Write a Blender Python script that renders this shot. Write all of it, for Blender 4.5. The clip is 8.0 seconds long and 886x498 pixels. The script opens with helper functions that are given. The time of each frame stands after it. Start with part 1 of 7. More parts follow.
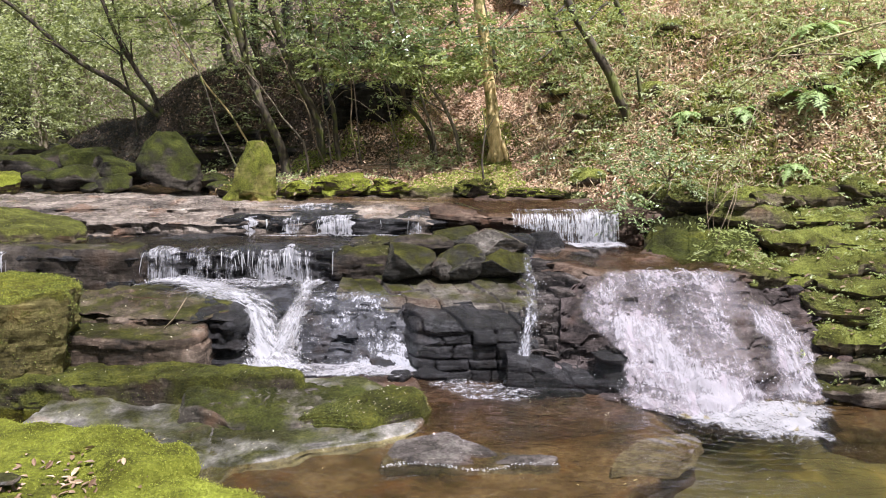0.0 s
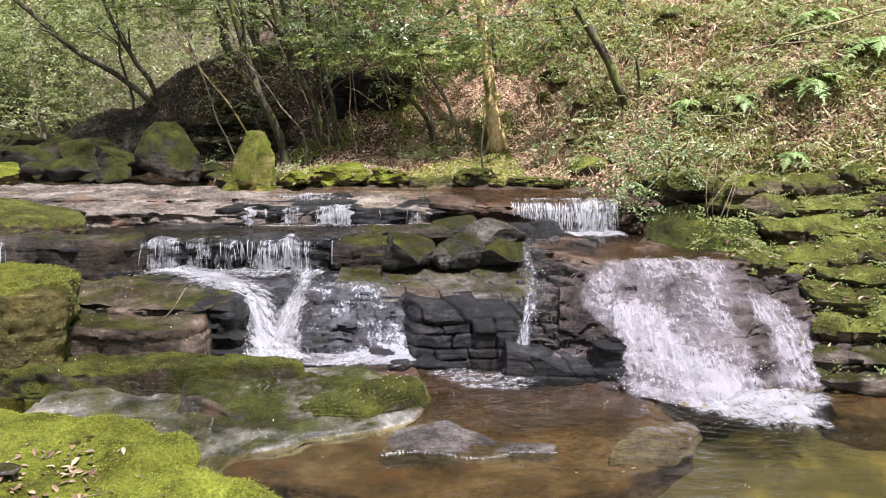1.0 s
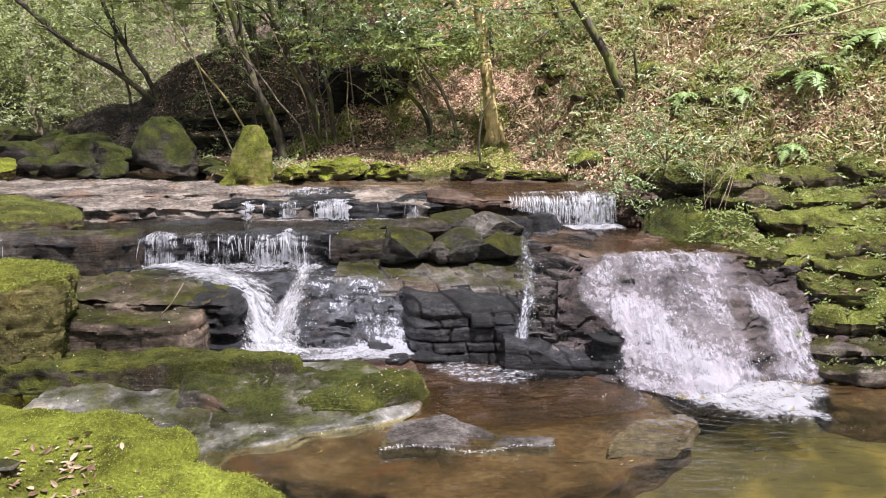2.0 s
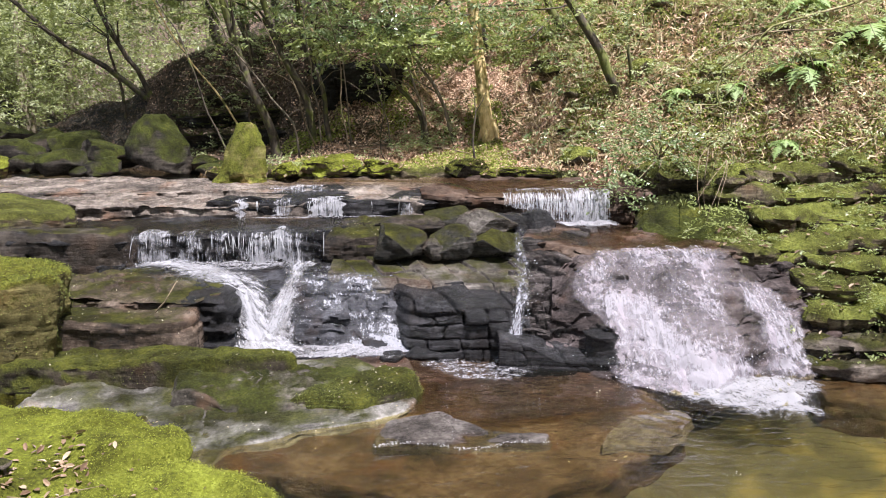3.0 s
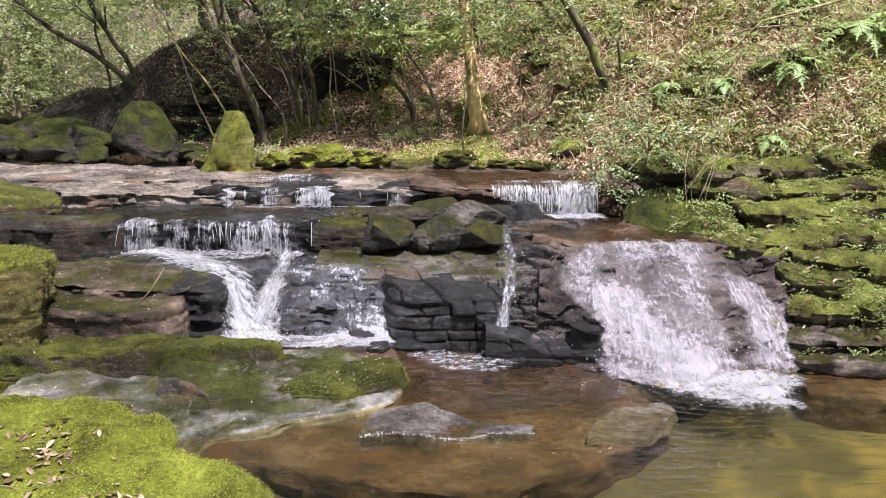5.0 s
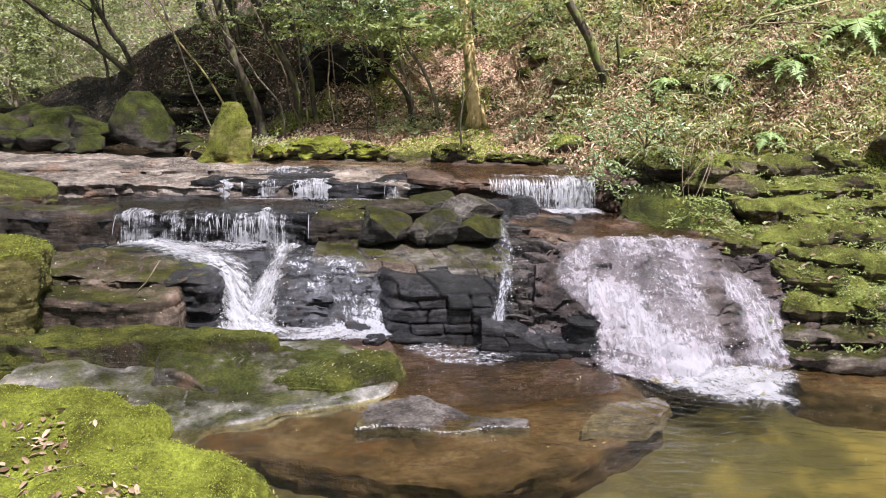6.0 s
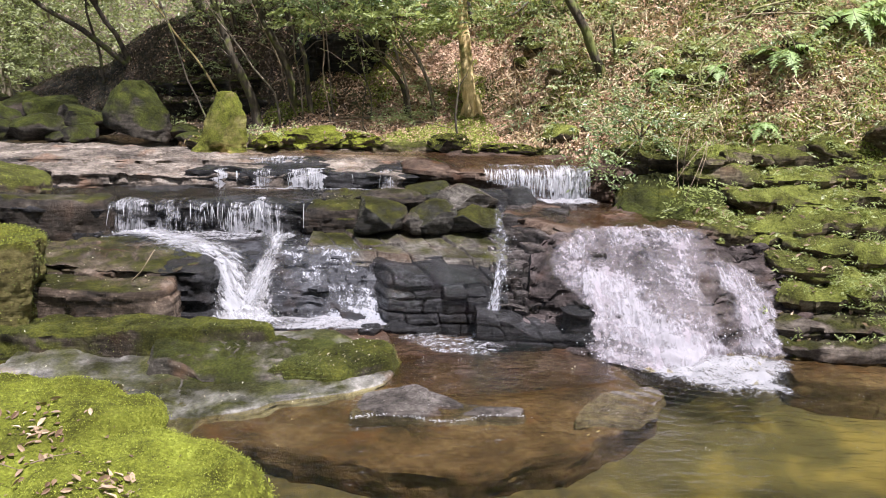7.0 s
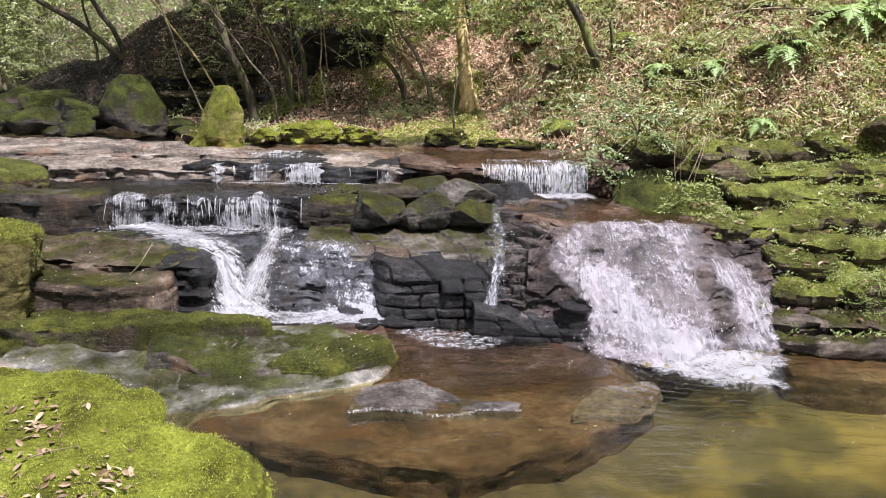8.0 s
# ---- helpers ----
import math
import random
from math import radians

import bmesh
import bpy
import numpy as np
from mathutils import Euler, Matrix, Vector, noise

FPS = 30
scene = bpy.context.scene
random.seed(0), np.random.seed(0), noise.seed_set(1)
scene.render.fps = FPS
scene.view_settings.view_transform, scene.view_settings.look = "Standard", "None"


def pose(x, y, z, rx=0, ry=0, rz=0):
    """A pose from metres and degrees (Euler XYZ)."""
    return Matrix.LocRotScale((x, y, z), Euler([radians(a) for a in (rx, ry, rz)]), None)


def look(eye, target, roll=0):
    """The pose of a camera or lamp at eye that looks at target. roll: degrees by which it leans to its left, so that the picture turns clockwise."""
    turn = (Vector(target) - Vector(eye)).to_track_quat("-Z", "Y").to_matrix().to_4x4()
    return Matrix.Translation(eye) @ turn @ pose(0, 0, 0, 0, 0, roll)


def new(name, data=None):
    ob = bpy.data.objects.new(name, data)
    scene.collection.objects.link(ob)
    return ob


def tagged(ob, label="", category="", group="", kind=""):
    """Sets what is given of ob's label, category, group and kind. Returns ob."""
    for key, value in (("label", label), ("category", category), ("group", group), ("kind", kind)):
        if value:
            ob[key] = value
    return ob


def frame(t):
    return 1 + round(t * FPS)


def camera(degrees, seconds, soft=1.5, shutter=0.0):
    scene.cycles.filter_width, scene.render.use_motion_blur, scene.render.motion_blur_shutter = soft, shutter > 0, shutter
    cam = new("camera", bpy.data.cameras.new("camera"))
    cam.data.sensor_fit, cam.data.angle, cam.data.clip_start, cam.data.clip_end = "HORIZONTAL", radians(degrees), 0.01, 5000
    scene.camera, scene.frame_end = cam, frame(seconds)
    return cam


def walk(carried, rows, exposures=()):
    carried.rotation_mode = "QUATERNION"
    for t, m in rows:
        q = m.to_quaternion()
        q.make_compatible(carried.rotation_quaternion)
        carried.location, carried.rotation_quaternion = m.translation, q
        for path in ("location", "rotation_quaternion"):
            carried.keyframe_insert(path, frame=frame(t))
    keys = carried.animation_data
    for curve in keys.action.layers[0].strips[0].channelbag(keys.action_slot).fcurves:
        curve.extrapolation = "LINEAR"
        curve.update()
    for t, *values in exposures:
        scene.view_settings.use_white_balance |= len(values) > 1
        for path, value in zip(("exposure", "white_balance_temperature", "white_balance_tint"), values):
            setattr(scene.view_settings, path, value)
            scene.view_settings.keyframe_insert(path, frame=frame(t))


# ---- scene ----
cam = camera(60, 8.0, soft=1.0)
PATH = [
    (0, look((0.0000, 0.0000, 2.1000), (-0.0000, 7.8915, 0.7866), 0.000)),
    (0.5, look((0.0055, 0.0020, 2.0964), (-0.0019, 7.8832, 0.7232), -0.091)),
    (1, look((0.0115, -0.0011, 2.0987), (0.0074, 7.8719, 0.6785), -0.205)),
    (1.5, look((0.0156, 0.0003, 2.0998), (0.0105, 7.8661, 0.6408), -0.371)),
    (3, look((0.0254, 0.0051, 2.0975), (0.0882, 7.8603, 0.5835), -0.561)),
    (3.5, look((0.0331, 0.0069, 2.0974), (0.1331, 7.8580, 0.5646), -0.560)),
    (4, look((0.0327, 0.0066, 2.0995), (0.1730, 7.8533, 0.5469), -0.401)),
    (4.5, look((0.0319, 0.0053, 2.0986), (0.1961, 7.8465, 0.5210), -0.143)),
    (6, look((0.0303, -0.0030, 2.1026), (0.2459, 7.8170, 0.4291), 0.810)),
    (6.5, look((0.0271, -0.0042, 2.0995), (0.2662, 7.8055, 0.3815), 0.916)),
    (7, look((0.0298, -0.0085, 2.0966), (0.2971, 7.7891, 0.3286), 0.970)),
    (7.5, look((0.0307, -0.0104, 2.0995), (0.3146, 7.7787, 0.2970), 0.994)),
    (8, look((0.0262, -0.0126, 2.0974), (0.3240, 7.7722, 0.2783), 1.063)),
]
walk(cam, PATH)

# ---- light ----
world = bpy.data.worlds.new("world")
scene.world = world
world.use_nodes = True
SUN_DIR = Vector((0.22, -0.30, 0.93)).normalized()
sky = world.node_tree.nodes.new("ShaderNodeTexSky")
sky.sky_type, sky.sun_disc = "NISHITA", False
sky.sun_elevation = math.asin(SUN_DIR.z)
sky.sun_rotation = math.atan2(SUN_DIR.x, SUN_DIR.y)
sky.air_density, sky.dust_density, sky.ozone_density = 1.0, 3.0, 1.0
back = world.node_tree.nodes["Background"]
back.inputs["Strength"].default_value = 0.068
world.node_tree.links.new(sky.outputs[0], back.inputs["Color"])
sun = new("sun", bpy.data.lights.new("sun", "SUN"))
sun.data.energy, sun.data.angle, sun.data.color = 5.0, radians(1.0), (0.985, 0.945, 0.99)
sun.matrix_world = look(SUN_DIR * 30, (0, 0, 0))
scene.view_settings.exposure = 1.53


# ---- number helpers ----
def lattice(ix, iy, iz, seed):
    h = (ix * 374761393 + iy * 668265263 + iz * 2147483647 + seed * 974634777) & 0xFFFFFFFF
    h = ((h ^ (h >> 13)) * 1274126177) & 0xFFFFFFFF
    return ((h ^ (h >> 16)) & 0xFFFF) / 32767.5 - 1.0


def vnoise(p, seed=0):
    """Smooth noise from -1 to 1 at the rows of p."""
    p = np.asarray(p, float)
    f0 = np.floor(p)
    i, f = f0.astype(np.int64), p - f0
    f = f * f * (3 - 2 * f)
    out = 0
    for dx in (0, 1):
        for dy in (0, 1):
            for dz in (0, 1):
                w = (f[:, 0] if dx else 1 - f[:, 0]) * (f[:, 1] if dy else 1 - f[:, 1]) * (f[:, 2] if dz else 1 - f[:, 2])
                out = out + w * lattice(i[:, 0] + dx, i[:, 1] + dy, i[:, 2] + dz, seed)
    return out


def fbm(p, octaves=4, seed=0):
    p = np.asarray(p, float)
    out, a = 0, 1.0
    for k in range(octaves):
        out = out + a * vnoise(p * 2.03 ** k + 17.3 * k, seed + k)
        a *= 0.5
    return out


def smooth(a, b, x):
    t = np.clip((x - a) / (b - a), 0, 1)
    return t * t * (3 - 2 * t)


# ---- materials ----
def material(name):
    m = bpy.data.materials.new(name)
    m.use_nodes = True
    t = m.node_tree
    return m, t, t.nodes["Principled BSDF"], t.nodes["Material Output"]


def put(t, kind, links=(), **values):
    n = t.nodes.new("ShaderNode" + kind)
    for k, v in values.items():
        n.inputs[int(k[1:]) if k[0] == "i" and k[1:].isdigit() else k.replace("_", " ")].default_value = v
    for src, dst in links:
        t.links.new(src, n.inputs[dst])
    return n


def tex(t, vec, scale, detail=4, rough=0.55, distort=0.0):
    return put(t, "TexNoise", [(vec, "Vector")], Scale=scale, Detail=detail, Roughness=rough, Distortion=distort)


def ramp(t, fac, stops):
    n = t.nodes.new("ShaderNodeValToRGB")
    t.links.new(fac, n.inputs[0])
    e = n.color_ramp.elements
    while len(e) < len(stops):
        e.new(0.5)
    for k, (pos, col) in zip(e, stops):
        k.position, k.color = pos, (*col, 1) if len(col) == 3 else col
    return n


def math2(t, op, a, b=None, clamp=False):
    n = t.nodes.new("ShaderNodeMath")
    n.operation, n.use_clamp = op, clamp
    for k, v in enumerate((a, b)):
        if v is None:
            continue
        if isinstance(v, (int, float)):
            n.inputs[k].default_value = v
        else:
            t.links.new(v, n.inputs[k])
    return n.outputs[0]


def mixed(t, fac, a, b, blend="MIX"):
    n = t.nodes.new("ShaderNodeMix")
    n.data_type, n.blend_type = "RGBA", blend
    for key, v in ((0, fac), (6, a), (7, b)):
        if isinstance(v, (int, float)):
            n.inputs[key].default_value = v
        elif isinstance(v, tuple):
            n.inputs[key].default_value = (*v, 1)
        else:
            t.links.new(v, n.inputs[key])
    return n.outputs[2]


def flat_pos(t, sx=1.0, sy=1.0, sz=1.0):
    g = t.nodes.new("ShaderNodeNewGeometry")
    mp = put(t, "Mapping", [(g.outputs["Position"], "Vector")], Scale=(sx, sy, sz))
    return g, mp.outputs[0]


def rock_material(name, dark, mid, light, moss=0.5, moss_cols=((0.035, 0.05, 0.008), (0.13, 0.15, 0.018), (0.27, 0.28, 0.04)),
                  wet=0.3, steep=0.55, speck=0.0, coat=0.45):
    """Layered sandstone: grain, beds and stains, wet patches, with moss that grows on the faces turned upwards."""
    m, t, bsdf, out = material(name)
    dark, mid, light = (tuple(0.8 * q for q in c) for c in (dark, mid, light))
    moss_cols = [tuple(0.84 * q for q in c) for c in moss_cols]
    g, pos = flat_pos(t)
    _, bed = flat_pos(t, 0.9, 0.9, 9.0)
    big, fine, beds = tex(t, pos, 1.9, 8, 0.65), tex(t, pos, 24, 8, 0.75), tex(t, bed, 3.0, 5, 0.6, 0.4)
    v = math2(t, "ADD", math2(t, "MULTIPLY", big.outputs[0], 0.50), math2(t, "MULTIPLY", beds.outputs[0], 0.40))
    v = math2(t, "ADD", v, math2(t, "MULTIPLY", fine.outputs[0], 0.42))
    col = ramp(t, v, ((0.54, dark), (0.66, mid), (0.80, light))).outputs[0]
    # rusty stains and pale lichen spots
    rust = ramp(t, tex(t, pos, 3.1, 4).outputs[0], ((0.55, (0, 0, 0)), (0.72, (1, 1, 1)))).outputs[0]
    col = mixed(t, math2(t, "MULTIPLY", rust, 0.45), col, (1.7 * mid[0], 1.05 * mid[1], 0.65 * mid[2]))
    if speck:
        sp = put(t, "TexVoronoi", [(pos, "Vector")], Scale=15.0)
        spm = ramp(t, sp.outputs["Distance"], ((0.0, (1, 1, 1)), (0.16, (0, 0, 0)))).outputs[0]
        col = mixed(t, math2(t, "MULTIPLY", spm, speck), col, tuple(1.5 * q for q in light))
    # moss
    up = put(t, "SeparateXYZ", [(g.outputs["Normal"], 0)]).outputs[2]
    mn = tex(t, pos, 2.3, 5, 0.6)
    mf = math2(t, "ADD", up, math2(t, "MULTIPLY", math2(t, "SUBTRACT", mn.outputs[0], 0.5), 2.2))
    mf = math2(t, "ADD", mf, moss - 1.0 - steep + 0.5)
    mfac = math2(t, "MULTIPLY", math2(t, "SUBTRACT", mf, -0.2), 2.4, True)
    if moss <= 0:
        mfac = math2(t, "MULTIPLY", mfac, 0.0)
    mc = ramp(t, math2(t, "ADD", math2(t, "MULTIPLY", tex(t, pos, 5.5, 6, 0.7).outputs[0], 0.6), math2(t, "MULTIPLY", tex(t, pos, 60, 3).outputs[0], 0.4)),
              ((0.36, moss_cols[0]), (0.52, moss_cols[1]), (0.68, moss_cols[2]))).outputs[0]
    patchy = ramp(t, tex(t, pos, 1.7, 5, 0.7).outputs[0], ((0.40, (0.38, 0.36, 0.30)), (0.60, (1, 1, 1)))).outputs[0]
    col = mixed(t, mfac, col, mixed(t, 1.0, mc, patchy, "MULTIPLY"))
    # a film of water lies in patches: it darkens the stone and gives it a sharp gloss
    wn = ramp(t, tex(t, pos, 2.0, 5, 0.6).outputs[0], ((0.60 - 0.4 * wet, (0, 0, 0)), (0.72 - 0.4 * wet, (1, 1, 1)))).outputs[0]
    film = math2(t, "MULTIPLY", math2(t, "SUBTRACT", 1.0, mfac), put(t, "SeparateColor", [(wn, 0)]).outputs[0])
    col = mixed(t, math2(t, "MULTIPLY", film, 0.45), col, mixed(t, 1.0, col, (0.35, 0.35, 0.36), "MULTIPLY"))
    t.links.new(col, bsdf.inputs["Base Color"])
    t.links.new(math2(t, "MULTIPLY", film, min(1.0, 1.5 * coat)), bsdf.inputs["Coat Weight"])
    bsdf.inputs["Coat Roughness"].default_value = 0.06
    bsdf.inputs["Specular IOR Level"].default_value = 0.15
    bsdf.inputs["Roughness"].default_value = 0.8
    h = math2(t, "ADD", math2(t, "MULTIPLY", fine.outputs[0], 0.8), math2(t, "MULTIPLY", beds.outputs[0], 0.45))
    hm = math2(t, "MULTIPLY", math2(t, "MULTIPLY", tex(t, pos, 85, 3, 0.7).outputs[0], 4.0), mfac)
    gr = tex(t, pos, 70, 5, 0.7)
    h = math2(t, "ADD", h, math2(t, "MULTIPLY", gr.outputs[0], 0.45))
    h = math2(t, "ADD", h, math2(t, "MULTIPLY", tex(t, pos, 170, 3, 0.6).outputs[0], 0.16))
    b = put(t, "Bump", [(math2(t, "ADD", h, hm), "Height")], Strength=0.9, Distance=0.022)
    t.links.new(b.outputs[0], bsdf.inputs["Normal"])
    glint = put(t, "Bump", [(math2(t, "ADD", fine.outputs[0], beds.outputs[0]), "Height")], Strength=1.0, Distance=0.025)
    t.links.new(glint.outputs[0], bsdf.inputs["Coat Normal"])
    return m


MOSS_BRIGHT = ((0.12, 0.127, 0.022), (0.31, 0.35, 0.042), (0.54, 0.60, 0.11))
MOSS_DARK = ((0.03, 0.032, 0.008), (0.085, 0.088, 0.016), (0.20, 0.195, 0.035))
# slight blue cast in the base takes in the sky's reflection
ROCK_WET = rock_material("wet_dark_sandstone", (0.003, 0.003, 0.0035), (0.011, 0.0105, 0.012), (0.055, 0.053, 0.058), moss=-0.1, wet=0.85, moss_cols=MOSS_DARK, speck=0.2, coat=0.5)
ROCK_SHELF = rock_material("weathered_shelf_sandstone", (0.03, 0.024, 0.020), (0.16, 0.13, 0.11), (0.42, 0.36, 0.31), moss=-0.1, wet=0.7, moss_cols=MOSS_DARK, speck=0.5)
ROCK_BED = rock_material("brown_streambed_sandstone", (0.03, 0.020, 0.015), (0.085, 0.055, 0.040), (0.19, 0.14, 0.11), moss=-2.0, wet=0.7, coat=0.10)
ROCK_CASCADE = rock_material("wet_purple_brown_sandstone", (0.012, 0.009, 0.009), (0.060, 0.047, 0.045), (0.19, 0.155, 0.155), moss=-2.0, wet=0.7, coat=0.08)
# blue-grey base carries the sheen of pale sky on wet stone
ROCK_FACE = rock_material("smooth_wet_slate_grey_sandstone", (0.010, 0.010, 0.012), (0.040, 0.041, 0.048), (0.13, 0.132, 0.15), moss=-2.0, wet=0.7, coat=0.08)
ROCK_STEP = rock_material("mossy_step_sandstone", (0.015, 0.012, 0.009), (0.06, 0.048, 0.036), (0.19, 0.155, 0.12), moss=0.66, wet=0.3, steep=0.20, moss_cols=((0.034, 0.038, 0.009), (0.115, 0.125, 0.021), (0.26, 0.26, 0.045)), speck=0.5)
ROCK_DAMP = rock_material("damp_grey_green_sandstone", (0.016, 0.011, 0.008), (0.085, 0.061, 0.044), (0.26, 0.20, 0.155), moss=0.16, wet=0.7, moss_cols=MOSS_DARK, speck=0.6)
ROCK_BLOCK = rock_material("shaggy_moss_sandstone", (0.03, 0.026, 0.012), (0.10, 0.085, 0.03), (0.22, 0.19, 0.08), moss=0.62, wet=0.1, steep=0.45, moss_cols=((0.05, 0.052, 0.010), (0.16, 0.165, 0.022), (0.36, 0.37, 0.06)))
ROCK_MIDMOSS = rock_material("half_mossed_wet_sandstone", (0.009, 0.008, 0.007), (0.034, 0.031, 0.026), (0.11, 0.10, 0.085), moss=0.42, wet=0.6, moss_cols=MOSS_DARK, speck=0.3)
ROCK_PALE = rock_material("pale_damp_sandstone", (0.05, 0.046, 0.041), (0.20, 0.188, 0.172), (0.44, 0.42, 0.39), moss=0.14, wet=0.7, moss_cols=((0.03, 0.034, 0.012), (0.10, 0.105, 0.034), (0.21, 0.21, 0.08)), speck=0.6, coat=0.1)
ROCK_PLATE = rock_material("thin_wet_plate_sandstone", (0.02, 0.016, 0.014), (0.085, 0.072, 0.065), (0.24, 0.215, 0.20), moss=-0.1, wet=0.6, moss_cols=MOSS_DARK, speck=0.5, coat=0.4)
ROCK_MOSS = rock_material("moss_covered_sandstone", (0.03, 0.026, 0.018), (0.11, 0.09, 0.05), (0.24, 0.2, 0.12), moss=0.88, wet=0.1, steep=0.25, moss_cols=MOSS_BRIGHT)
# stone stays dark so faces without moss carry the shade of the gaps
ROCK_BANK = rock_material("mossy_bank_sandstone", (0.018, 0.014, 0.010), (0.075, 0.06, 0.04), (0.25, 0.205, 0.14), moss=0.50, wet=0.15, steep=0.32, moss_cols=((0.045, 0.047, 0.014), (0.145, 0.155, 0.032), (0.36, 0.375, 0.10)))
# brighter copy of the bank stone, with sunlight put into its colours
ROCK_SUNNY = rock_material("sunlit_tone_sandstone", (0.02, 0.016, 0.010), (0.085, 0.068, 0.043), (0.27, 0.22, 0.15), moss=0.72, wet=0.1, steep=0.42, moss_cols=((0.08, 0.084, 0.02), (0.23, 0.255, 0.05), (0.46, 0.50, 0.14)))
ROCK_LOWBANK = rock_material("low_bank_sandstone", (0.022, 0.018, 0.015), (0.09, 0.073, 0.060), (0.22, 0.185, 0.155), moss=0.15, wet=0.4, moss_cols=MOSS_DARK, speck=0.3, coat=0.15)
ROCK_PATCHY = rock_material("patchy_moss_sandstone", (0.026, 0.023, 0.018), (0.105, 0.092, 0.076), (0.29, 0.26, 0.225), moss=0.36, wet=0.6, moss_cols=((0.03, 0.036, 0.010), (0.085, 0.098, 0.02), (0.18, 0.19, 0.04)), speck=0.6, coat=0.2)
ROCK_LAYERS = rock_material("layered_wet_brown_sandstone", (0.006, 0.005, 0.005), (0.034, 0.028, 0.026), (0.16, 0.135, 0.13), moss=-2.0, wet=0.85, speck=0.3)
ROCK_BROWN = rock_material("dark_brown_ledge_sandstone", (0.009, 0.007, 0.006), (0.036, 0.028, 0.022), (0.12, 0.10, 0.08), moss=0.1, wet=0.5, moss_cols=MOSS_DARK, speck=0.3)
ROCK_BROW = rock_material("damp_olive_brown_sandstone", (0.015, 0.013, 0.012), (0.084, 0.073, 0.062), (0.26, 0.235, 0.21), moss=0.05, wet=0.8, moss_cols=MOSS_DARK, speck=0.4, coat=0.3)
ROCK_TALL = rock_material("yellow_lichen_sandstone", (0.07, 0.062, 0.02), (0.24, 0.215, 0.07), (0.44, 0.40, 0.16), moss=0.78, wet=0.0, steep=0.3, moss_cols=((0.07, 0.08, 0.015), (0.22, 0.24, 0.035), (0.42, 0.44, 0.09)))
# near-black stone: cave and undercut shade put into its colour
ROCK_CAVE = rock_material("cave_shade_sandstone", (0.008, 0.008, 0.007), (0.024, 0.022, 0.019), (0.06, 0.055, 0.045), moss=-0.1, wet=0.3, moss_cols=MOSS_DARK)
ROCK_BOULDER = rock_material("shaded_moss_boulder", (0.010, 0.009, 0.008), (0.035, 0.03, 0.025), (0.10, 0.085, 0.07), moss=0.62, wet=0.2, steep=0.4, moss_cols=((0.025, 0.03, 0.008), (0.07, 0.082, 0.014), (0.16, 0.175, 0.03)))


def soil_material():
    """Brown leaf litter and soil with green patches, darkened towards low x to paint the bank's shade."""
    m, t, bsdf, out = material("leaf_litter_soil")
    g, pos = flat_pos(t)
    vor = put(t, "TexVoronoi", [(pos, "Vector")], Scale=26.0)
    col = ramp(t, vor.outputs["Color"], ((0.1, (0.14, 0.08, 0.05)), (0.5, (0.31, 0.19, 0.125)), (0.9, (0.50, 0.36, 0.26)))).outputs[0]
    gr = ramp(t, tex(t, pos, 0.9, 5, 0.65).outputs[0], ((0.47, (0, 0, 0)), (0.56, (1, 1, 1)))).outputs[0]
    gc = ramp(t, tex(t, pos, 30, 5, 0.7).outputs[0], ((0.35, (0.02, 0.03, 0.008)), (0.6, (0.10, 0.13, 0.02)), (0.75, (0.2, 0.22, 0.04)))).outputs[0]
    col = mixed(t, math2(t, "MULTIPLY", gr, 0.85), col, gc)
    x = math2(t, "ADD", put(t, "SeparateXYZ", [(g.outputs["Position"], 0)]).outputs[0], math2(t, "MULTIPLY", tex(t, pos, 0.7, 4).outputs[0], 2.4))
    # soil turns dark towards the left bank, its shade put into the colour
    bank_shade = math2(t, "MULTIPLY", math2(t, "SUBTRACT", 1.1, x), 0.8, True)
    col = mixed(t, math2(t, "MULTIPLY", bank_shade, 0.9), col, ramp(t, vor.outputs["Color"], ((0.2, (0.018, 0.012, 0.008)), (0.9, (0.10, 0.065, 0.042)))).outputs[0])
    verdant = math2(t, "MULTIPLY", math2(t, "SUBTRACT", x, 2.9), 0.6, True)
    col = mixed(t, math2(t, "MULTIPLY", verdant, 0.3), col, gc)
    t.links.new(col, bsdf.inputs["Base Color"])
    bsdf.inputs["Roughness"].default_value = 0.9
    b = put(t, "Bump", [(math2(t, "ADD", vor.outputs["Distance"], tex(t, pos, 12, 5).outputs[0]), "Height")], Strength=0.9, Distance=0.05)
    t.links.new(b.outputs[0], bsdf.inputs["Normal"])
    return m


SOIL = soil_material()


def pool_bed_material():
    m, t, bsdf, out = material("silty_pool_bed")
    g, pos = flat_pos(t)
    n = tex(t, pos, 1.05, 5, 0.5, 0.4)
    col = ramp(t, n.outputs[0], ((0.46, (0.009, 0.010, 0.005)), (0.535, (0.026, 0.026, 0.010)), (0.62, (0.12, 0.10, 0.032)))).outputs[0]
    col = mixed(t, 0.35, col, ramp(t, tex(t, pos, 9, 5, 0.7).outputs[0], ((0.3, (0.010, 0.009, 0.005)), (0.7, (0.085, 0.072, 0.03)))).outputs[0])
    # darker stony bed towards the slab, patches of pale silt away from it
    x = math2(t, "ADD", put(t, "SeparateXYZ", [(g.outputs["Position"], 0)]).outputs[0], math2(t, "MULTIPLY", n.outputs[0], 0.9))
    stony = ramp(t, tex(t, pos, 7, 6, 0.7).outputs[0], ((0.35, (0.006, 0.006, 0.004)), (0.65, (0.045, 0.036, 0.018)))).outputs[0]
    col = mixed(t, math2(t, "MULTIPLY", math2(t, "SUBTRACT", x, 1.35), 1.6, True), stony, col)
    t.links.new(col, bsdf.inputs["Base Color"])
    bsdf.inputs["Roughness"].default_value = 0.9
    return m


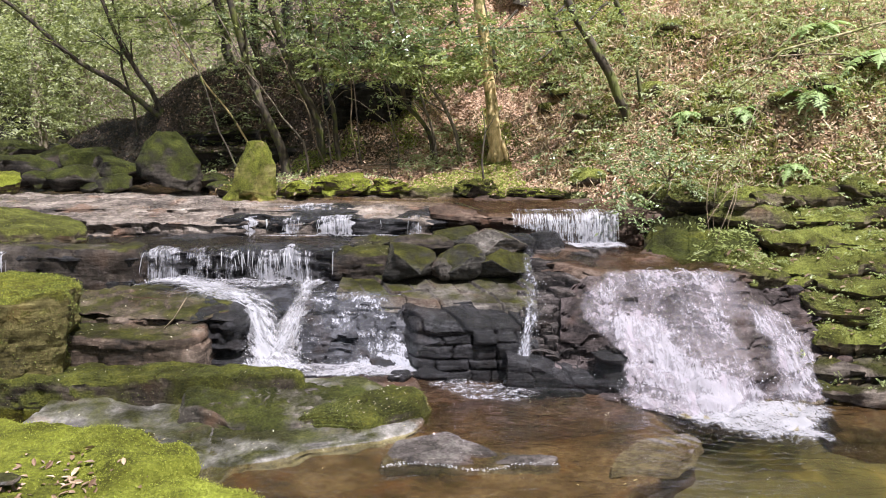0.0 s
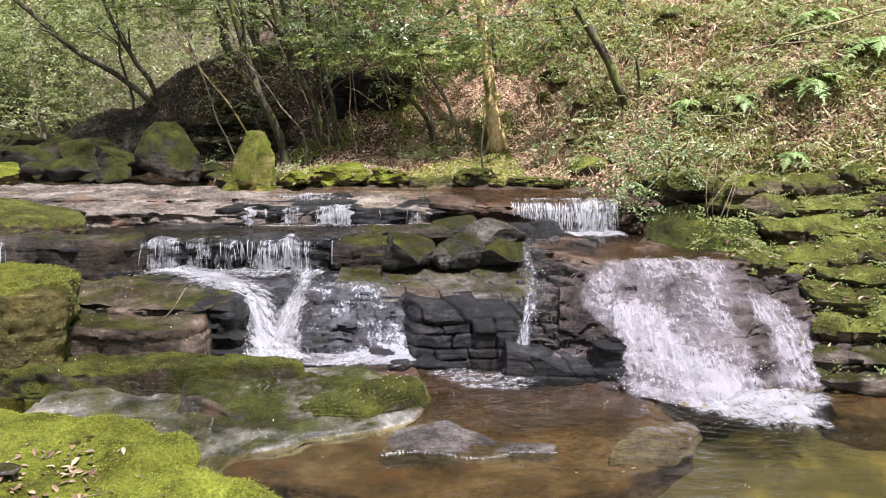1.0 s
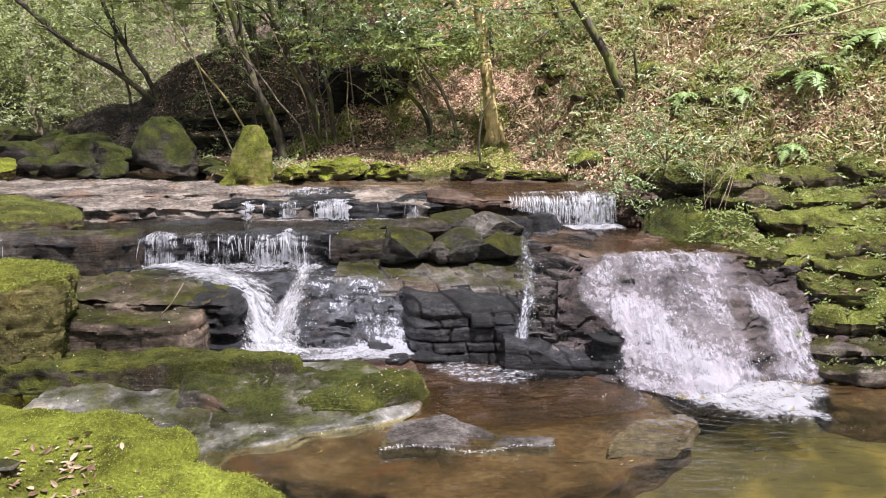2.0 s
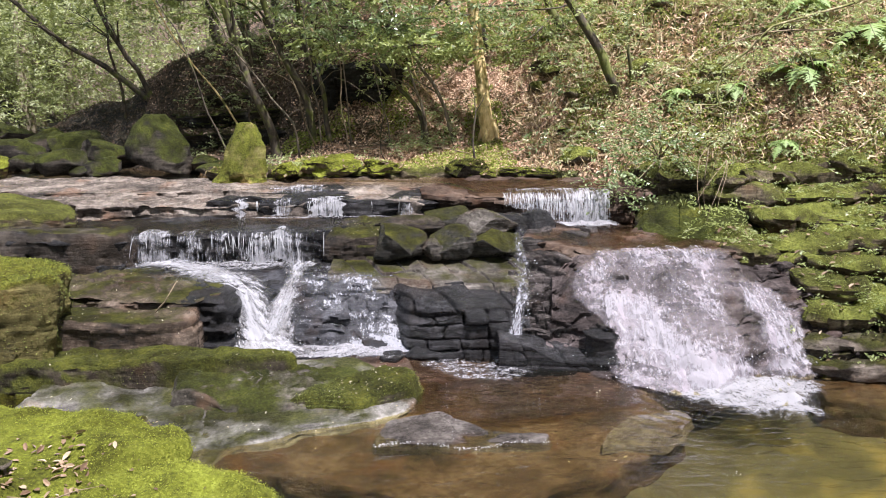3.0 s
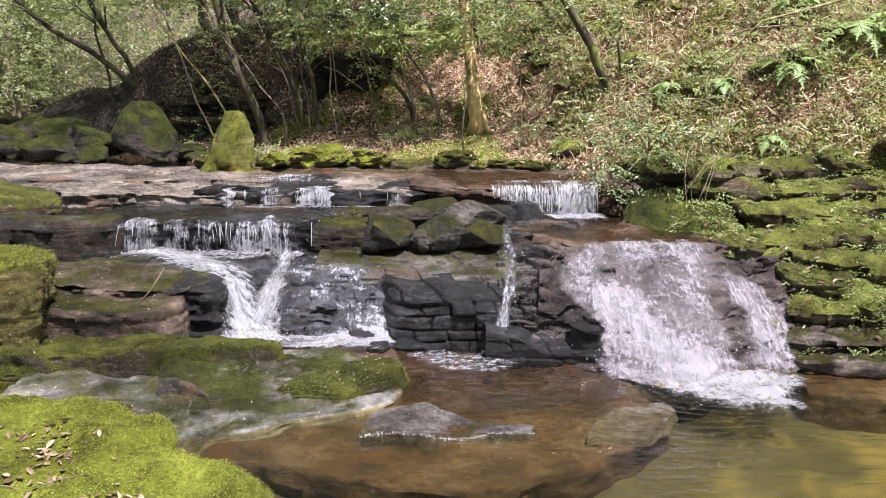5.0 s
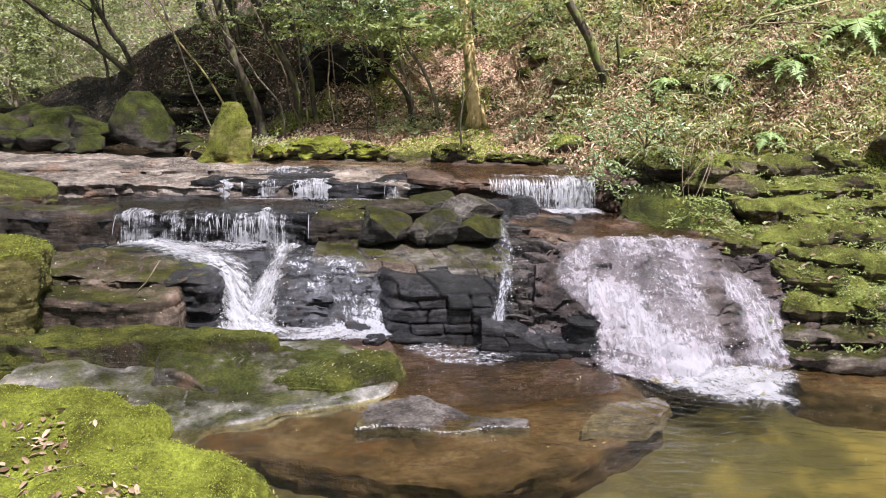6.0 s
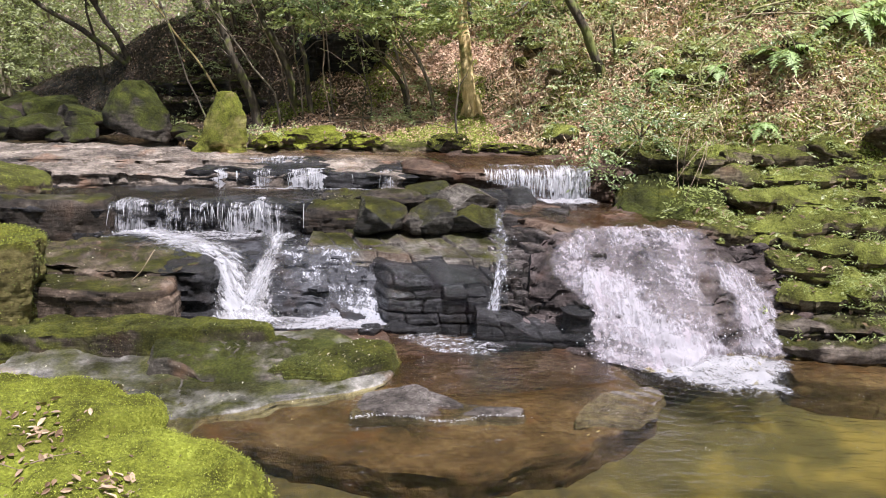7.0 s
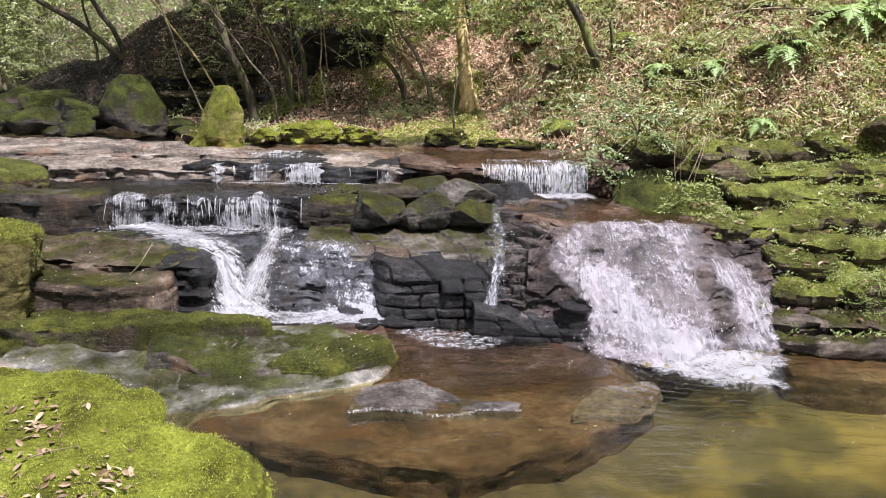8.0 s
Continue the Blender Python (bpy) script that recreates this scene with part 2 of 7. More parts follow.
POOL_BED = pool_bed_material()


def leaf_material(name, cols, shine=0.35, through_light=0.35):
    """Thin leaves of mixed tints that let some light through."""
    m, t, bsdf, out = material(name)
    g = t.nodes.new("ShaderNodeNewGeometry")
    col = ramp(t, g.outputs["Random Per Island"], tuple((k / (len(cols) - 1), c) for k, c in enumerate(cols))).outputs[0]
    t.links.new(col, bsdf.inputs["Base Color"])
    bsdf.inputs["Roughness"].default_value = shine
    tr = put(t, "BsdfTranslucent", [(mixed(t, 0.5, col, (0.30, 0.36, 0.06), "MIX"), "Color")])
    mix = put(t, "MixShader", [(bsdf.outputs[0], 1), (tr.outputs[0], 2)], i0=through_light)
    t.links.new(mix.outputs[0], out.inputs["Surface"])
    return m


LEAF_EVERGREEN = leaf_material("evergreen_leaf", ((0.07, 0.11, 0.05), (0.18, 0.235, 0.12), (0.34, 0.40, 0.24)), 0.25)
LEAF_LIGHT = leaf_material("light_spring_leaf", ((0.13, 0.16, 0.06), (0.25, 0.295, 0.115), (0.43, 0.48, 0.23)), 0.4, 0.5)
# paler leaf colours paint in the haze of distance
LEAF_FAR = leaf_material("haze_tinted_leaf", ((0.16, 0.178, 0.09), (0.25, 0.275, 0.145), (0.40, 0.43, 0.25)), 0.5, 0.5)
LEAF_FERN = leaf_material("fern_leaf", ((0.12, 0.18, 0.05), (0.22, 0.32, 0.11), (0.34, 0.44, 0.20)), 0.6, 0.4)
LEAF_SLOPE = leaf_material("sunny_slope_leaf", ((0.18, 0.21, 0.095), (0.34, 0.39, 0.195), (0.54, 0.58, 0.37)), 0.45, 0.5)
LEAF_DEAD = leaf_material("dry_fallen_leaf", ((0.24, 0.135, 0.085), (0.38, 0.235, 0.15), (0.50, 0.335, 0.23), (0.62, 0.47, 0.345)), 0.7, 0.1)
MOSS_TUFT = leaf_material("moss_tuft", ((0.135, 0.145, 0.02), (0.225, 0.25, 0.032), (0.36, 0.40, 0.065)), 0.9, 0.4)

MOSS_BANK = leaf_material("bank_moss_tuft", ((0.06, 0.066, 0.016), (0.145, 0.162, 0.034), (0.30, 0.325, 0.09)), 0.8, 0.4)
# bank tufts again, lightened as if in full sun
MOSS_SUNNY = leaf_material("sunlit_tone_tuft", ((0.10, 0.11, 0.022), (0.21, 0.235, 0.045), (0.39, 0.42, 0.115)), 0.8, 0.4)
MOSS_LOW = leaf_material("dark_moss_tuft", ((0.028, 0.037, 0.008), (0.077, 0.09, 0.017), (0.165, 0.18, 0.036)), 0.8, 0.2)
LEAF_PALE = leaf_material("pale_fallen_leaf", ((0.18, 0.14, 0.08), (0.34, 0.31, 0.22), (0.5, 0.48, 0.4)), 0.5, 0.1)
# brown leaves darkened to paint the shade on mound and ledges
LEAF_SHADE = leaf_material("shade_brown_leaf", ((0.03, 0.019, 0.013), (0.07, 0.045, 0.031), (0.13, 0.088, 0.062)), 0.7, 0.1)
STRAW = leaf_material("dry_straw", ((0.34, 0.25, 0.15), (0.50, 0.39, 0.25), (0.64, 0.53, 0.37)), 0.7, 0.2)
LEAF_BROWN = leaf_material("brown_fallen_leaf", ((0.08, 0.045, 0.026), (0.16, 0.10, 0.062), (0.25, 0.175, 0.115), (0.34, 0.265, 0.185)), 0.6, 0.1)


def bark_material(name, dark, light, moss):
    m, t, bsdf, out = material(name)
    g, pos = flat_pos(t, 1, 1, 0.35)
    n = tex(t, pos, 22, 6, 0.65)
    col = ramp(t, n.outputs[0], ((0.35, dark), (0.65, light))).outputs[0]
    mo = ramp(t, tex(t, g.outputs["Position"], 5, 5, 0.6).outputs[0], ((0.62 - 0.3 * moss, (0, 0, 0)), (0.74 - 0.3 * moss, (1, 1, 1)))).outputs[0]
    col = mixed(t, math2(t, "MULTIPLY", mo, 0.85), col, (0.10, 0.115, 0.02))
    t.links.new(col, bsdf.inputs["Base Color"])
    bsdf.inputs["Roughness"].default_value = 0.85
    b = put(t, "Bump", [(n.outputs[0], "Height")], Strength=0.7, Distance=0.02)
    t.links.new(b.outputs[0], bsdf.inputs["Normal"])
    return m


BARK_DARK = bark_material("dark_bark", (0.02, 0.015, 0.01), (0.09, 0.07, 0.05), 0.35)
BARK_PALE = bark_material("pale_bark", (0.40, 0.28, 0.12), (0.78, 0.60, 0.32), 0.30)
BARK_MOSS = bark_material("mossy_bark", (0.02, 0.016, 0.01), (0.08, 0.062, 0.04), 0.45)
BARK_GREY = bark_material("grey_smooth_bark", (0.07, 0.055, 0.04), (0.22, 0.18, 0.13), 0.2)
# bark lightened the same way for the hazy distance
BARK_FAR = bark_material("haze_tinted_bark", (0.12, 0.10, 0.07), (0.32, 0.27, 0.19), 0.25)
BARK_BRANCH = bark_material("pale_mossy_branch", (0.10, 0.08, 0.04), (0.36, 0.31, 0.17), 0.5)
TWIG = bark_material("dry_twig", (0.09, 0.065, 0.04), (0.25, 0.19, 0.125), 0.15)


def water_material(name, tint, rough, ripple, size, gain):
    """Clear, slightly tinted shallow water with small ripples: Fresnel gloss over a see-through tint."""
    m, t, bsdf, out = material(name)
    g, pos = flat_pos(t, 1.0, 2.2, 1.0)
    h = math2(t, "ADD", tex(t, pos, size, 3, 0.5, 0.6).outputs[0], math2(t, "MULTIPLY", tex(t, pos, size * 4.5, 3).outputs[0], 0.35))
    b = put(t, "Bump", [(h, "Height")], Strength=ripple, Distance=0.05)
    fr = put(t, "Fresnel", [(b.outputs[0], "Normal")], IOR=1.33)
    fac = math2(t, "MULTIPLY", fr.outputs[0], gain, True)
    tp = put(t, "BsdfTransparent", Color=(*tint, 1))
    gl = put(t, "BsdfGlossy", [(b.outputs[0], "Normal")], Roughness=rough)
    mix = put(t, "MixShader", [(fac, 0), (tp.outputs[0], 1), (gl.outputs[0], 2)])
    t.links.new(mix.outputs[0], out.inputs["Surface"])
    return m


POOL_WATER = water_material("clear_pool_water", (0.90, 0.85, 0.62), 0.03, 0.45, 4.0, 1.4)
SHELF_WATER = water_material("thin_running_water", (0.82, 0.74, 0.62), 0.06, 0.8, 8.0, 1.3)


def white_water_material(name, cover, across, along, tint=(0.42, 0.42, 0.455), veil=0.0, gain=2.2):
    """Falling water: white streaks along the flow with clear gaps between them."""
    m, t, bsdf, out = material(name)
    uv = t.nodes.new("ShaderNodeUVMap")
    uv.uv_map = "flow"
    mp = put(t, "Mapping", [(uv.outputs[0], "Vector")], Scale=(across, along, 1))
    mq = put(t, "Mapping", [(uv.outputs[0], "Vector")], Scale=(across * 0.22, along * 0.8, 1), Location=(3.1, 1.7, 0))
    n1, n2 = tex(t, mp.outputs[0], 1.0, 8, 0.72, 1.4), tex(t, mq.outputs[0], 1.0, 6, 0.65, 1.2)
    n3 = tex(t, put(t, "Mapping", [(uv.outputs[0], "Vector")], Scale=(34, 20, 1)).outputs[0], 1.0, 5, 0.7, 0.8)
    den = t.nodes.new("ShaderNodeAttribute")
    den.attribute_name = "foam"
    v = math2(t, "ADD", math2(t, "MULTIPLY", n1.outputs[0], 1.5), math2(t, "MULTIPLY", n2.outputs[0], 1.1))
    v = math2(t, "ADD", v, math2(t, "MULTIPLY", n3.outputs[0], 0.9))
    v = math2(t, "ADD", v, math2(t, "SUBTRACT", den.outputs["Fac"], 2.25))
    fac = math2(t, "MULTIPLY", math2(t, "MULTIPLY", math2(t, "ADD", v, cover - 0.5), gain, True), 0.8)
    if veil:
        thin = math2(t, "MULTIPLY", math2(t, "MULTIPLY", math2(t, "SUBTRACT", den.outputs["Fac"], 0.34), 4.0, True), math2(t, "ADD", math2(t, "MULTIPLY", math2(t, "ADD", n1.outputs[0], n3.outputs[0]), veil * 2.2), veil * -1.0), True)
        fac = math2(t, "MAXIMUM", fac, thin)
    bsdf.inputs["Base Color"].default_value = (*tint, 1)
    bsdf.inputs["Roughness"].default_value = 0.35
    b = put(t, "Bump", [(v, "Height")], Strength=0.5, Distance=0.03)
    t.links.new(b.outputs[0], bsdf.inputs["Normal"])
    tl = put(t, "BsdfTranslucent", Color=(*tint, 1))
    white = put(t, "MixShader", [(bsdf.outputs[0], 1), (tl.outputs[0], 2)], i0=0.3)
    fr = put(t, "Fresnel", [(b.outputs[0], "Normal")], IOR=1.33)
    tp = put(t, "BsdfTransparent", Color=(0.96, 0.955, 0.95, 1))
    gl = put(t, "BsdfGlossy", [(b.outputs[0], "Normal")], Roughness=0.12)
    clear = put(t, "MixShader", [(math2(t, "MULTIPLY", fr.outputs[0], 0.1), 0), (tp.outputs[0], 1), (gl.outputs[0], 2)])
    mix = put(t, "MixShader", [(fac, 0), (clear.outputs[0], 1), (white.outputs[0], 2)])
    t.links.new(mix.outputs[0], out.inputs["Surface"])
    return m


FALL_FINE = white_water_material("thin_falling_water", 0.42, 55.0, 2.6)
FALL_BROAD = white_water_material("broad_cascade_water", 0.5, 13.0, 7.0, (0.335, 0.302, 0.342), 0.24, 2.4)
FALL_LACE = white_water_material("lacy_film_water", 0.5, 16.0, 11.0, (0.36, 0.365, 0.41), 0.06, 3.0)
FALL_CHUTE = white_water_material("pouring_white_water", 0.52, 20.0, 9.0, (0.38, 0.38, 0.41), 0.0, 2.4)
FALL_THREADS = white_water_material("cascade_threads", 0.46, 26.0, 6.0, (0.33, 0.315, 0.35), 0.0, 2.6)
FOAM = white_water_material("churned_foam", 0.46, 18.0, 15.0, (0.36, 0.355, 0.385))


# ---- mesh helpers ----
def mesh_object(name, verts, faces, mat, parent=None, sharp=None, flat=False):
    me = bpy.data.meshes.new(name)
    me.from_pydata(np.asarray(verts).tolist() if not isinstance(verts, list) else verts, [], faces)
    me.materials.append(mat)
    if not flat:
        me.shade_smooth()
        if sharp:
            me.set_sharp_from_angle(angle=radians(sharp))
    ob = new(name, me)
    if parent:
        ob.parent = parent
    return ob


def ring_faces(rows, n, close_top=True):
    """Quads between rings of n points; the last point is a centre."""
    i = np.arange(rows * n).reshape(rows, n)
    j = np.roll(i, -1, 1)
    f = np.stack([i[:-1], j[:-1], j[1:], i[1:]], -1).reshape(-1, 4).tolist()
    if close_top:
        f += [(a, b, rows * n) for a, b in zip(i[-1].tolist(), j[-1].tolist())]
    return f


def blocks(p, size, seed):
    """Uneven jointed blocks: a value from -1 to 1 for each block, and how near a joint the point is (0 to 1)."""
    a = 0.42
    q = np.stack([p[:, 0] * math.cos(a) + p[:, 1] * math.sin(a), p[:, 1] * math.cos(a) - p[:, 0] * math.sin(a), p[:, 2]], -1)
    q = q + 0.10 * np.stack([fbm(p * 2.6, 3, seed + k) for k in range(3)], -1) * [1, 1, 0.3]
    q = q / np.array(size)
    row = np.floor(q[:, 2]).astype(np.int64)
    q[:, 0] += 0.5 * lattice(row, row * 0, row * 0, seed)
    q[:, 1] += 0.5 * lattice(row, row * 0 + 1, row * 0, seed)
    i = np.floor(q).astype(np.int64)
    f = np.abs(q - i - 0.5)
    near = np.clip((f.max(1) - 0.42) / 0.08, 0, 1)
    return lattice(i[:, 0], i[:, 1], i[:, 2], seed + 5), near


def resample(points, step, wobble, seed):
    p = np.array(points, float)
    if np.sum(p[:, 0] * np.roll(p[:, 1], -1) - p[:, 1] * np.roll(p[:, 0], -1)) < 0:
        p = p[::-1]
    out = []
    for a, b in zip(p, np.roll(p, -1, 0)):
        n = max(2, int(np.linalg.norm(b - a) / step))
        out += [a + (b - a) * k / n for k in range(n)]
    out = np.array(out)
    for _ in range(2):
        out = 0.25 * np.roll(out, 1, 0) + 0.5 * out + 0.25 * np.roll(out, -1, 0)
    q = np.c_[out * 2.2, np.zeros(len(out))]
    return out + wobble * np.c_[fbm(q, 4, seed), fbm(q + 40, 4, seed)]


def slab(name, outline, z0, z1, mat, label, category="rock", step=0.035, tilt=(0, 0), bevel=0.03, rough=0.02, beds=0.045, bed=0.07,
         lean=0.0, top=0.015, seed=0, group="", flake=0.012, wobble=0.05):
    """A block of bedded sandstone with that footprint, from z0 up to z1: uneven beds in its sides, a worn edge, a flaky top."""
    ring = resample(outline, step, wobble, seed)
    n = len(ring)
    c = ring.mean(0)
    off = ring - c
    rad = np.linalg.norm(off, axis=1)
    dirs = off / rad[:, None]
    side = max(3, int((z1 - z0) / (step * 0.6)))
    rows = []
    for k in range(side):
        s = k / (side - 1)
        rows.append((1.0, lean * (1 - s), z0 + (z1 - bevel - z0) * s, 0.0))
    for a in (25, 50, 72):
        rows.append((1.0, -bevel * (1 - math.cos(radians(a))), z1 - bevel + bevel * math.sin(radians(a)), math.sin(radians(a))))
    tops = max(4, int(rad.max() / step))
    for k in range(tops):
        rows.append((1 - (k + 0.6) / tops * 0.985 - 0.0, -bevel, z1, 1.0))
    v, upness = [], []
    for scale, push, z, u in rows:
        xy = c + off * scale + dirs * push * (1 if scale > 0.2 else 0)
        v.append(np.c_[xy, np.full(n, z)])
        upness.append(np.full(n, u))
    v = np.concatenate(v + [np.array([[c[0], c[1], z1]])])
    u = np.concatenate(upness + [np.ones(1)])
    d = np.concatenate([np.tile(dirs, (len(rows), 1)), np.zeros((1, 2))])
    q = v.copy()
    bedn = np.tanh(3.0 * vnoise(np.c_[q[:, 0] * 1.3, q[:, 1] * 1.3, q[:, 2] / bed], seed + 3))
    crack = np.clip(1 - np.abs(vnoise(q * [2.3, 2.3, 0.7], seed + 9)) * 9, 0, 1)
    blk, joint = blocks(q, (0.34, 0.34, bed * 1.5), seed)
    blk2, joint2 = blocks(q + 5, (0.13, 0.13, bed * 0.6), seed + 2)
    push = (0.6 * beds * bedn - 0.5 * beds * crack + beds * blk + 0.45 * beds * blk2 - 0.5 * beds * joint) * (1 - u) + rough * fbm(q * 7, 4, seed + 5) * (1 - 0.5 * u)
    v[:, :2] += d * push[:, None]
    fl = fbm(q * [1.5, 1.5, 0.2], 4, seed + 7) * 3
    step_up = np.round(fl) + 0.25 * (fl - np.round(fl))
    plate, seam = blocks(np.c_[q[:, :2], 0.3 * fbm(q * [1.1, 1.1, 0.1], 3, seed + 20)], (0.45, 0.3, 0.12), seed + 4)
    v[:, 2] += u * (flake * step_up + flake * 1.2 * plate - flake * seam + top * fbm(q * [3.5, 3.5, 1], 4, seed + 8)) + (1 - u) * rough * 0.4 * vnoise(q * 9, seed + 6)
    share = np.clip((v[:, 2] - z0) / max(z1 - z0, 0.01), 0, 1)
    v[:, 2] += share * (tilt[0] * (v[:, 0] - c[0]) + tilt[1] * (v[:, 1] - c[1]))
    ob = mesh_object(name, v, ring_faces(len(rows), n), mat, sharp=32)
    return tagged(ob, label, category, group)


def ico(level):
    bm = bmesh.new()
    bmesh.ops.create_icosphere(bm, subdivisions=level, radius=1)
    v = np.array([p.co[:] for p in bm.verts])
    f = [tuple(p.index for p in q.verts) for q in bm.faces]
    bm.free()
    return v, f


ICO = {k: ico(k) for k in (2, 3, 4, 5)}


def boulder(name, place, size, mat, label, seed=0, level=4, cuts=9, turn=0.0, category="rock", group="", rough=0.06, taper=0.0, square=0.8, shear=0.0):
    """A rounded stone with a few broken faces; place is the middle of its base."""
    rng = np.random.default_rng(seed)
    v, f = ICO[level]
    v = np.sign(v) * np.abs(v) ** square
    for _ in range(cuts):
        nrm = rng.normal(size=3)
        nrm /= np.linalg.norm(nrm)
        lim = rng.uniform(0.62, 0.95)
        over = v @ nrm - lim
        v -= np.clip(over, 0, None)[:, None] * nrm * 0.92
    v *= 1 + rough * fbm(v * 2.2 + seed * 3.1, 4, seed)[:, None] + 0.25 * rough * fbm(v * 9 + seed, 3, seed)[:, None]
    v[:, :2] *= (1 - taper * (v[:, 2:] + 1) / 2)
    v[:, 0] += shear * v[:, 2]
    lo, hi = v.min(0), v.max(0)
    v = (v - (lo + hi) / 2) / (hi - lo) * np.array(size)
    a = radians(turn)
    v = v @ np.array([[math.cos(a), math.sin(a), 0], [-math.sin(a), math.cos(a), 0], [0, 0, 1]])
    v += np.array(place) + [0, 0, size[2] / 2]
    ob = mesh_object(name, v, f, mat, sharp=50)
    return tagged(ob, label, category, group)


def standing_stone(name, place, height, depth, profile, mat, label, seed=0, rough=0.04, cuts=9):
    """A stone with a given outline: rows of (share of the height, left x, right x); place is the middle of its base."""
    rng = np.random.default_rng(seed)
    v, f = ICO[5]
    v = v.copy()
    for _ in range(cuts):
        nrm = rng.normal(size=3) * [1, 1, 0.6]
        nrm /= np.linalg.norm(nrm)
        v -= np.clip(v @ nrm - rng.uniform(0.66, 0.95), 0, None)[:, None] * nrm * 0.9
    v *= 1 + rough * fbm(v * 2.4 + seed, 4, seed)[:, None] + 0.3 * rough * fbm(v * 10, 3, seed)[:, None]
    s = np.clip((v[:, 2] + 1) / 2, 0, 1)
    fit = np.sqrt(np.clip(1 - np.clip(v[:, 2], -1, 1) ** 2, 0.12, 1))
    row = np.array(profile, float)
    lo, hi = np.interp(s, row[:, 0], row[:, 1]), np.interp(s, row[:, 0], row[:, 2])
    x = (lo + hi) / 2 + (hi - lo) / 2 * np.clip(v[:, 0] / fit, -1.1, 1.1)
    y = v[:, 1] / fit ** 0.5 * depth / 2 * (1 - 0.45 * s)
    p = np.stack([x, y, s * height], -1) + np.array(place)
    return tagged(mesh_object(name, p, f, mat, sharp=45), label, "rock")


def tube(points, radii, sides=7, rough=0.0, seed=0):
    """Vertices and faces of a limb along the points."""
    p = np.array(points, float)
    m = len(p)
    fine = max(m, int(sum(np.linalg.norm(p[1:] - p[:-1], axis=1)) / 0.22) + 2)
    s = np.linspace(0, m - 1, fine)
    i = np.clip(s.astype(int), 0, m - 2)
    w = s - i
    p0, p1, p2, p3 = p[np.clip(i - 1, 0, m - 1)], p[i], p[i + 1], p[np.clip(i + 2, 0, m - 1)]
    w = w[:, None]
    c = 0.5 * (2 * p1 + (p2 - p0) * w + (2 * p0 - 5 * p1 + 4 * p2 - p3) * w ** 2 + (3 * p1 - p0 - 3 * p2 + p3) * w ** 3)
    r = np.interp(s, range(m), radii)
    if rough:
        c[1:-1] += rough * fbm(c[1:-1] * 1.7 + seed, 3, seed)[:, None] * np.array([1, 0.6, 0.2])
    tan = np.gradient(c, axis=0)
    tan /= np.linalg.norm(tan, axis=1)[:, None] + 1e-9
    ref = np.where(np.abs(tan[:, 2:]) > 0.9, [[1.0, 0, 0]], [[0, 0, 1.0]])
    a = np.cross(tan, ref)
    a /= np.linalg.norm(a, axis=1)[:, None] + 1e-9
    b = np.cross(tan, a)
    ang = np.linspace(0, 2 * math.pi, sides, endpoint=False)
    ring = np.cos(ang)[None, :, None] * a[:, None] + np.sin(ang)[None, :, None] * b[:, None]
    v = c[:, None] + ring * r[:, None, None]
    v = np.concatenate([v.reshape(-1, 3), c[-1:]])
    return v, ring_faces(fine, sides)


def joined(pieces):
    vs, fs, n = [], [], 0
    for v, f in pieces:
        vs.append(v)
        fs += [tuple(k + n for k in q) for q in f]
        n += len(v)
    return np.concatenate(vs), fs


def leaves(centres, normals, heads, size, wide=0.42, fold=0.18, full=False):
    """Pointed leaves of two halves folded along the midrib: vertices and faces; full: a rounder outline and a curled tip."""
    n = len(centres)
    nrm = normals / (np.linalg.norm(normals, axis=1)[:, None] + 1e-9)
    h = heads - nrm * (heads * nrm).sum(1)[:, None]
    h /= np.linalg.norm(h, axis=1)[:, None] + 1e-9
    s = np.cross(nrm, h)
    L = size[:, None]
    if not full:
        v = np.stack([centres - h * L * 0.5, centres + s * L * wide * 0.5 + nrm * L * fold * 0.5, centres + h * L * 0.5 - nrm * L * 0.1,
                      centres - s * L * wide * 0.5 + nrm * L * fold * 0.5], 1).reshape(-1, 3)
        k = np.arange(n) * 4
        return v, np.concatenate([np.c_[k, k + 1, k + 2], np.c_[k, k + 2, k + 3]]).tolist()
    side = lambda a, b, c: centres + h * L * a + s * L * wide * b + nrm * L * fold * c
    v = np.stack([side(-0.5, 0, 0), side(-0.22, 0.42, 0.5), side(0.15, 0.46, 0.55), side(0.5, 0, 0.35), side(0.15, -0.46, 0.4), side(-0.22, -0.42, 0.5), side(0.0, 0, 0)], 1).reshape(-1, 3)
    k = np.arange(n) * 7
    f = np.concatenate([np.c_[k, k + 1, k + 6], np.c_[k + 1, k + 2, k + 6], np.c_[k + 2, k + 3, k + 6], np.c_[k + 3, k + 4, k + 6], np.c_[k + 4, k + 5, k + 6], np.c_[k + 5, k, k + 6]]).tolist()
    return v, f


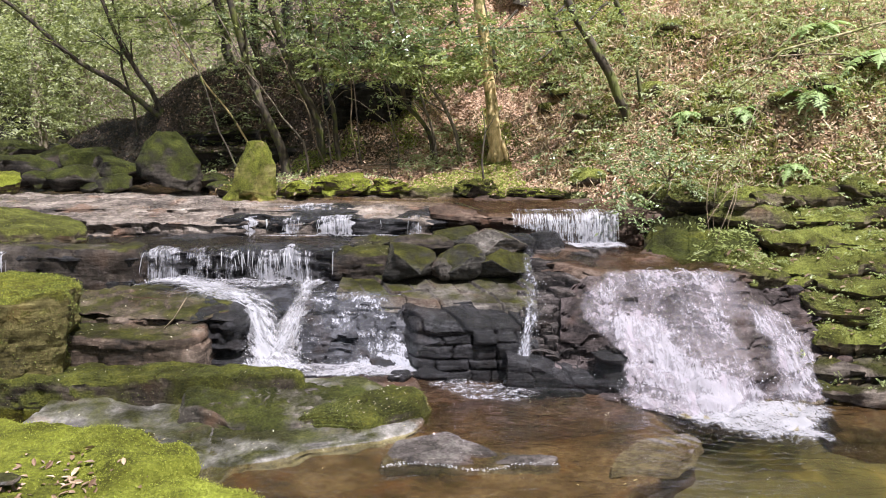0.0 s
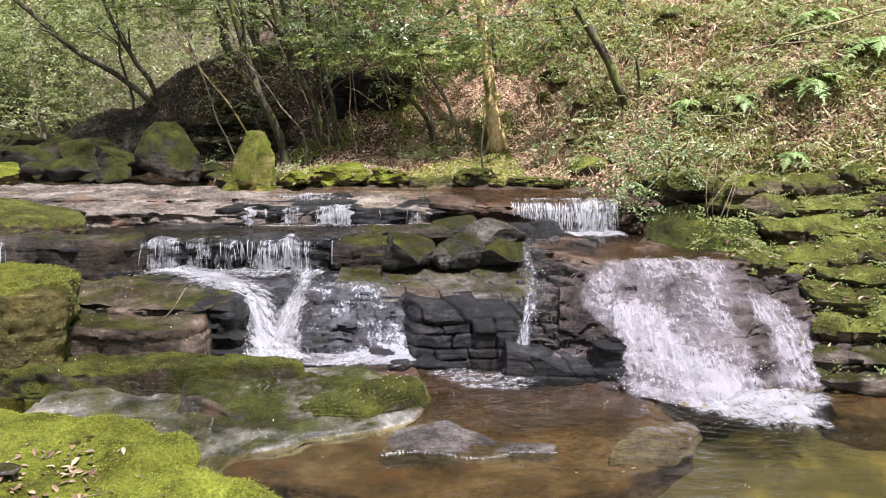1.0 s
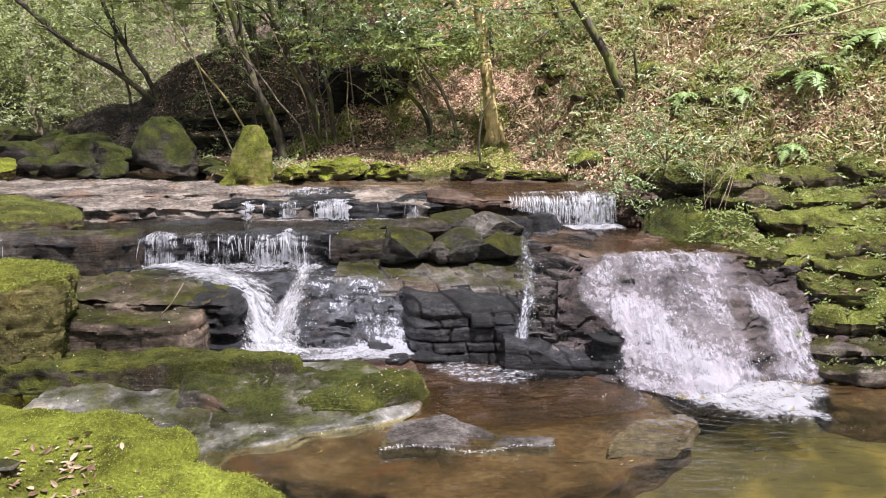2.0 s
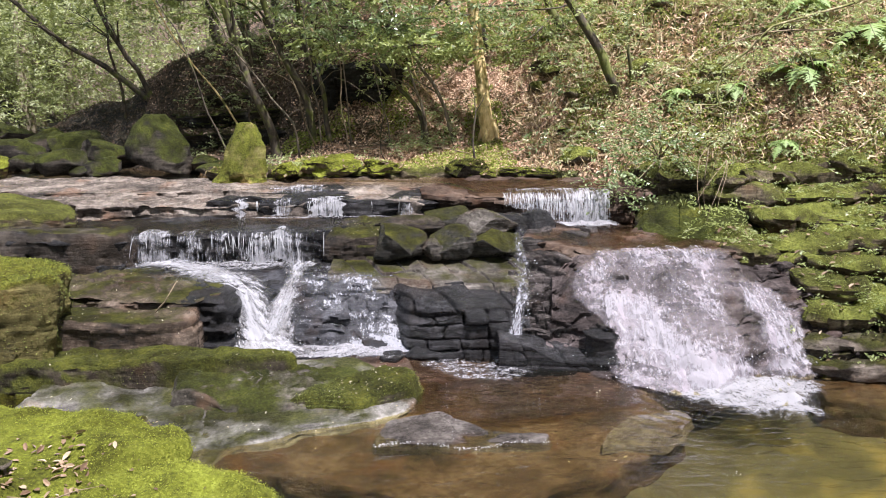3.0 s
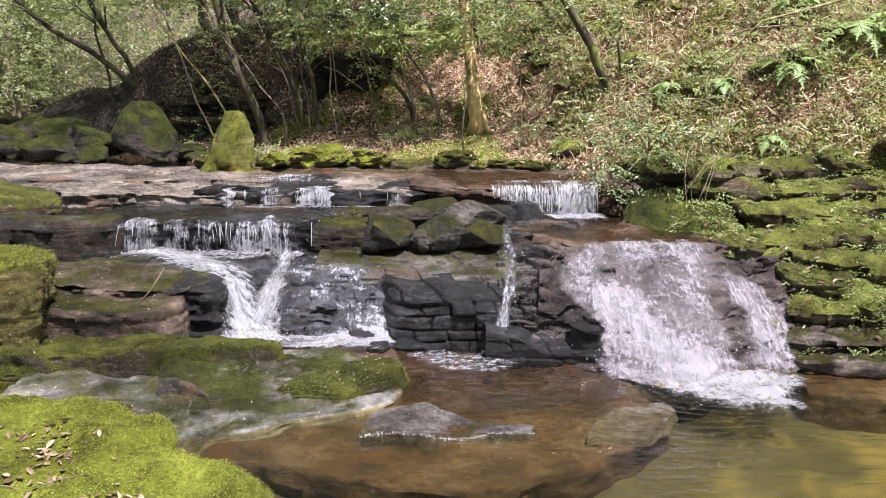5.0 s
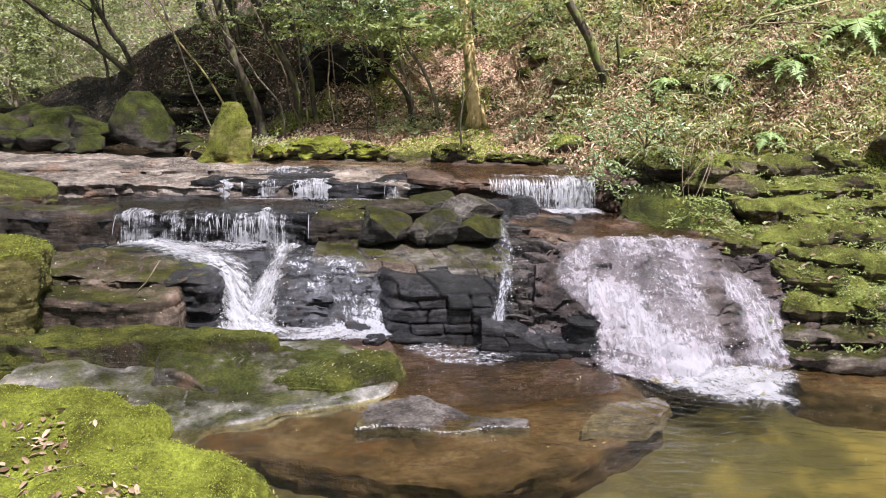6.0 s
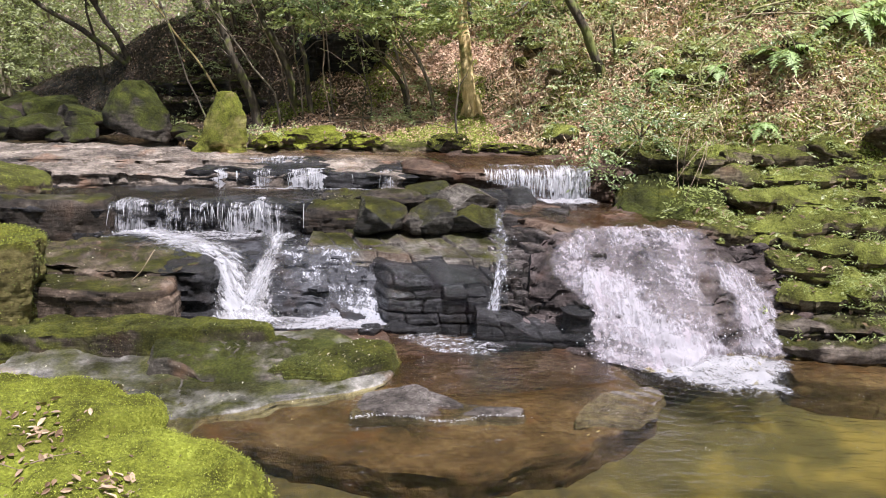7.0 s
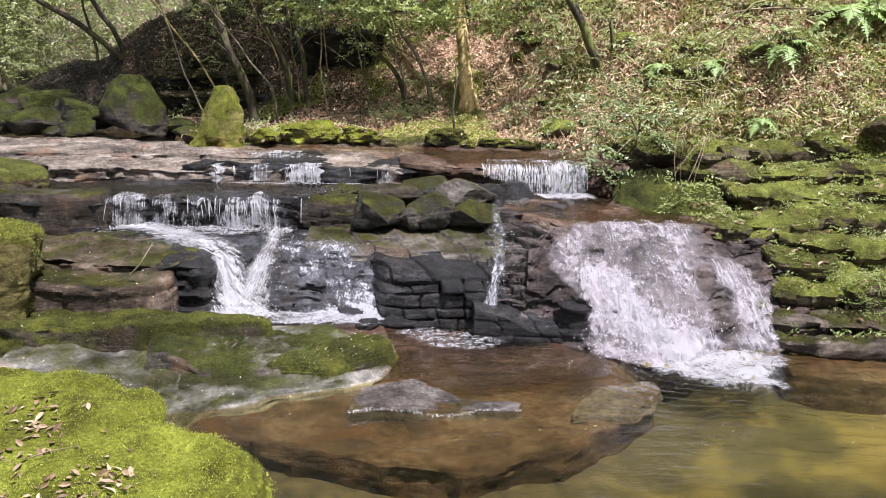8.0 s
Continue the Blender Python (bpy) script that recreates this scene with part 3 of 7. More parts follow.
def sprays(clumps, leaf, rng, per=14, droop=0.25, length=0.35):
    """Leafy twigs: each clump is a middle, three half-sizes and a number of twigs; leaves sit in two rows along each twig."""
    cs, ns, hs = [], [], []
    for mid, half, count in clumps:
        d = rng.normal(size=(count, 3))
        d /= np.linalg.norm(d, axis=1)[:, None]
        o = np.array(mid) + d * rng.uniform(0.15, 1, (count, 1)) ** 0.5 * np.array(half)
        go = d * [1, 1, 0.25] + rng.normal(size=(count, 3)) * 0.45
        go[:, 2] = go[:, 2] * 0.5 - droop * rng.uniform(0.2, 1.2, count)
        go /= np.linalg.norm(go, axis=1)[:, None]
        L = length * rng.uniform(0.5, 1.2, count)
        up = np.array([0, 0, 1.0]) + rng.normal(size=(count, 3)) * 0.35
        sd = np.cross(go, up)
        sd /= np.linalg.norm(sd, axis=1)[:, None] + 1e-9
        for k in range(per):
            s = (k + 0.5) / per
            sign = 1 if k % 2 else -1
            cs.append(o + go * (L * s)[:, None] + sd * sign * leaf * 0.45 + rng.normal(size=(count, 3)) * leaf * 0.15)
            hs.append(sd * sign + go * 0.8)
            ns.append(up + rng.normal(size=(count, 3)) * 0.4)
    cs, ns, hs = map(np.concatenate, (cs, ns, hs))
    return leaves(cs, ns, hs, leaf * rng.uniform(0.6, 1.25, len(cs)))


def thing(name, base, label, category, group=""):
    """An Empty at the base of a thing, which holds its parts."""
    ob = tagged(new(name), label, category, group)
    ob.location = base
    return ob


def part(name, piece, mat, parent, label="", base=None, flat=False):
    """One mesh under a thing, from vertices in the world and faces."""
    v, f = piece
    ob = mesh_object(name, np.asarray(v) - np.array(base if base is not None else parent.location), f, mat, parent, flat=flat)
    return tagged(ob, label)


# ---- the ground ----
HILL_X = [-60, -14, -9, -6.2, -4.6, -3.2, -2.2, 0.0, 1.4, 2.6, 4.0, 6.0, 9.0, 14.0, 60.0]
HILL_Y = [80, 34, 22, 16.0, 12.8, 10.9, 10.2, 9.7, 9.4, 8.8, 8.0, 7.4, 5.5, 1.0, -10.0]

MOUND_X = [-16, -9, -7.2, -6.1, -5.2, -4.95, -4.5, -4.0, -3.2, -2.4, -1.6]
MOUND_Z = [1.0, 1.25, 1.60, 1.95, 2.18, 2.45, 2.68, 2.88, 3.1, 3.2, 2.6]


def ground_z(x, y):
    """Height of the ground: pool hollow, stream bed in steps, upper creek, and the hillside behind and beside it."""
    x, y = np.asarray(x, float), np.asarray(y, float)
    q = np.c_[x.ravel(), y.ravel(), np.zeros(x.size)]
    n1 = fbm(q * 0.45, 4, 11).reshape(x.shape)
    n2 = fbm(q * 1.9, 4, 12).reshape(x.shape)
    bed = -0.27 + 0.72 * smooth(5.9, 7.4, y) + 0.45 * smooth(7.6, 8.8, y) + 0.18 * smooth(9, 12, y) + 0.05 * np.clip(y - 12, 0, 60)
    near = 0.45 * smooth(2.4, 1.2, y)
    bed = bed + near * 2.2 + 0.04 * n2
    d = y - np.interp(x, HILL_X, HILL_Y)
    right = smooth(0.8, 2.8, x)
    left = smooth(-1.2, -2.6, x)
    mid = 1 - right - left
    h_right = 1.25 * np.clip(d, 0, 0.9) + 0.85 * np.clip(d - 0.9, 0, 30) - 0.35 * np.clip(d - 12, 0, 30)
    h_mid = 0.30 * np.clip(d, 0, 1.3) + 0.85 * np.clip(d - 1.3, 0, 30) - 0.35 * np.clip(d - 12, 0, 30)
    h_left = 0.10 * np.clip(d, 0, 1.6) + 0.75 * smooth(1.5, 2.2, d) + 0.42 * np.clip(d - 1.9, 0, 30)
    fall = smooth(-13, -4.5, x - 0.12 * y)
    hill = (right * h_right + mid * h_mid + left * h_left * (0.35 + 0.65 * fall)) * (1 + 0.10 * n1) + 0.17 * n2 * smooth(0.2, 1.5, d) + 0.25 * n1 * smooth(0.8, 3, d)
    base = 1.17 * smooth(5.2, 7.6, y) + 0.03 * np.clip(y - 10, 0, 60)
    inland = np.where(d > 0, base + hill + 0.02, -9)
    terrace = np.where(x > 2.4, smooth(2.75, 3.4, x) * (0.1 + 1.05 * smooth(5.3, 7.6, y)) - 0.65 + 0.5 * smooth(3.0, 6.0, x) + 0.7 * smooth(5, 9, x), -9)
    left_bank = -0.9 + 0.75 * np.clip(-x - 3.4 - 0.33 * np.clip(y - 6, 0, 60), -1, 30) + 0.5 * smooth(5, 8, y) + 0.12 * n2
    left_bank = np.minimum(left_bank, 2.6 + 0.3 * n1 + 0.05 * y)
    far = np.clip(np.hypot(x, y) - 45, 0, 40) * 0.45
    crest = np.interp(x, MOUND_X, MOUND_Z)
    foot = 11.75 + 0.3 * np.clip(-4.2 - x, 0, 6)
    mound = 1.1 + (crest - 1.1) * smooth(foot, foot + 1.6, y) * (1 - 0.8 * smooth(15, 21, y)) + 0.07 * n2 + 0.06 * n1
    mound = np.where((x < -1.6) & (y > foot - 0.1), mound, -9)
    return np.maximum.reduce([bed, inland, terrace, left_bank, mound]) + far


def spaced(stops):
    out = []
    for a, b, step in stops:
        out += list(np.arange(a, b, step))
    return np.array(out + [stops[-1][1]])


gx = spaced([(-110, -30, 5), (-30, -10, 0.8), (-10, -5, 0.2), (-5, 6, 0.09), (6, 10, 0.25), (10, 40, 2), (40, 110, 8)])
gy = spaced([(-60, -8, 5), (-8, 2, 0.5), (2, 6, 0.15), (6, 14, 0.09), (14, 22, 0.25), (22, 50, 1.2), (50, 130, 6)])
GX, GY = np.meshgrid(gx, gy)
GZ = ground_z(GX, GY)
nx, ny = len(gx), len(gy)
idx = np.arange(nx * ny).reshape(ny, nx)
quads = np.stack([idx[:-1, :-1], idx[:-1, 1:], idx[1:, 1:], idx[1:, :-1]], -1).reshape(-1, 4)
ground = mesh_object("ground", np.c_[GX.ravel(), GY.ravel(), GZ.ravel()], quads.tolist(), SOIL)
ground.data.materials.append(POOL_BED)
wet = (GY - np.interp(GX, HILL_X, HILL_Y)).ravel()[quads].max(1) < 0.0
low = ((GZ.ravel()[quads].max(1) < 0.25) | (wet & (np.abs(GX.ravel()[quads].mean(1)) < 12) & (GY.ravel()[quads].min(1) > 5))).astype(np.int32)
ground.data.polygons.foreach_set("material_index", low)
tagged(ground, "steep wooded hillside with brown leaf litter and a silty pool hollow", "ground", kind="structure")

# ---- the pool and running water ----
def water_sheet(name, outline, z, mat, label, step=0.12, tilt=(0, 0), lift=0.004, seed=0):
    ring = resample(outline, step, 0.03, seed)
    c = ring.mean(0)
    rows = max(5, int(np.linalg.norm(ring - c, axis=1).max() / step))
    v = np.concatenate([np.c_[c + (ring - c) * (1 - k / rows * 0.98), np.zeros(len(ring))] for k in range(rows)] + [np.array([[*c, 0]])])
    v[:, 2] = z + tilt[0] * (v[:, 0] - c[0]) + tilt[1] * (v[:, 1] - c[1]) + lift * fbm(v * [3, 5, 1], 3, seed)
    ob = mesh_object(name, v, ring_faces(rows, len(ring)), mat)
    return tagged(ob, label, "water", kind="structure")


def pool_surface():
    """The pool: one level sheet with fine ripples that spread from the foot of the main cascade."""
    px = spaced([(-6, -2, 0.4), (-2, 0.6, 0.10), (0.6, 3.6, 0.022), (3.6, 8, 0.4)])
    py = spaced([(1.2, 3.2, 0.3), (3.2, 5.5, 0.022), (5.5, 6.3, 0.1)])
    X, Y = np.meshgrid(px, py)
    r = np.hypot(X - 2.15, (Y - 5.35) * 1.15)
    q = np.c_[X.ravel(), Y.ravel(), 0 * X.ravel()]
    bend = 0.22 * fbm(q * 1.4, 3, 31).reshape(X.shape)
    Z = 0.016 * np.sin((r + bend) * 2 * math.pi / 0.13) * np.exp(-np.clip(r - 0.5, 0, 9) / 0.55) * smooth(1.2, 1.7, X)
    Z += 0.003 * fbm(q * [4, 7, 1], 3, 33).reshape(X.shape)
    ob = mesh_object("water_pool", np.c_[X.ravel(), Y.ravel(), Z.ravel()], grid_mesh(len(px), len(py)), POOL_WATER)
    return tagged(ob, "clear shallow olive-brown pool below the cascades", "water", kind="structure")


def grid_mesh(nu, nv):
    i = np.arange(nu * nv).reshape(nv, nu)
    return np.stack([i[:-1, :-1], i[:-1, 1:], i[1:, 1:], i[1:, :-1]], -1).reshape(-1, 4).tolist()


pool_surface()
water_sheet("water_creek", [(-12, 20), (-9.5, 12), (-5.6, 9.9), (-2.6, 9.6), (-1.9, 10.1), (-3.4, 11.6), (-5.5, 14), (-8, 20)], 1.17, SHELF_WATER, "calm shallow creek above the ledges", tilt=(0, 0.012), seed=5)
water_sheet("water_upper_shelf", [(0.55, 8.05), (1.85, 8.0), (2.1, 8.9), (1.6, 9.35), (0.2, 9.5), (-2.0, 9.5), (-2.2, 9.2), (0.2, 8.9)], 1.165, SHELF_WATER, "thin brown water running over the top shelf", tilt=(0, 0.03), seed=6)
water_sheet("water_middle_shelf", [(1.35, 6.62), (2.6, 6.62), (2.75, 7.3), (2.2, 7.85), (1.0, 7.95), (0.9, 7.4)], 0.815, SHELF_WATER, "thin brown water crossing the middle shelf", seed=7)
water_sheet("water_left_shelf", [(-4.4, 7.25), (-1.0, 7.3), (-0.2, 7.9), (-0.3, 8.1), (-4.6, 8.15)], 0.893, SHELF_WATER, "thin sheet of water on the wide ledge", seed=8)
water_sheet("water_slab", [(-0.3, 6.2), (-0.05, 5.35), (-0.25, 5.0), (0.3, 4.75), (1.0, 4.9), (1.5, 5.05), (1.45, 5.6), (0.6, 6.0), (0.2, 6.25)], 0.026, SHELF_WATER, "shallow brown water sliding over the slab", seed=9, tilt=(0, 0.035), step=0.08)

# ---- rock ledges ----
slab("streambed_slab", [(-1.45, 4.30), (-0.5, 4.05), (0.35, 3.82), (0.9, 4.05), (1.35, 4.4), (1.68, 4.72), (1.62, 5.1), (1.4, 5.8), (0.3, 6.5), (-1.7, 6.5), (-2.3, 5.4)],
     -0.6, -0.012, ROCK_BED, "broad flat brown sandstone slab awash in the pool", tilt=(0.0, 0.035), bevel=0.05, flake=0.007, top=0.016, seed=21, beds=0.015, bed=0.3, lean=-0.08, wobble=0.025)
slab("streambed_slab", [(2.78, 5.2), (3.1, 5.02), (3.7, 4.98), (4.6, 4.9), (4.6, 5.8), (2.8, 5.8)], -0.4, -0.03, ROCK_BED, "brown sandstone shelf just under the pool surface", seed=18, bevel=0.04, flake=0.006, top=0.012, beds=0.01)
slab("streambed_plate", [(-0.41, 4.50), (-0.36, 4.68), (-0.3, 4.8), (-0.02, 4.94), (0.12, 4.82), (0.285, 4.71), (0.43, 4.62), (0.71, 4.54), (0.66, 4.43), (0.3, 4.46), (0.02, 4.42), (-0.2, 4.48)],
     -0.06, -0.002, ROCK_PLATE, "thin grey sandstone plate just clear of the water", seed=16, bevel=0.004, flake=0.006, top=0.008, lean=0.03, beds=0.006, wobble=0.06, tilt=(0, 0.02), step=0.02)
slab("streambed_plate", [(1.05, 4.42), (1.12, 4.62), (1.31, 4.9), (1.48, 4.94), (1.65, 4.99), (1.71, 4.81), (1.6, 4.6), (1.41, 4.42), (1.2, 4.46)],
     -0.06, -0.008, ROCK_PLATE, "thin grey sandstone plate just clear of the water", seed=17, bevel=0.005, flake=0.004, top=0.010, lean=0.03, beds=0.006, wobble=0.05, tilt=(0, 0.02), step=0.02)
slab("wet_step", [(-2.9, 4.95), (-2.1, 4.35), (-1.31, 4.22), (-1.18, 4.48), (-0.88, 4.58), (-0.54, 4.78), (-0.33, 4.95), (-0.1, 5.23), (-0.12, 5.5), (-0.6, 5.9), (-2.9, 5.7)],
     -0.3, 0.045, ROCK_PALE, "low wet grey-green sandstone step beside the pool", tilt=(-0.012, 0.05), seed=22, bevel=0.05, beds=0.012, flake=0.007, top=0.02, lean=0.1, wobble=0.08)
slab("moss_step", [(-1.02, 4.98), (-0.75, 4.96), (-0.5, 5.0), (-0.13, 5.2), (-0.1, 5.42), (-0.35, 5.5), (-0.56, 5.44), (-0.78, 5.28)],
     -0.1, 0.135, ROCK_STEP, "low wedge of sandstone with a dark green moss face", tilt=(0.02, 0.12), seed=23, bevel=0.09, step=0.025, flake=0.008, beds=0.008, wobble=0.05, lean=0.08)
slab("moss_step", [(-4.6, 5.95), (-4.6, 5.40), (-2.95, 5.38), (-2.35, 5.36), (-1.8, 5.36), (-1.4, 5.37), (-1.06, 5.38), (-1.0, 5.47), (-1.2, 5.56), (-1.9, 5.64), (-2.4, 5.8)],
     -0.35, 0.25, ROCK_STEP, "long sandstone step with a thick dark moss face", seed=24, bevel=0.05, beds=0.02, bed=0.3, rough=0.03, tilt=(0.0, 0.02), step=0.03, wobble=0.04, lean=0.03)
slab("rock_step", [(-2.0, 5.5), (-1.82, 5.14), (-1.35, 4.98), (-0.95, 4.92), (-0.72, 5.1), (-0.56, 5.32), (-0.66, 5.55)],
     -0.2, 0.125, ROCK_PATCHY, "sloping grey sandstone step with mossy patches", seed=224, bevel=0.05, beds=0.015, bed=0.06, tilt=(-0.03, 0.24), step=0.025, flake=0.012, top=0.02, lean=0.12, wobble=0.1)
slab("rock_block", [(-3.2, 5.80), (-2.9, 5.72), (-2.4, 5.70), (-1.95, 5.68), (-1.86, 5.8), (-1.9, 6.35), (-3.2, 6.5)],
     0.1, 0.46, ROCK_DAMP, "squared sandstone block with a brown face", seed=25, beds=0.018, bed=0.25, tilt=(0, 0.05), step=0.035, wobble=0.03)
slab("rock_ledge", [(-3.3, 6.15), (-2.5, 6.05), (-1.95, 6.0), (-1.72, 6.2), (-1.85, 6.75), (-2.3, 7.15), (-3.5, 7.2)],
     0.3, 0.56, ROCK_DAMP, "weathered grey-brown sandstone ledge with mossy patches", seed=26, tilt=(0, 0.03))
slab("rock_ledge", [(-2.05, 5.95), (-1.72, 6.0), (-1.6, 6.2), (-1.66, 6.5), (-2.1, 6.6)],
     -0.1, 0.56, ROCK_WET, "wet black rock corner beside the cascade", seed=27, step=0.035, tilt=(-0.05, 0.05))
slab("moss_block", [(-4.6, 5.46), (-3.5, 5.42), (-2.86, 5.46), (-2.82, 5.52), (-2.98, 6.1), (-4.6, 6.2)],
     0.12, 0.85, ROCK_BLOCK, "tall squared boulder in yellow-green moss, tufts painted lighter on top", seed=28, bevel=0.06, beds=0.02, bed=0.35, lean=-0.05, rough=0.03)
slab("rock_ledge", [(-6.4, 8.3), (-6.4, 7.0), (-4.5, 7.1), (-3.5, 6.98), (-2.92, 7.02), (-2.78, 7.25), (-2.85, 8.3)],
     0.2, 0.885, ROCK_WET, "dark layered sandstone ledge", seed=29, step=0.035)
slab("rock_ledge", [(-2.95, 8.4), (-2.95, 7.22), (-2.0, 7.26), (-1.4, 7.18), (-0.9, 7.16), (-0.7, 7.5), (-0.6, 8.4)],
     0.2, 0.878, ROCK_WET, "dark wet ledge behind the water curtain", seed=30, step=0.035, bevel=0.03)
slab("rock_shelf", [(-3.2, 7.5), (-2.9, 6.9), (-2.0, 6.55), (-1.55, 6.5), (-0.9, 6.72), (-0.35, 6.75), (0.2, 6.6), (0.4, 7.4), (-1, 7.6)],
     0.0, 0.585, ROCK_WET, "wet grey shelf under the second drop", seed=31, step=0.035, tilt=(0.03, 0.06), bevel=0.07)
def rock_face(name, sections, mat, label, seed, steps=0.0, amp=0.04, bed=0.09, cell=0.008):
    """A jointed, bedded rock front: cross-sections of (y, z) from foot to top at several x, broken into blocks and closed behind."""
    xs = np.array([q[0] for q in sections])
    line = np.array([q[1] for q in sections], float)
    reach = np.linalg.norm(np.diff(line, axis=1), axis=2).sum(1).mean()
    nu, nv = int((xs[-1] - xs[0]) / cell) + 2, int(reach / cell) + 2
    arc = np.r_[0, np.linalg.norm(np.diff(line.mean(0), axis=0), axis=1).cumsum()]
    U, T = np.meshgrid(np.linspace(xs[0], xs[-1], nu), np.linspace(0, arc[-1], nv))
    u, t = U.ravel(), T.ravel()
    i = np.clip(np.searchsorted(xs, u) - 1, 0, len(xs) - 2)
    w = smooth(0, 1, (u - xs[i]) / (xs[i + 1] - xs[i]))
    at = lambda k, c: np.array([np.interp(t, arc, line[j, :, c]) for j in range(len(xs))])[k, np.arange(len(t))]
    y, z = (at(i, c) * (1 - w) + at(i + 1, c) * w for c in (0, 1))
    p = np.stack([u, y, z], -1)
    if steps:
        level = z / steps + 0.9 * fbm(np.c_[u * 1.4, y * 0.7, z * 0], 3, seed + 3)
        f = level - np.floor(level)
        p[:, 2] += 0.9 * steps * (smooth(0.5, 0.85, f) - f)
        under = np.exp(-((f - 0.52) / 0.09) ** 2)
    gy, gz = np.gradient(y.reshape(nv, nu), axis=0).ravel(), np.gradient(z.reshape(nv, nu), axis=0).ravel()
    g = np.hypot(gy, gz) + 1e-9
    out = np.stack([np.zeros(len(p)), -gz / g, gy / g], -1)
    r = np.random.default_rng(seed)
    edges = -0.3 + np.cumsum(bed * r.uniform(0.45, 1.6, 60))
    zz = p[:, 2] + 0.022 * fbm(np.c_[u * 1.6, y * 1.6, y * 0], 3, seed + 1) - 0.06 * (u - xs[0]) * r.uniform(-1, 1)
    k = np.clip(np.searchsorted(edges, zz), 1, 59)
    gap = np.minimum(zz - edges[k - 1], edges[k] - zz)
    wide = 0.14 + 0.22 * (lattice(k, k * 0, k * 0, seed) * 0.5 + 0.5)
    col = (u + 0.5 * y) / wide + lattice(k, k * 0 + 1, k * 0, seed) + 0.16 * vnoise(p * [3, 3, 9], seed + 2)
    c = np.floor(col).astype(np.int64)
    side = np.minimum(col - c, c + 1 - col) * wide
    slot = np.exp(-(gap / 0.010) ** 2) * (0.5 + 0.5 * vnoise(np.c_[u * 4, y * 4, k * 3.7], seed + 8))
    push = amp * (lattice(c, k, k * 0, seed + 5) + 0.5 * lattice(k, k * 0 + 2, k * 0, seed)) - 1.3 * amp * slot - 0.9 * amp * np.exp(-(side / 0.009) ** 2)
    push += 0.22 * amp * fbm(p * [6, 6, 14], 4, seed + 4) + 0.08 * amp * fbm(p * 34, 3, seed + 6)
    if steps:
        push -= 0.065 * under
    p = p + out * push[:, None]
    n, g1 = nu * nv, grid_mesh(nu, nv)
    rim = list(range(nu)) + [k * nu + nu - 1 for k in range(1, nv)] + [(nv - 1) * nu + k for k in range(nu - 2, -1, -1)] + [k * nu for k in range(nv - 2, 0, -1)]
    skirt = [(rim[(k + 1) % len(rim)], rim[k], rim[k] + n, rim[(k + 1) % len(rim)] + n) for k in range(len(rim))]
    behind = p * [1, 1, 0.7] + [0, 0.5, -0.25]
    ob = mesh_object(name, np.concatenate([p, behind]), g1 + skirt + [tuple(k + n for k in reversed(q)) for q in g1], mat, sharp=30)
    return tagged(ob, label, "rock")


rock_face("black_rock_face", ((-0.36, ((6.34, -0.1), (6.32, 0.02), (6.40, 0.26), (6.52, 0.40), (6.62, 0.50))), (-0.2, ((6.12, -0.1), (6.09, 0.02), (6.10, 0.28), (6.24, 0.46), (6.5, 0.52))), (0.02, ((6.03, -0.1), (6.0, 0.05), (6.02, 0.34), (6.14, 0.46), (6.5, 0.53))), (0.24, ((6.0, -0.1), (5.98, 0.03), (6.0, 0.40), (6.08, 0.47), (6.5, 0.54))),
          (0.30, ((5.97, -0.1), (5.95, 0.03), (5.98, 0.37), (6.06, 0.43), (6.5, 0.54))), (0.56, ((5.98, -0.1), (5.96, 0.03), (6.0, 0.36), (6.14, 0.44), (6.5, 0.53))), (0.78, ((6.0, -0.1), (5.98, 0.02), (6.04, 0.26), (6.2, 0.40), (6.5, 0.52)))),
          ROCK_WET, "black jointed rock blocks, glossy with water", 33, 0.0, 0.036, 0.11)
rock_face("brow_ledge", ((-0.95, ((6.66, 0.50), (6.70, 0.60), (6.95, 0.64), (7.4, 0.68))), (-0.4, ((6.56, 0.44), (6.62, 0.57), (6.95, 0.64), (7.4, 0.69))), (0.0, ((6.42, 0.44), (6.5, 0.555), (6.95, 0.65), (7.4, 0.70))),
          (0.5, ((6.38, 0.42), (6.48, 0.55), (6.95, 0.66), (7.4, 0.72))), (0.82, ((6.38, 0.42), (6.5, 0.54), (6.95, 0.68), (7.4, 0.76)))),
          ROCK_BROW, "smooth olive-brown rock ledge between the cascades", 35, 0.0, 0.016, 0.13)
rock_face("stepped_ledge", ((0.66, ((5.98, -0.1), (5.96, 0.02), (6.02, 0.26), (6.22, 0.42), (6.5, 0.55), (6.9, 0.68), (7.2, 0.76), (7.7, 0.82))), (0.95, ((5.82, -0.1), (5.80, 0.02), (5.97, 0.24), (6.2, 0.42), (6.5, 0.58), (6.85, 0.72), (7.2, 0.82), (7.7, 0.86))),
          (1.30, ((5.70, -0.1), (5.68, 0.03), (5.87, 0.26), (6.1, 0.48), (6.35, 0.66), (6.6, 0.77), (7.2, 0.83), (7.7, 0.86))), (1.62, ((5.62, -0.1), (5.62, 0.0), (5.82, 0.2), (6.02, 0.45), (6.3, 0.68), (6.6, 0.76), (7.2, 0.79), (7.7, 0.82)))),
          ROCK_LAYERS, "thin wet brown sandstone beds in steps", 40, 0.085, 0.034, 0.06)
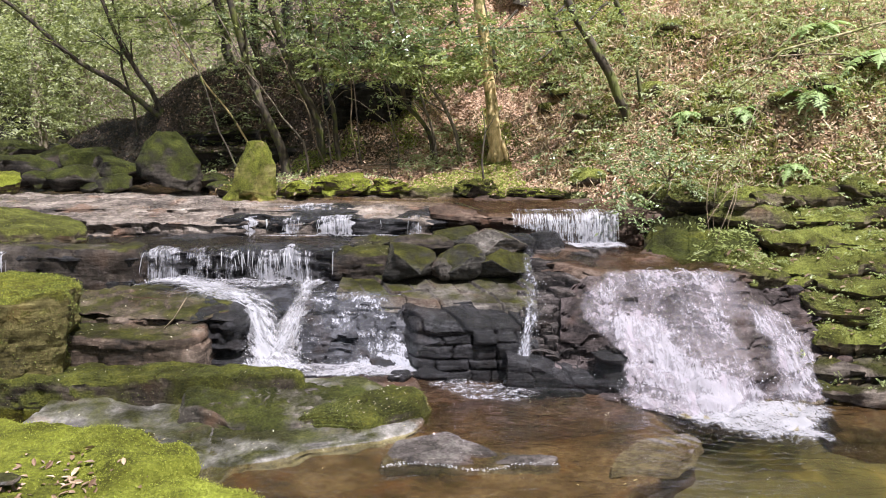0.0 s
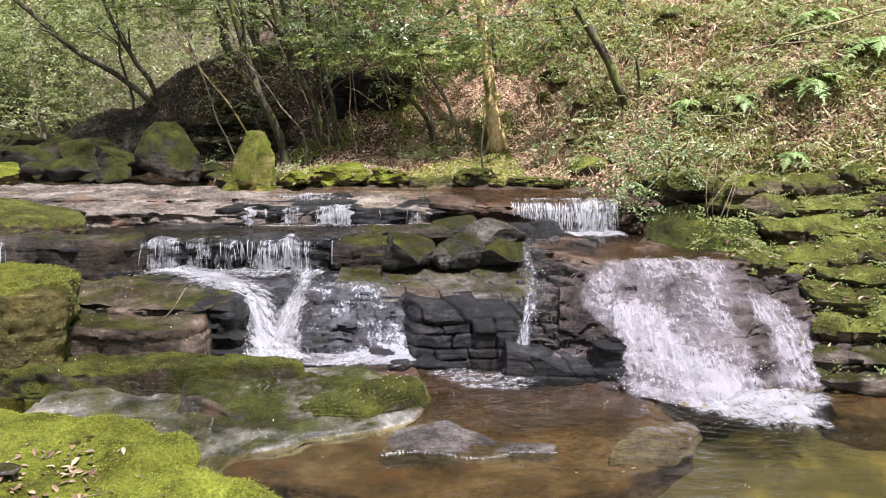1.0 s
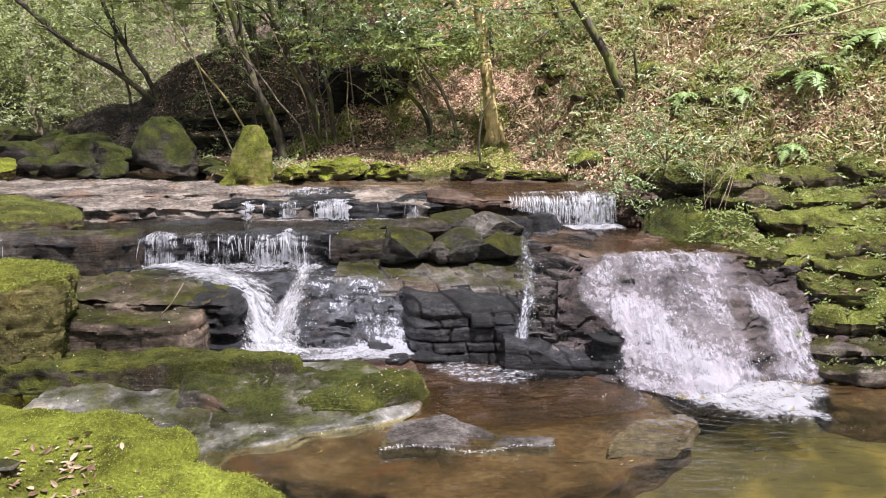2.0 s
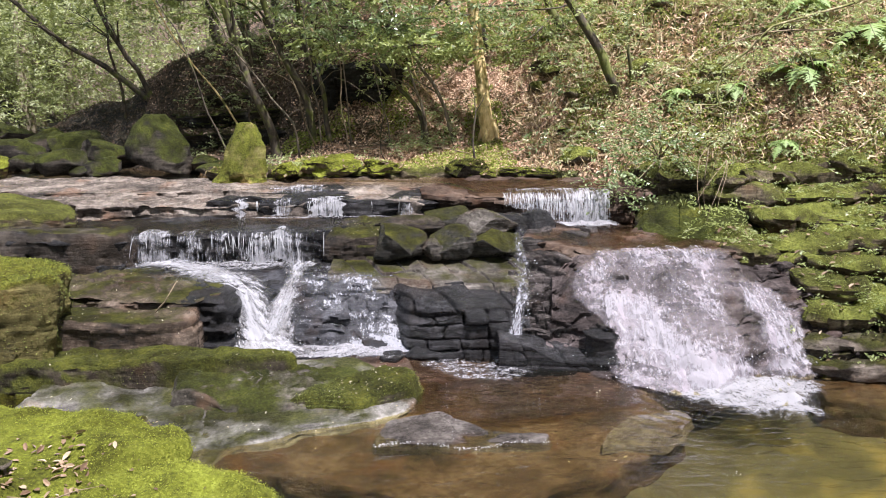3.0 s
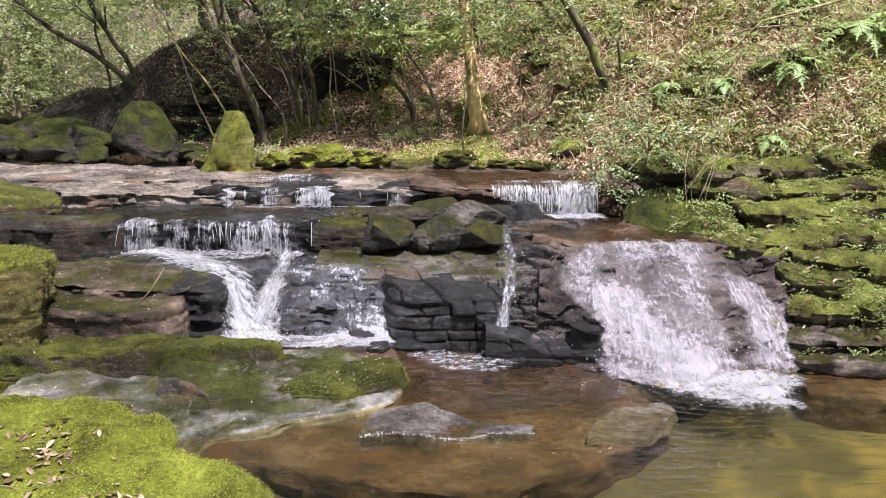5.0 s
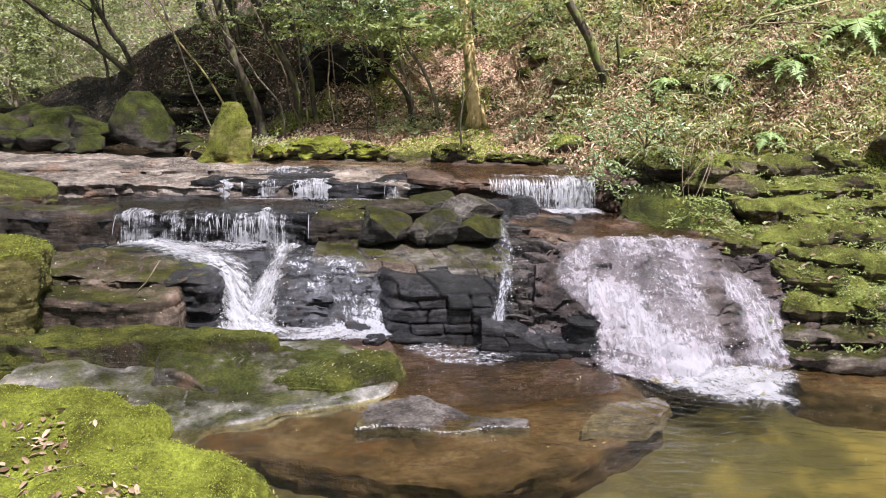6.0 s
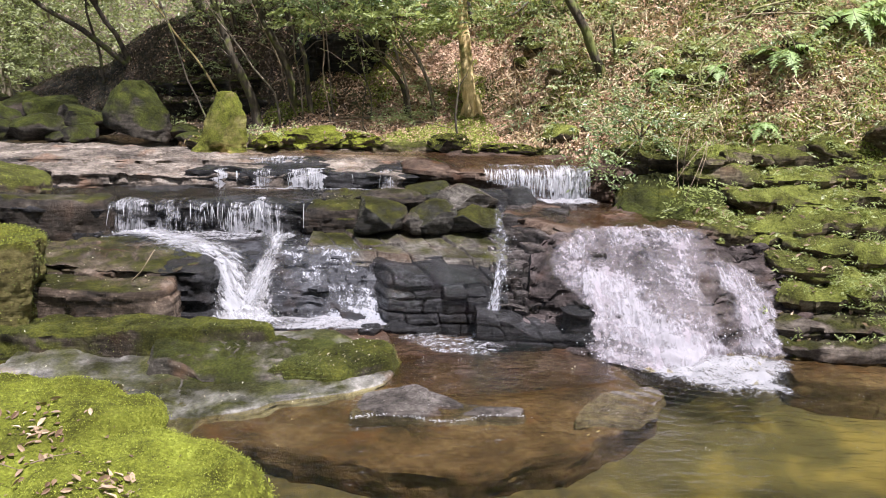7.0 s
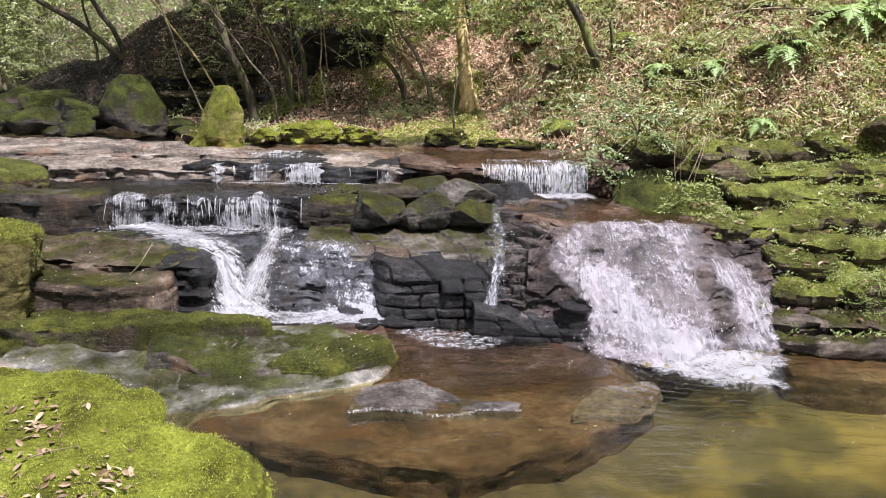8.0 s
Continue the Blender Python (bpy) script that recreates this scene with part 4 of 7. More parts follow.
rock_face("tilted_slab", ((0.50, ((5.70, -0.1), (5.68, 0.10), (5.69, 0.29), (5.80, 0.30), (6.0, 0.26))), (0.68, ((5.68, -0.1), (5.66, 0.08), (5.67, 0.24), (5.80, 0.27), (6.05, 0.24))), (1.0, ((5.66, -0.1), (5.64, 0.02), (5.65, 0.11), (5.78, 0.17), (6.05, 0.2))),
          (1.42, ((5.62, -0.1), (5.61, 0.0), (5.62, 0.09), (5.74, 0.14), (6.0, 0.18)))), ROCK_WET, "low jagged black slab at the water's edge", 36, 0.0, 0.018, 0.10)
slab("rock_block", [(1.16, 5.72), (1.22, 5.64), (1.38, 5.62), (1.42, 5.75), (1.3, 5.9), (1.15, 5.86)], 0.0, 0.33, ROCK_WET, "small squared black rock beside the cascade", seed=37, step=0.025, beds=0.02, bed=0.09, wobble=0.02, bevel=0.02)
slab("rock_block", [(-0.22, 5.98), (-0.1, 5.9), (0.15, 5.9), (0.27, 5.96), (0.2, 6.08), (-0.15, 6.1)], -0.05, 0.10, ROCK_WET, "low black rock awash at the foot of the face", seed=38, step=0.025, beds=0.02, bed=0.06, wobble=0.04, bevel=0.03, tilt=(-0.05, 0.1))
boulder("boulder", (-0.36, 5.98, -0.02), (0.22, 0.18, 0.13), ROCK_WET, "small black stone in the splashing water", 39, 4, 10, rough=0.1)
# rounded stones on the middle ledge
slab("rock_ledge", [(-1.02, 7.2), (-0.75, 7.08), (-0.5, 7.1), (-0.4, 7.4), (-0.5, 8.0), (-1.0, 8.0)], 0.4, 0.93, ROCK_BROWN, "dark rounded ledge beside the water curtain", seed=50, bevel=0.12, beds=0.025, bed=0.2)
for place, size, sd, mat in (((-0.31, 7.04, 0.62), (0.50, 0.55, 0.36), 52, ROCK_MIDMOSS), ((0.0, 6.98, 0.65), (0.22, 0.3, 0.20), 58, ROCK_BROW), ((0.17, 7.1, 0.62), (0.48, 0.55, 0.35), 53, ROCK_MIDMOSS),
                             ((0.55, 7.1, 0.60), (0.56, 0.6, 0.34), 54, ROCK_MIDMOSS), ((0.50, 7.3, 0.72), (0.62, 0.6, 0.36), 55, ROCK_BROW), ((-0.25, 7.5, 0.76), (0.75, 0.5, 0.24), 56, ROCK_BROWN), ((0.15, 7.75, 0.80), (0.55, 0.5, 0.25), 59, ROCK_MIDMOSS), ((0.72, 7.5, 0.74), (0.4, 0.4, 0.28), 57, ROCK_WET)):
    boulder("boulder", place, size, mat, "blocky dark boulder resting on a wet ledge", sd, 5, 9, group="boulders on the wet ledge", rough=0.07, square=0.8)
slab("rock_block", [(-5.2, 7.06), (-3.7, 6.98), (-3.1, 6.98), (-2.86, 7.06), (-2.84, 7.45), (-5.2, 7.6)], 0.45, 0.94, ROCK_BROWN, "long dark brown block beside the water curtain", seed=51, bevel=0.09, beds=0.02, bed=0.3, rough=0.03)
slab("rock_shelf", [(-7.5, 10.2), (-7.0, 8.25), (-4.4, 8.3), (-3.0, 8.22), (-1.2, 8.2), (-0.1, 8.22), (0.25, 8.6), (0.1, 9.9), (-2.6, 9.8), (-4.5, 10.1)],
     0.5, 1.10, ROCK_SHELF, "wide flat layered sandstone shelf across the stream", seed=60, step=0.035, tilt=(0.004, 0.09), bevel=0.03, flake=0.014)
slab("rock_shelf", [(-6.6, 9.9), (-6.0, 8.9), (-2.6, 8.75), (-1.0, 8.72), (0.1, 8.85), (0.2, 9.8), (-2.4, 9.6)],
     0.9, 1.135, ROCK_SHELF, "upper thin sandstone shelf", seed=61, step=0.035, tilt=(0, 0.05), bevel=0.02, flake=0.012)
slab("rock_shelf", [(-2.5, 8.28), (-1.2, 8.16), (-0.1, 8.18), (0.28, 8.5), (0.2, 9.0), (-2.3, 8.95)],
     0.8, 1.085, ROCK_WET, "dark wet lip of the top shelf", seed=64, step=0.035, tilt=(0, 0.06), bevel=0.03, flake=0.012)
boulder("boulder", (1.0, 7.72, 0.74), (0.5, 0.34, 0.27), ROCK_WET, "wet dark stone below the high cascade", 65)
boulder("boulder", (0.75, 7.6, 0.7), (0.36, 0.3, 0.3), ROCK_WET, "wet dark stone below the high cascade", 66)
slab("rock_shelf", [(-0.1, 8.3), (0.5, 8.05), (1.2, 8.06), (1.9, 7.98), (2.5, 8.2), (2.4, 9.1), (1.4, 9.7), (0, 9.9)],
     0.6, 1.145, ROCK_BED, "brown sandstone lip of the upper cascade", seed=62, step=0.035, tilt=(0, 0.03), bevel=0.03)
slab("rock_shelf", [(0.7, 7.3), (1.3, 6.55), (2.0, 6.5), (2.68, 6.55), (2.95, 6.9), (2.8, 8.2), (0.8, 8.3)],
     0.2, 0.80, ROCK_BED, "brown sandstone shelf above the main cascade", seed=63, step=0.035, bevel=0.05)


def rock_under(name, point, u0, u1, s1, nu, nv, mat, label, grain, seed):
    """A solid rock whose front is the surface point(u, s)."""
    Uu, Ss = np.meshgrid(np.linspace(u0, u1, nu), np.linspace(0, s1, nv))
    p = point(Uu.ravel(), Ss.ravel())
    blk, joint = blocks(p, (0.22, 0.22, 0.06), seed)
    p[:, 2] += grain * (0.5 * fbm(p * 9, 4, seed) + 0.4 * blk - 0.4 * joint) - 0.012
    p[:, 1] += grain * (fbm(p * [4, 4, 14], 4, seed + 1) - blk)
    behind = p + [0, 0.9, -0.35]
    n, g1 = nu * nv, grid_mesh(nu, nv)
    rim = list(range(nu)) + [k * nu + nu - 1 for k in range(1, nv)] + [(nv - 1) * nu + k for k in range(nu - 2, -1, -1)] + [k * nu for k in range(nv - 2, 0, -1)]
    skirt = [(rim[(k + 1) % len(rim)], rim[k], rim[k] + n, rim[(k + 1) % len(rim)] + n) for k in range(len(rim))]
    ob = mesh_object(name, np.concatenate([p, behind]), g1 + skirt + [tuple(k + n for k in reversed(q)) for q in g1], mat, sharp=35)
    return tagged(ob, label, "rock")


def cascade_face(x, s):
    """The stepped, slanting rock under the main cascade: x metres across, s from crest (0) to foot (1)."""
    w = 0.05 * fbm(np.c_[x * 1.2, s * 0, s * 0], 3, 71)
    run = 1.0 + 0.26 * np.exp(-((x - 1.9) / 0.45) ** 2) + 0.14 * vnoise(np.c_[x * 2.5, s * 3, s * 0], 72)
    stairs = s * 6 + 2.6 * vnoise(np.c_[x * 1.9, s * 1.5, s * 0 + 3], 73)
    k = np.floor(stairs)
    f = stairs - k
    prof = (k + smooth(0.0, 1.0, np.clip((f - 0.35) / 0.6, 0, 1))) / 6
    fade = smooth(0.0, 0.06, s)
    zz = 0.80 - 0.84 * np.clip(0.62 * s + 0.38 * (prof - (stairs - s * 6) / 6) * fade, -0.02, 1.1) + 0.035 * fade * fbm(np.c_[x * 3.2, s * 4, s * 0], 4, 74)
    yy = 6.56 - run * s ** 0.85 + w
    xx = x + (x - 2.0) * 0.22 * s
    zz = zz - 0.22 * smooth(1.3, 0.95, x) * (1 - s) - 0.10 * smooth(2.45, 2.75, x) * (1 - smooth(0.0, 0.5, s))
    return np.stack([xx, yy, zz], -1)


def left_face(x, s):
    """The smooth slanted face under the chute and the lacy film."""
    bulge = 0.05 * fbm(np.c_[x * 2.2, s * 2.0, s * 0], 3, 77)
    z = np.interp(s, [0, 0.12, 0.2, 0.88, 1, 1.2], [0.60, 0.585, 0.545, 0.08, 0.05, -0.1])
    y = np.interp(s, [0, 0.12, 0.2, 0.88, 1, 1.2], [7.0, 6.72, 6.6, 6.2, 6.08, 6.0]) + bulge
    return np.stack([x, y, z - 0.10 * smooth(-0.55, -0.05, x) * smooth(0.0, 0.2, s) * (1 - smooth(0.6, 1.0, s))], -1)


rock_under("cascade_rock", cascade_face, 1.04, 3.1, 1.1, 120, 90, ROCK_CASCADE, "slanted bedded brown rock under the main cascade", 0.03, 75)
rock_under("chute_rock", left_face, -1.8, 0.1, 1.15, 110, 60, ROCK_FACE, "smooth dark slanted rock under thin water", 0.03, 79)


# ---- falling water ----
def sheet(name, point, u0, u1, nu, nv, mat, parent, foam, lift=0.02, seed=0, base=(0, 0, 0)):
    """A sheet of falling water over point(u, s); foam(u, s) says how white it is."""
    Uu, Ss = np.meshgrid(np.linspace(u0, u1, nu), np.linspace(0, 1, nv))
    u, s = Uu.ravel(), Ss.ravel()
    ragged = 0.05 * fbm(np.c_[s * 7, u * 0.8, s * 0], 4, seed + 6) + 0.03 * fbm(np.c_[u * 9, s * 9, s * 0], 3, seed + 7)
    p = point(u, s)
    p[:, 1] -= lift * (0.6 + 0.4 * fbm(np.c_[u * 12, s * 4, s * 0], 4, seed))
    p[:, 2] += lift * (0.6 + 0.4 * fbm(np.c_[u * 14, s * 5, s * 0], 3, seed + 1))
    white = np.clip(foam(u + ragged, np.clip(s + ragged, 0, 1)) + 0.17 * fbm(np.c_[u * 4.5, s * 4.5, s * 0], 4, seed + 8), 0, 1)
    quads = np.array(grid_mesh(nu, nv))
    quads = quads[white[quads].max(1) > 0.15]
    ob = mesh_object(name, p - np.array(base), quads.tolist(), mat, parent)
    uvl = ob.data.uv_layers.new(name="flow")
    length = np.linalg.norm(p.reshape(nv, nu, 3)[1:] - p.reshape(nv, nu, 3)[:-1], axis=2).cumsum(0)
    length = np.concatenate([np.zeros((1, nu)), length]).ravel()
    loops = np.empty(len(ob.data.loops), np.int32)
    ob.data.loops.foreach_get("vertex_index", loops)
    across = u if abs(u1 - u0) > 1.01 else u * 0.7
    uvl.data.foreach_set("uv", np.c_[across, length][loops].ravel())
    att = ob.data.attributes.new("foam", "FLOAT", "POINT")
    att.data.foreach_set("value", white)
    return ob


def drop(line, height, reach, bow=0.0):
    """Water that leaves a lip (a line of points) and falls."""
    line = np.array(line, float)
    xs = line[:, 0]

    def point(u, s):
        y, z = np.interp(u, xs, line[:, 1]), np.interp(u, xs, line[:, 2])
        h = height if not callable(height) else height(u)
        back_up = np.clip(0.18 - s, 0, 1) / 0.18
        t = np.clip((s - 0.18) / 0.82, 0, 1)
        return np.stack([u, y + 0.12 * back_up - reach * t ** 0.6, z + 0.012 * back_up - h * t ** 1.6], -1)
    return point


def strands(point, u0, u1, count, rng, width=0.006, keep=None):
    """Single threads of falling water, thin tapered ribbons with body."""
    out = []
    for _ in range(count):
        u = rng.uniform(u0, u1)
        if keep is not None and keep(u) < rng.uniform():
            continue
        a, b = rng.uniform(0.12, 0.45), rng.uniform(0.6, 1.0)
        s = np.linspace(a, b, 7)
        p = point(np.full(7, u) + np.linspace(0, rng.normal() * 0.02, 7), s)
        p[:, 1] -= 0.02 + rng.uniform(0, 0.03)
        out.append(tube(p, width * np.array([0.3, 0.8, 1, 1, 0.9, 0.7, 0.3]) * rng.uniform(0.5, 1.3), 4))
    return joined(out)


def droplets(middles, spread, count, rng, size):
    """Splashed drops and froth beads."""
    v0 = np.array([[1, 0, 0], [-1, 0, 0], [0, 1, 0], [0, -1, 0], [0, 0, 1], [0, 0, -1]], float)
    f0 = [(0, 2, 4), (2, 1, 4), (1, 3, 4), (3, 0, 4), (2, 0, 5), (1, 2, 5), (3, 1, 5), (0, 3, 5)]
    m = np.array(middles)
    c = m[rng.integers(0, len(m), count)] + rng.normal(size=(count, 3)) * np.array(spread)
    r = size * rng.uniform(0.4, 1.4, (count, 1, 1)) * rng.uniform(0.6, 1.2, (count, 1, 3))
    v = (c[:, None] + v0[None] * r).reshape(-1, 3)
    f = (np.array(f0)[None] + 6 * np.arange(count)[:, None, None]).reshape(-1, 3).tolist()
    return v, f


def plain_white():
    m, t, bsdf, out = material("white_water_thread")
    bsdf.inputs["Base Color"].default_value = (0.74, 0.75, 0.78, 1)
    bsdf.inputs["Roughness"].default_value = 0.25
    tl = put(t, "BsdfTranslucent", Color=(0.74, 0.75, 0.78, 1))
    tp = put(t, "BsdfTransparent")
    a = put(t, "MixShader", [(bsdf.outputs[0], 1), (tl.outputs[0], 2)], i0=0.35)
    b = put(t, "MixShader", [(tp.outputs[0], 1), (a.outputs[0], 2)], i0=0.42)
    t.links.new(b.outputs[0], out.inputs["Surface"])
    return m


THREAD = plain_white()
rng = np.random.default_rng(5)
edge = lambda u, a, b, w=0.1: smooth(a, a + w, u) * smooth(b, b - w, u)


def fall(name, label, line, height, reach, foam, mat=FALL_FINE, nu=160, nv=40, threads=60, keep=None, lift=0.02, foot=0.5, seed=0, width=0.0035):
    a, b = line[0][0], line[-1][0]
    base = np.array(line[-1]) - [0, 0, height(line[-1][0]) if callable(height) else height]
    root = thing(name, base, label, "waterfall", "cascades")
    pt = drop(line, height, reach)
    sheet("water_curtain", pt, a, b, nu, nv, mat, root, foam, lift, seed, base)
    if threads:
        part("thread", strands(pt, a, b, threads, rng, width, keep), THREAD, root)["kind"] = "stuff"
    foot_pts = [pt(np.array([u]), np.array([1.0]))[0] for u in np.linspace(a, b, 60) if keep is None or keep(u) > 0.3]
    if foot and foot_pts:
        part("splash", droplets(foot_pts, (0.02, 0.035, 0.008), int(60 * foot * (b - a) + 20), rng, 0.007), THREAD, root, flat=True)["kind"] = "stuff"
    return root


fall("waterfall", "thin white cascade over the high lip", [(0.72, 8.02, 1.15), (1.2, 8.02, 1.15), (1.82, 7.95, 1.16)], lambda u: np.interp(u, [0.72, 1.1, 1.4, 1.82], [0.10, 0.22, 0.34, 0.36]), 0.16,
     lambda u, s: edge(u, 0.7, 1.84, 0.05) * (0.55 + 0.25 * smooth(1.2, 1.7, u) + 0.25 * s), threads=110, seed=81)
LOW_A = lambda u: np.maximum.reduce([edge(u, -2.12, -1.98, 0.03), 0.85 * edge(u, -1.72, -1.5, 0.04), edge(u, -1.36, -0.95, 0.04), 0.6 * edge(u, -0.4, -0.2, 0.04), 0.12 * edge(u, -2.2, -0.1)])
fall("waterfall", "low broken curtain over the top ledge", [(-2.25, 8.18, 1.07), (-1.2, 8.16, 1.07), (-0.05, 8.18, 1.07)], 0.17, 0.06,
     lambda u, s: 0.86 * LOW_A(u) + 0.12 * s, threads=40, keep=LOW_A, seed=84)
fall("waterfall", "tiny spill between thin top shelves", [(-1.9, 8.72, 1.14), (-0.9, 8.7, 1.14)], 0.05, 0.05, lambda u, s: 0.55 * edge(u, -1.9, -1.2, 0.1) + 0.2, threads=0, seed=86, foot=0)
LOW_B = lambda u: np.maximum(edge(u, -2.95, -1.0, 0.08) * (0.55 + 0.6 * vnoise(np.c_[np.atleast_1d(u) * 3.4, np.zeros(np.size(u)), np.zeros(np.size(u))], 88) + 0.35 * vnoise(np.c_[np.atleast_1d(u) * 11, np.zeros(np.size(u)), np.zeros(np.size(u))], 89)), 0)
fall("waterfall", "wide ragged white curtain on the wide ledge", [(-3.1 + 0.11 * q, 7.17 + 0.05 * math.sin(2.3 * q) + 0.03 * math.sin(5.1 * q), 0.885 + 0.016 * math.sin(1.7 * q + 1) + 0.012 * math.sin(4.3 * q)) for q in range(20)], 0.27, 0.08,
     lambda u, s: 0.36 + 0.58 * LOW_B(u) + 0.08 * s, threads=70, keep=LOW_B, nu=220, seed=87, foot=1.2)
fall("waterfall", "thin spout over the dark ledge", [(-4.2, 7.02, 0.89), (-4.0, 7.0, 0.89)], 0.27, 0.06, lambda u, s: 0.75 * edge(u, -4.18, -4.05, 0.04), threads=10, nu=24, seed=90, foot=0.3)


fall("waterfall", "tiny white spill far up the creek", [(-6.95, 12.3, 1.42), (-6.6, 12.3, 1.42)], 0.16, 0.08, lambda u, s: 0.8 * edge(u, -6.95, -6.6, 0.1), threads=8, nu=24, seed=190, foot=0.3)


def stream(points, widths):
    """Water sliding along a line of points; u runs across from -0.5 to 0.5."""
    pts, wd = np.array(points, float), np.array(widths, float)
    k = np.linspace(0, 1, len(pts))

    def point(u, s):
        w = np.interp(s, k, wd)
        x = np.interp(s, k, pts[:, 0]) + u * w
        return np.stack([x, np.interp(s, k, pts[:, 1]) + 0.12 * u * w, np.interp(s, k, pts[:, 2]) - 0.25 * w * np.abs(u) ** 2], -1)
    return point


root = thing("waterfall", (-1.4, 6.2, 0.05), "white chute pouring from the wet shelf to the slab", "waterfall", "cascades")
main_run = stream([(-2.5, 7.0, 0.64), (-2.15, 6.8, 0.62), (-1.85, 6.6, 0.585), (-1.62, 6.4, 0.49), (-1.52, 6.26, 0.28), (-1.42, 6.14, 0.12), (-1.3, 5.98, 0.07)], [1.5, 1.3, 1.0, 0.66, 0.6, 0.75, 1.2])
side_run = stream([(-1.2, 6.9, 0.64), (-1.22, 6.72, 0.61), (-1.25, 6.55, 0.50), (-1.3, 6.35, 0.36), (-1.38, 6.2, 0.16), (-1.3, 6.0, 0.07)], [0.5, 0.34, 0.3, 0.34, 0.5, 0.9])
for run, sd, den in ((main_run, 91, 0.68), (side_run, 92, 0.66)):
    sheet("water_curtain", run, -0.5, 0.5, 60, 110, FALL_CHUTE, root, lambda u, s: edge(u, -0.55, 0.55, 0.5) * (den + 0.06 + 0.2 * smooth(0.3, 0.55, s)), 0.03, sd, (-1.4, 6.2, 0.05))
    sheet("water_curtain", run, -0.42, 0.42, 50, 90, FALL_CHUTE, root, lambda u, s: edge(u, -0.5, 0.5, 0.5) * (den - 0.04 + 0.25 * smooth(0.35, 0.6, s)), 0.06, sd + 20, (-1.4, 6.2, 0.05))
spots = np.concatenate([main_run(rng.uniform(-0.5, 0.5, 60), rng.uniform(0.6, 1, 60)), side_run(rng.uniform(-0.5, 0.5, 60), rng.uniform(0.5, 1, 60))])
part("splash", droplets(spots, (0.06, 0.05, 0.035), 500, rng, 0.005), THREAD, root, flat=True)["kind"] = "stuff"


root = thing("waterfall", (-0.6, 6.2, 0.03), "thin lacy film of water over the dark slanted face", "waterfall", "cascades")
sheet("water_curtain", left_face, -1.3, -0.02, 170, 110, FALL_LACE, root,
      lambda u, s: 0.38 + 0.22 * smooth(0.35, 0.9, s) * smooth(-1.0, -0.35, u) + 0.42 * edge(u, -0.28, -0.08, 0.06) * smooth(0.1, 0.2, s) + 0.2 * smooth(0.84, 0.95, s) + 0.14 * np.exp(-((s - 0.2) / 0.05) ** 2), 0.02, 93, (-0.6, 6.2, 0.03))
root = thing("waterfall", (0.7, 6.1, 0.05), "narrow rill trickling down the middle rock beds", "waterfall", "cascades")
rill = stream([(0.78, 7.55, 0.90), (0.8, 7.2, 0.86), (0.76, 6.95, 0.78), (0.78, 6.7, 0.66), (0.74, 6.45, 0.58), (0.76, 6.25, 0.49), (0.70, 6.08, 0.40), (0.66, 5.98, 0.26), (0.58, 5.86, 0.14), (0.52, 5.75, 0.06)],
              [0.26, 0.24, 0.16, 0.26, 0.16, 0.24, 0.14, 0.20, 0.22, 0.34])
sheet("water_curtain", rill, -0.5, 0.5, 36, 130, FALL_LACE, root, lambda u, s: edge(u, -0.5, 0.5, 0.4) * (0.50 + 0.22 * smooth(0.45, 0.7, s)), 0.03, 95, (0.7, 6.1, 0.05))
part("splash", droplets(rill(rng.uniform(-0.5, 0.5, 60), rng.uniform(0.3, 1, 60)), (0.03, 0.03, 0.02), 130, rng, 0.005), THREAD, root, flat=True)["kind"] = "stuff"


def main_foam(u, s):
    gap = np.exp(-((u - (2.38 + 0.04 * s)) / 0.11) ** 2) * smooth(0.25, 0.45, s) * (1 - 0.7 * smooth(0.75, 0.95, s)) + 0.25 * np.exp(-((u - 1.9) / 0.2) ** 2) * np.exp(-((s - 0.25) / 0.12) ** 2)
    right_side = smooth(0.22, 0.34, s) * edge(u, 2.44, 2.84, 0.08)
    e = 0.02
    drop_z = (cascade_face(u, np.clip(s - e, 0, 1))[:, 2] - cascade_face(u, np.clip(s + e, 0, 1))[:, 2]) / (2 * e)
    steepness = np.clip(drop_z / 0.84 - 1, -0.6, 1.5)
    lo = np.interp(s, [0, 0.12, 0.3, 0.42, 0.6, 0.85, 1], [1.42, 1.34, 1.17, 1.20, 1.44, 1.42, 1.46])
    hi = np.interp(s, [0, 0.15, 0.3, 0.5, 1], [2.53, 2.58, 2.80, 2.82, 2.78])
    body = 0.56 + 0.04 * smooth(0.7, 0.3, s) + 0.15 * steepness + 0.18 * np.exp(-(s / 0.10) ** 2) + 0.16 * s + 0.30 * np.exp(-((u - 1.42 - 0.75 * s ** 1.5) / 0.24) ** 2) * smooth(0.15, 0.6, s)
    body += 0.25 * smooth(0.82, 1, s) * smooth(2.6, 2.2, u) - 0.42 * gap - 0.36 * smooth(2.35, 2.5, u) * (1 - smooth(0.2, 0.34, s)) + 0.12 * right_side
    return smooth(lo - 0.06, lo + 0.10, u) * smooth(hi + 0.05, hi - 0.08, u) * body * (1 - 0.30 * smooth(0.92, 1.0, s))


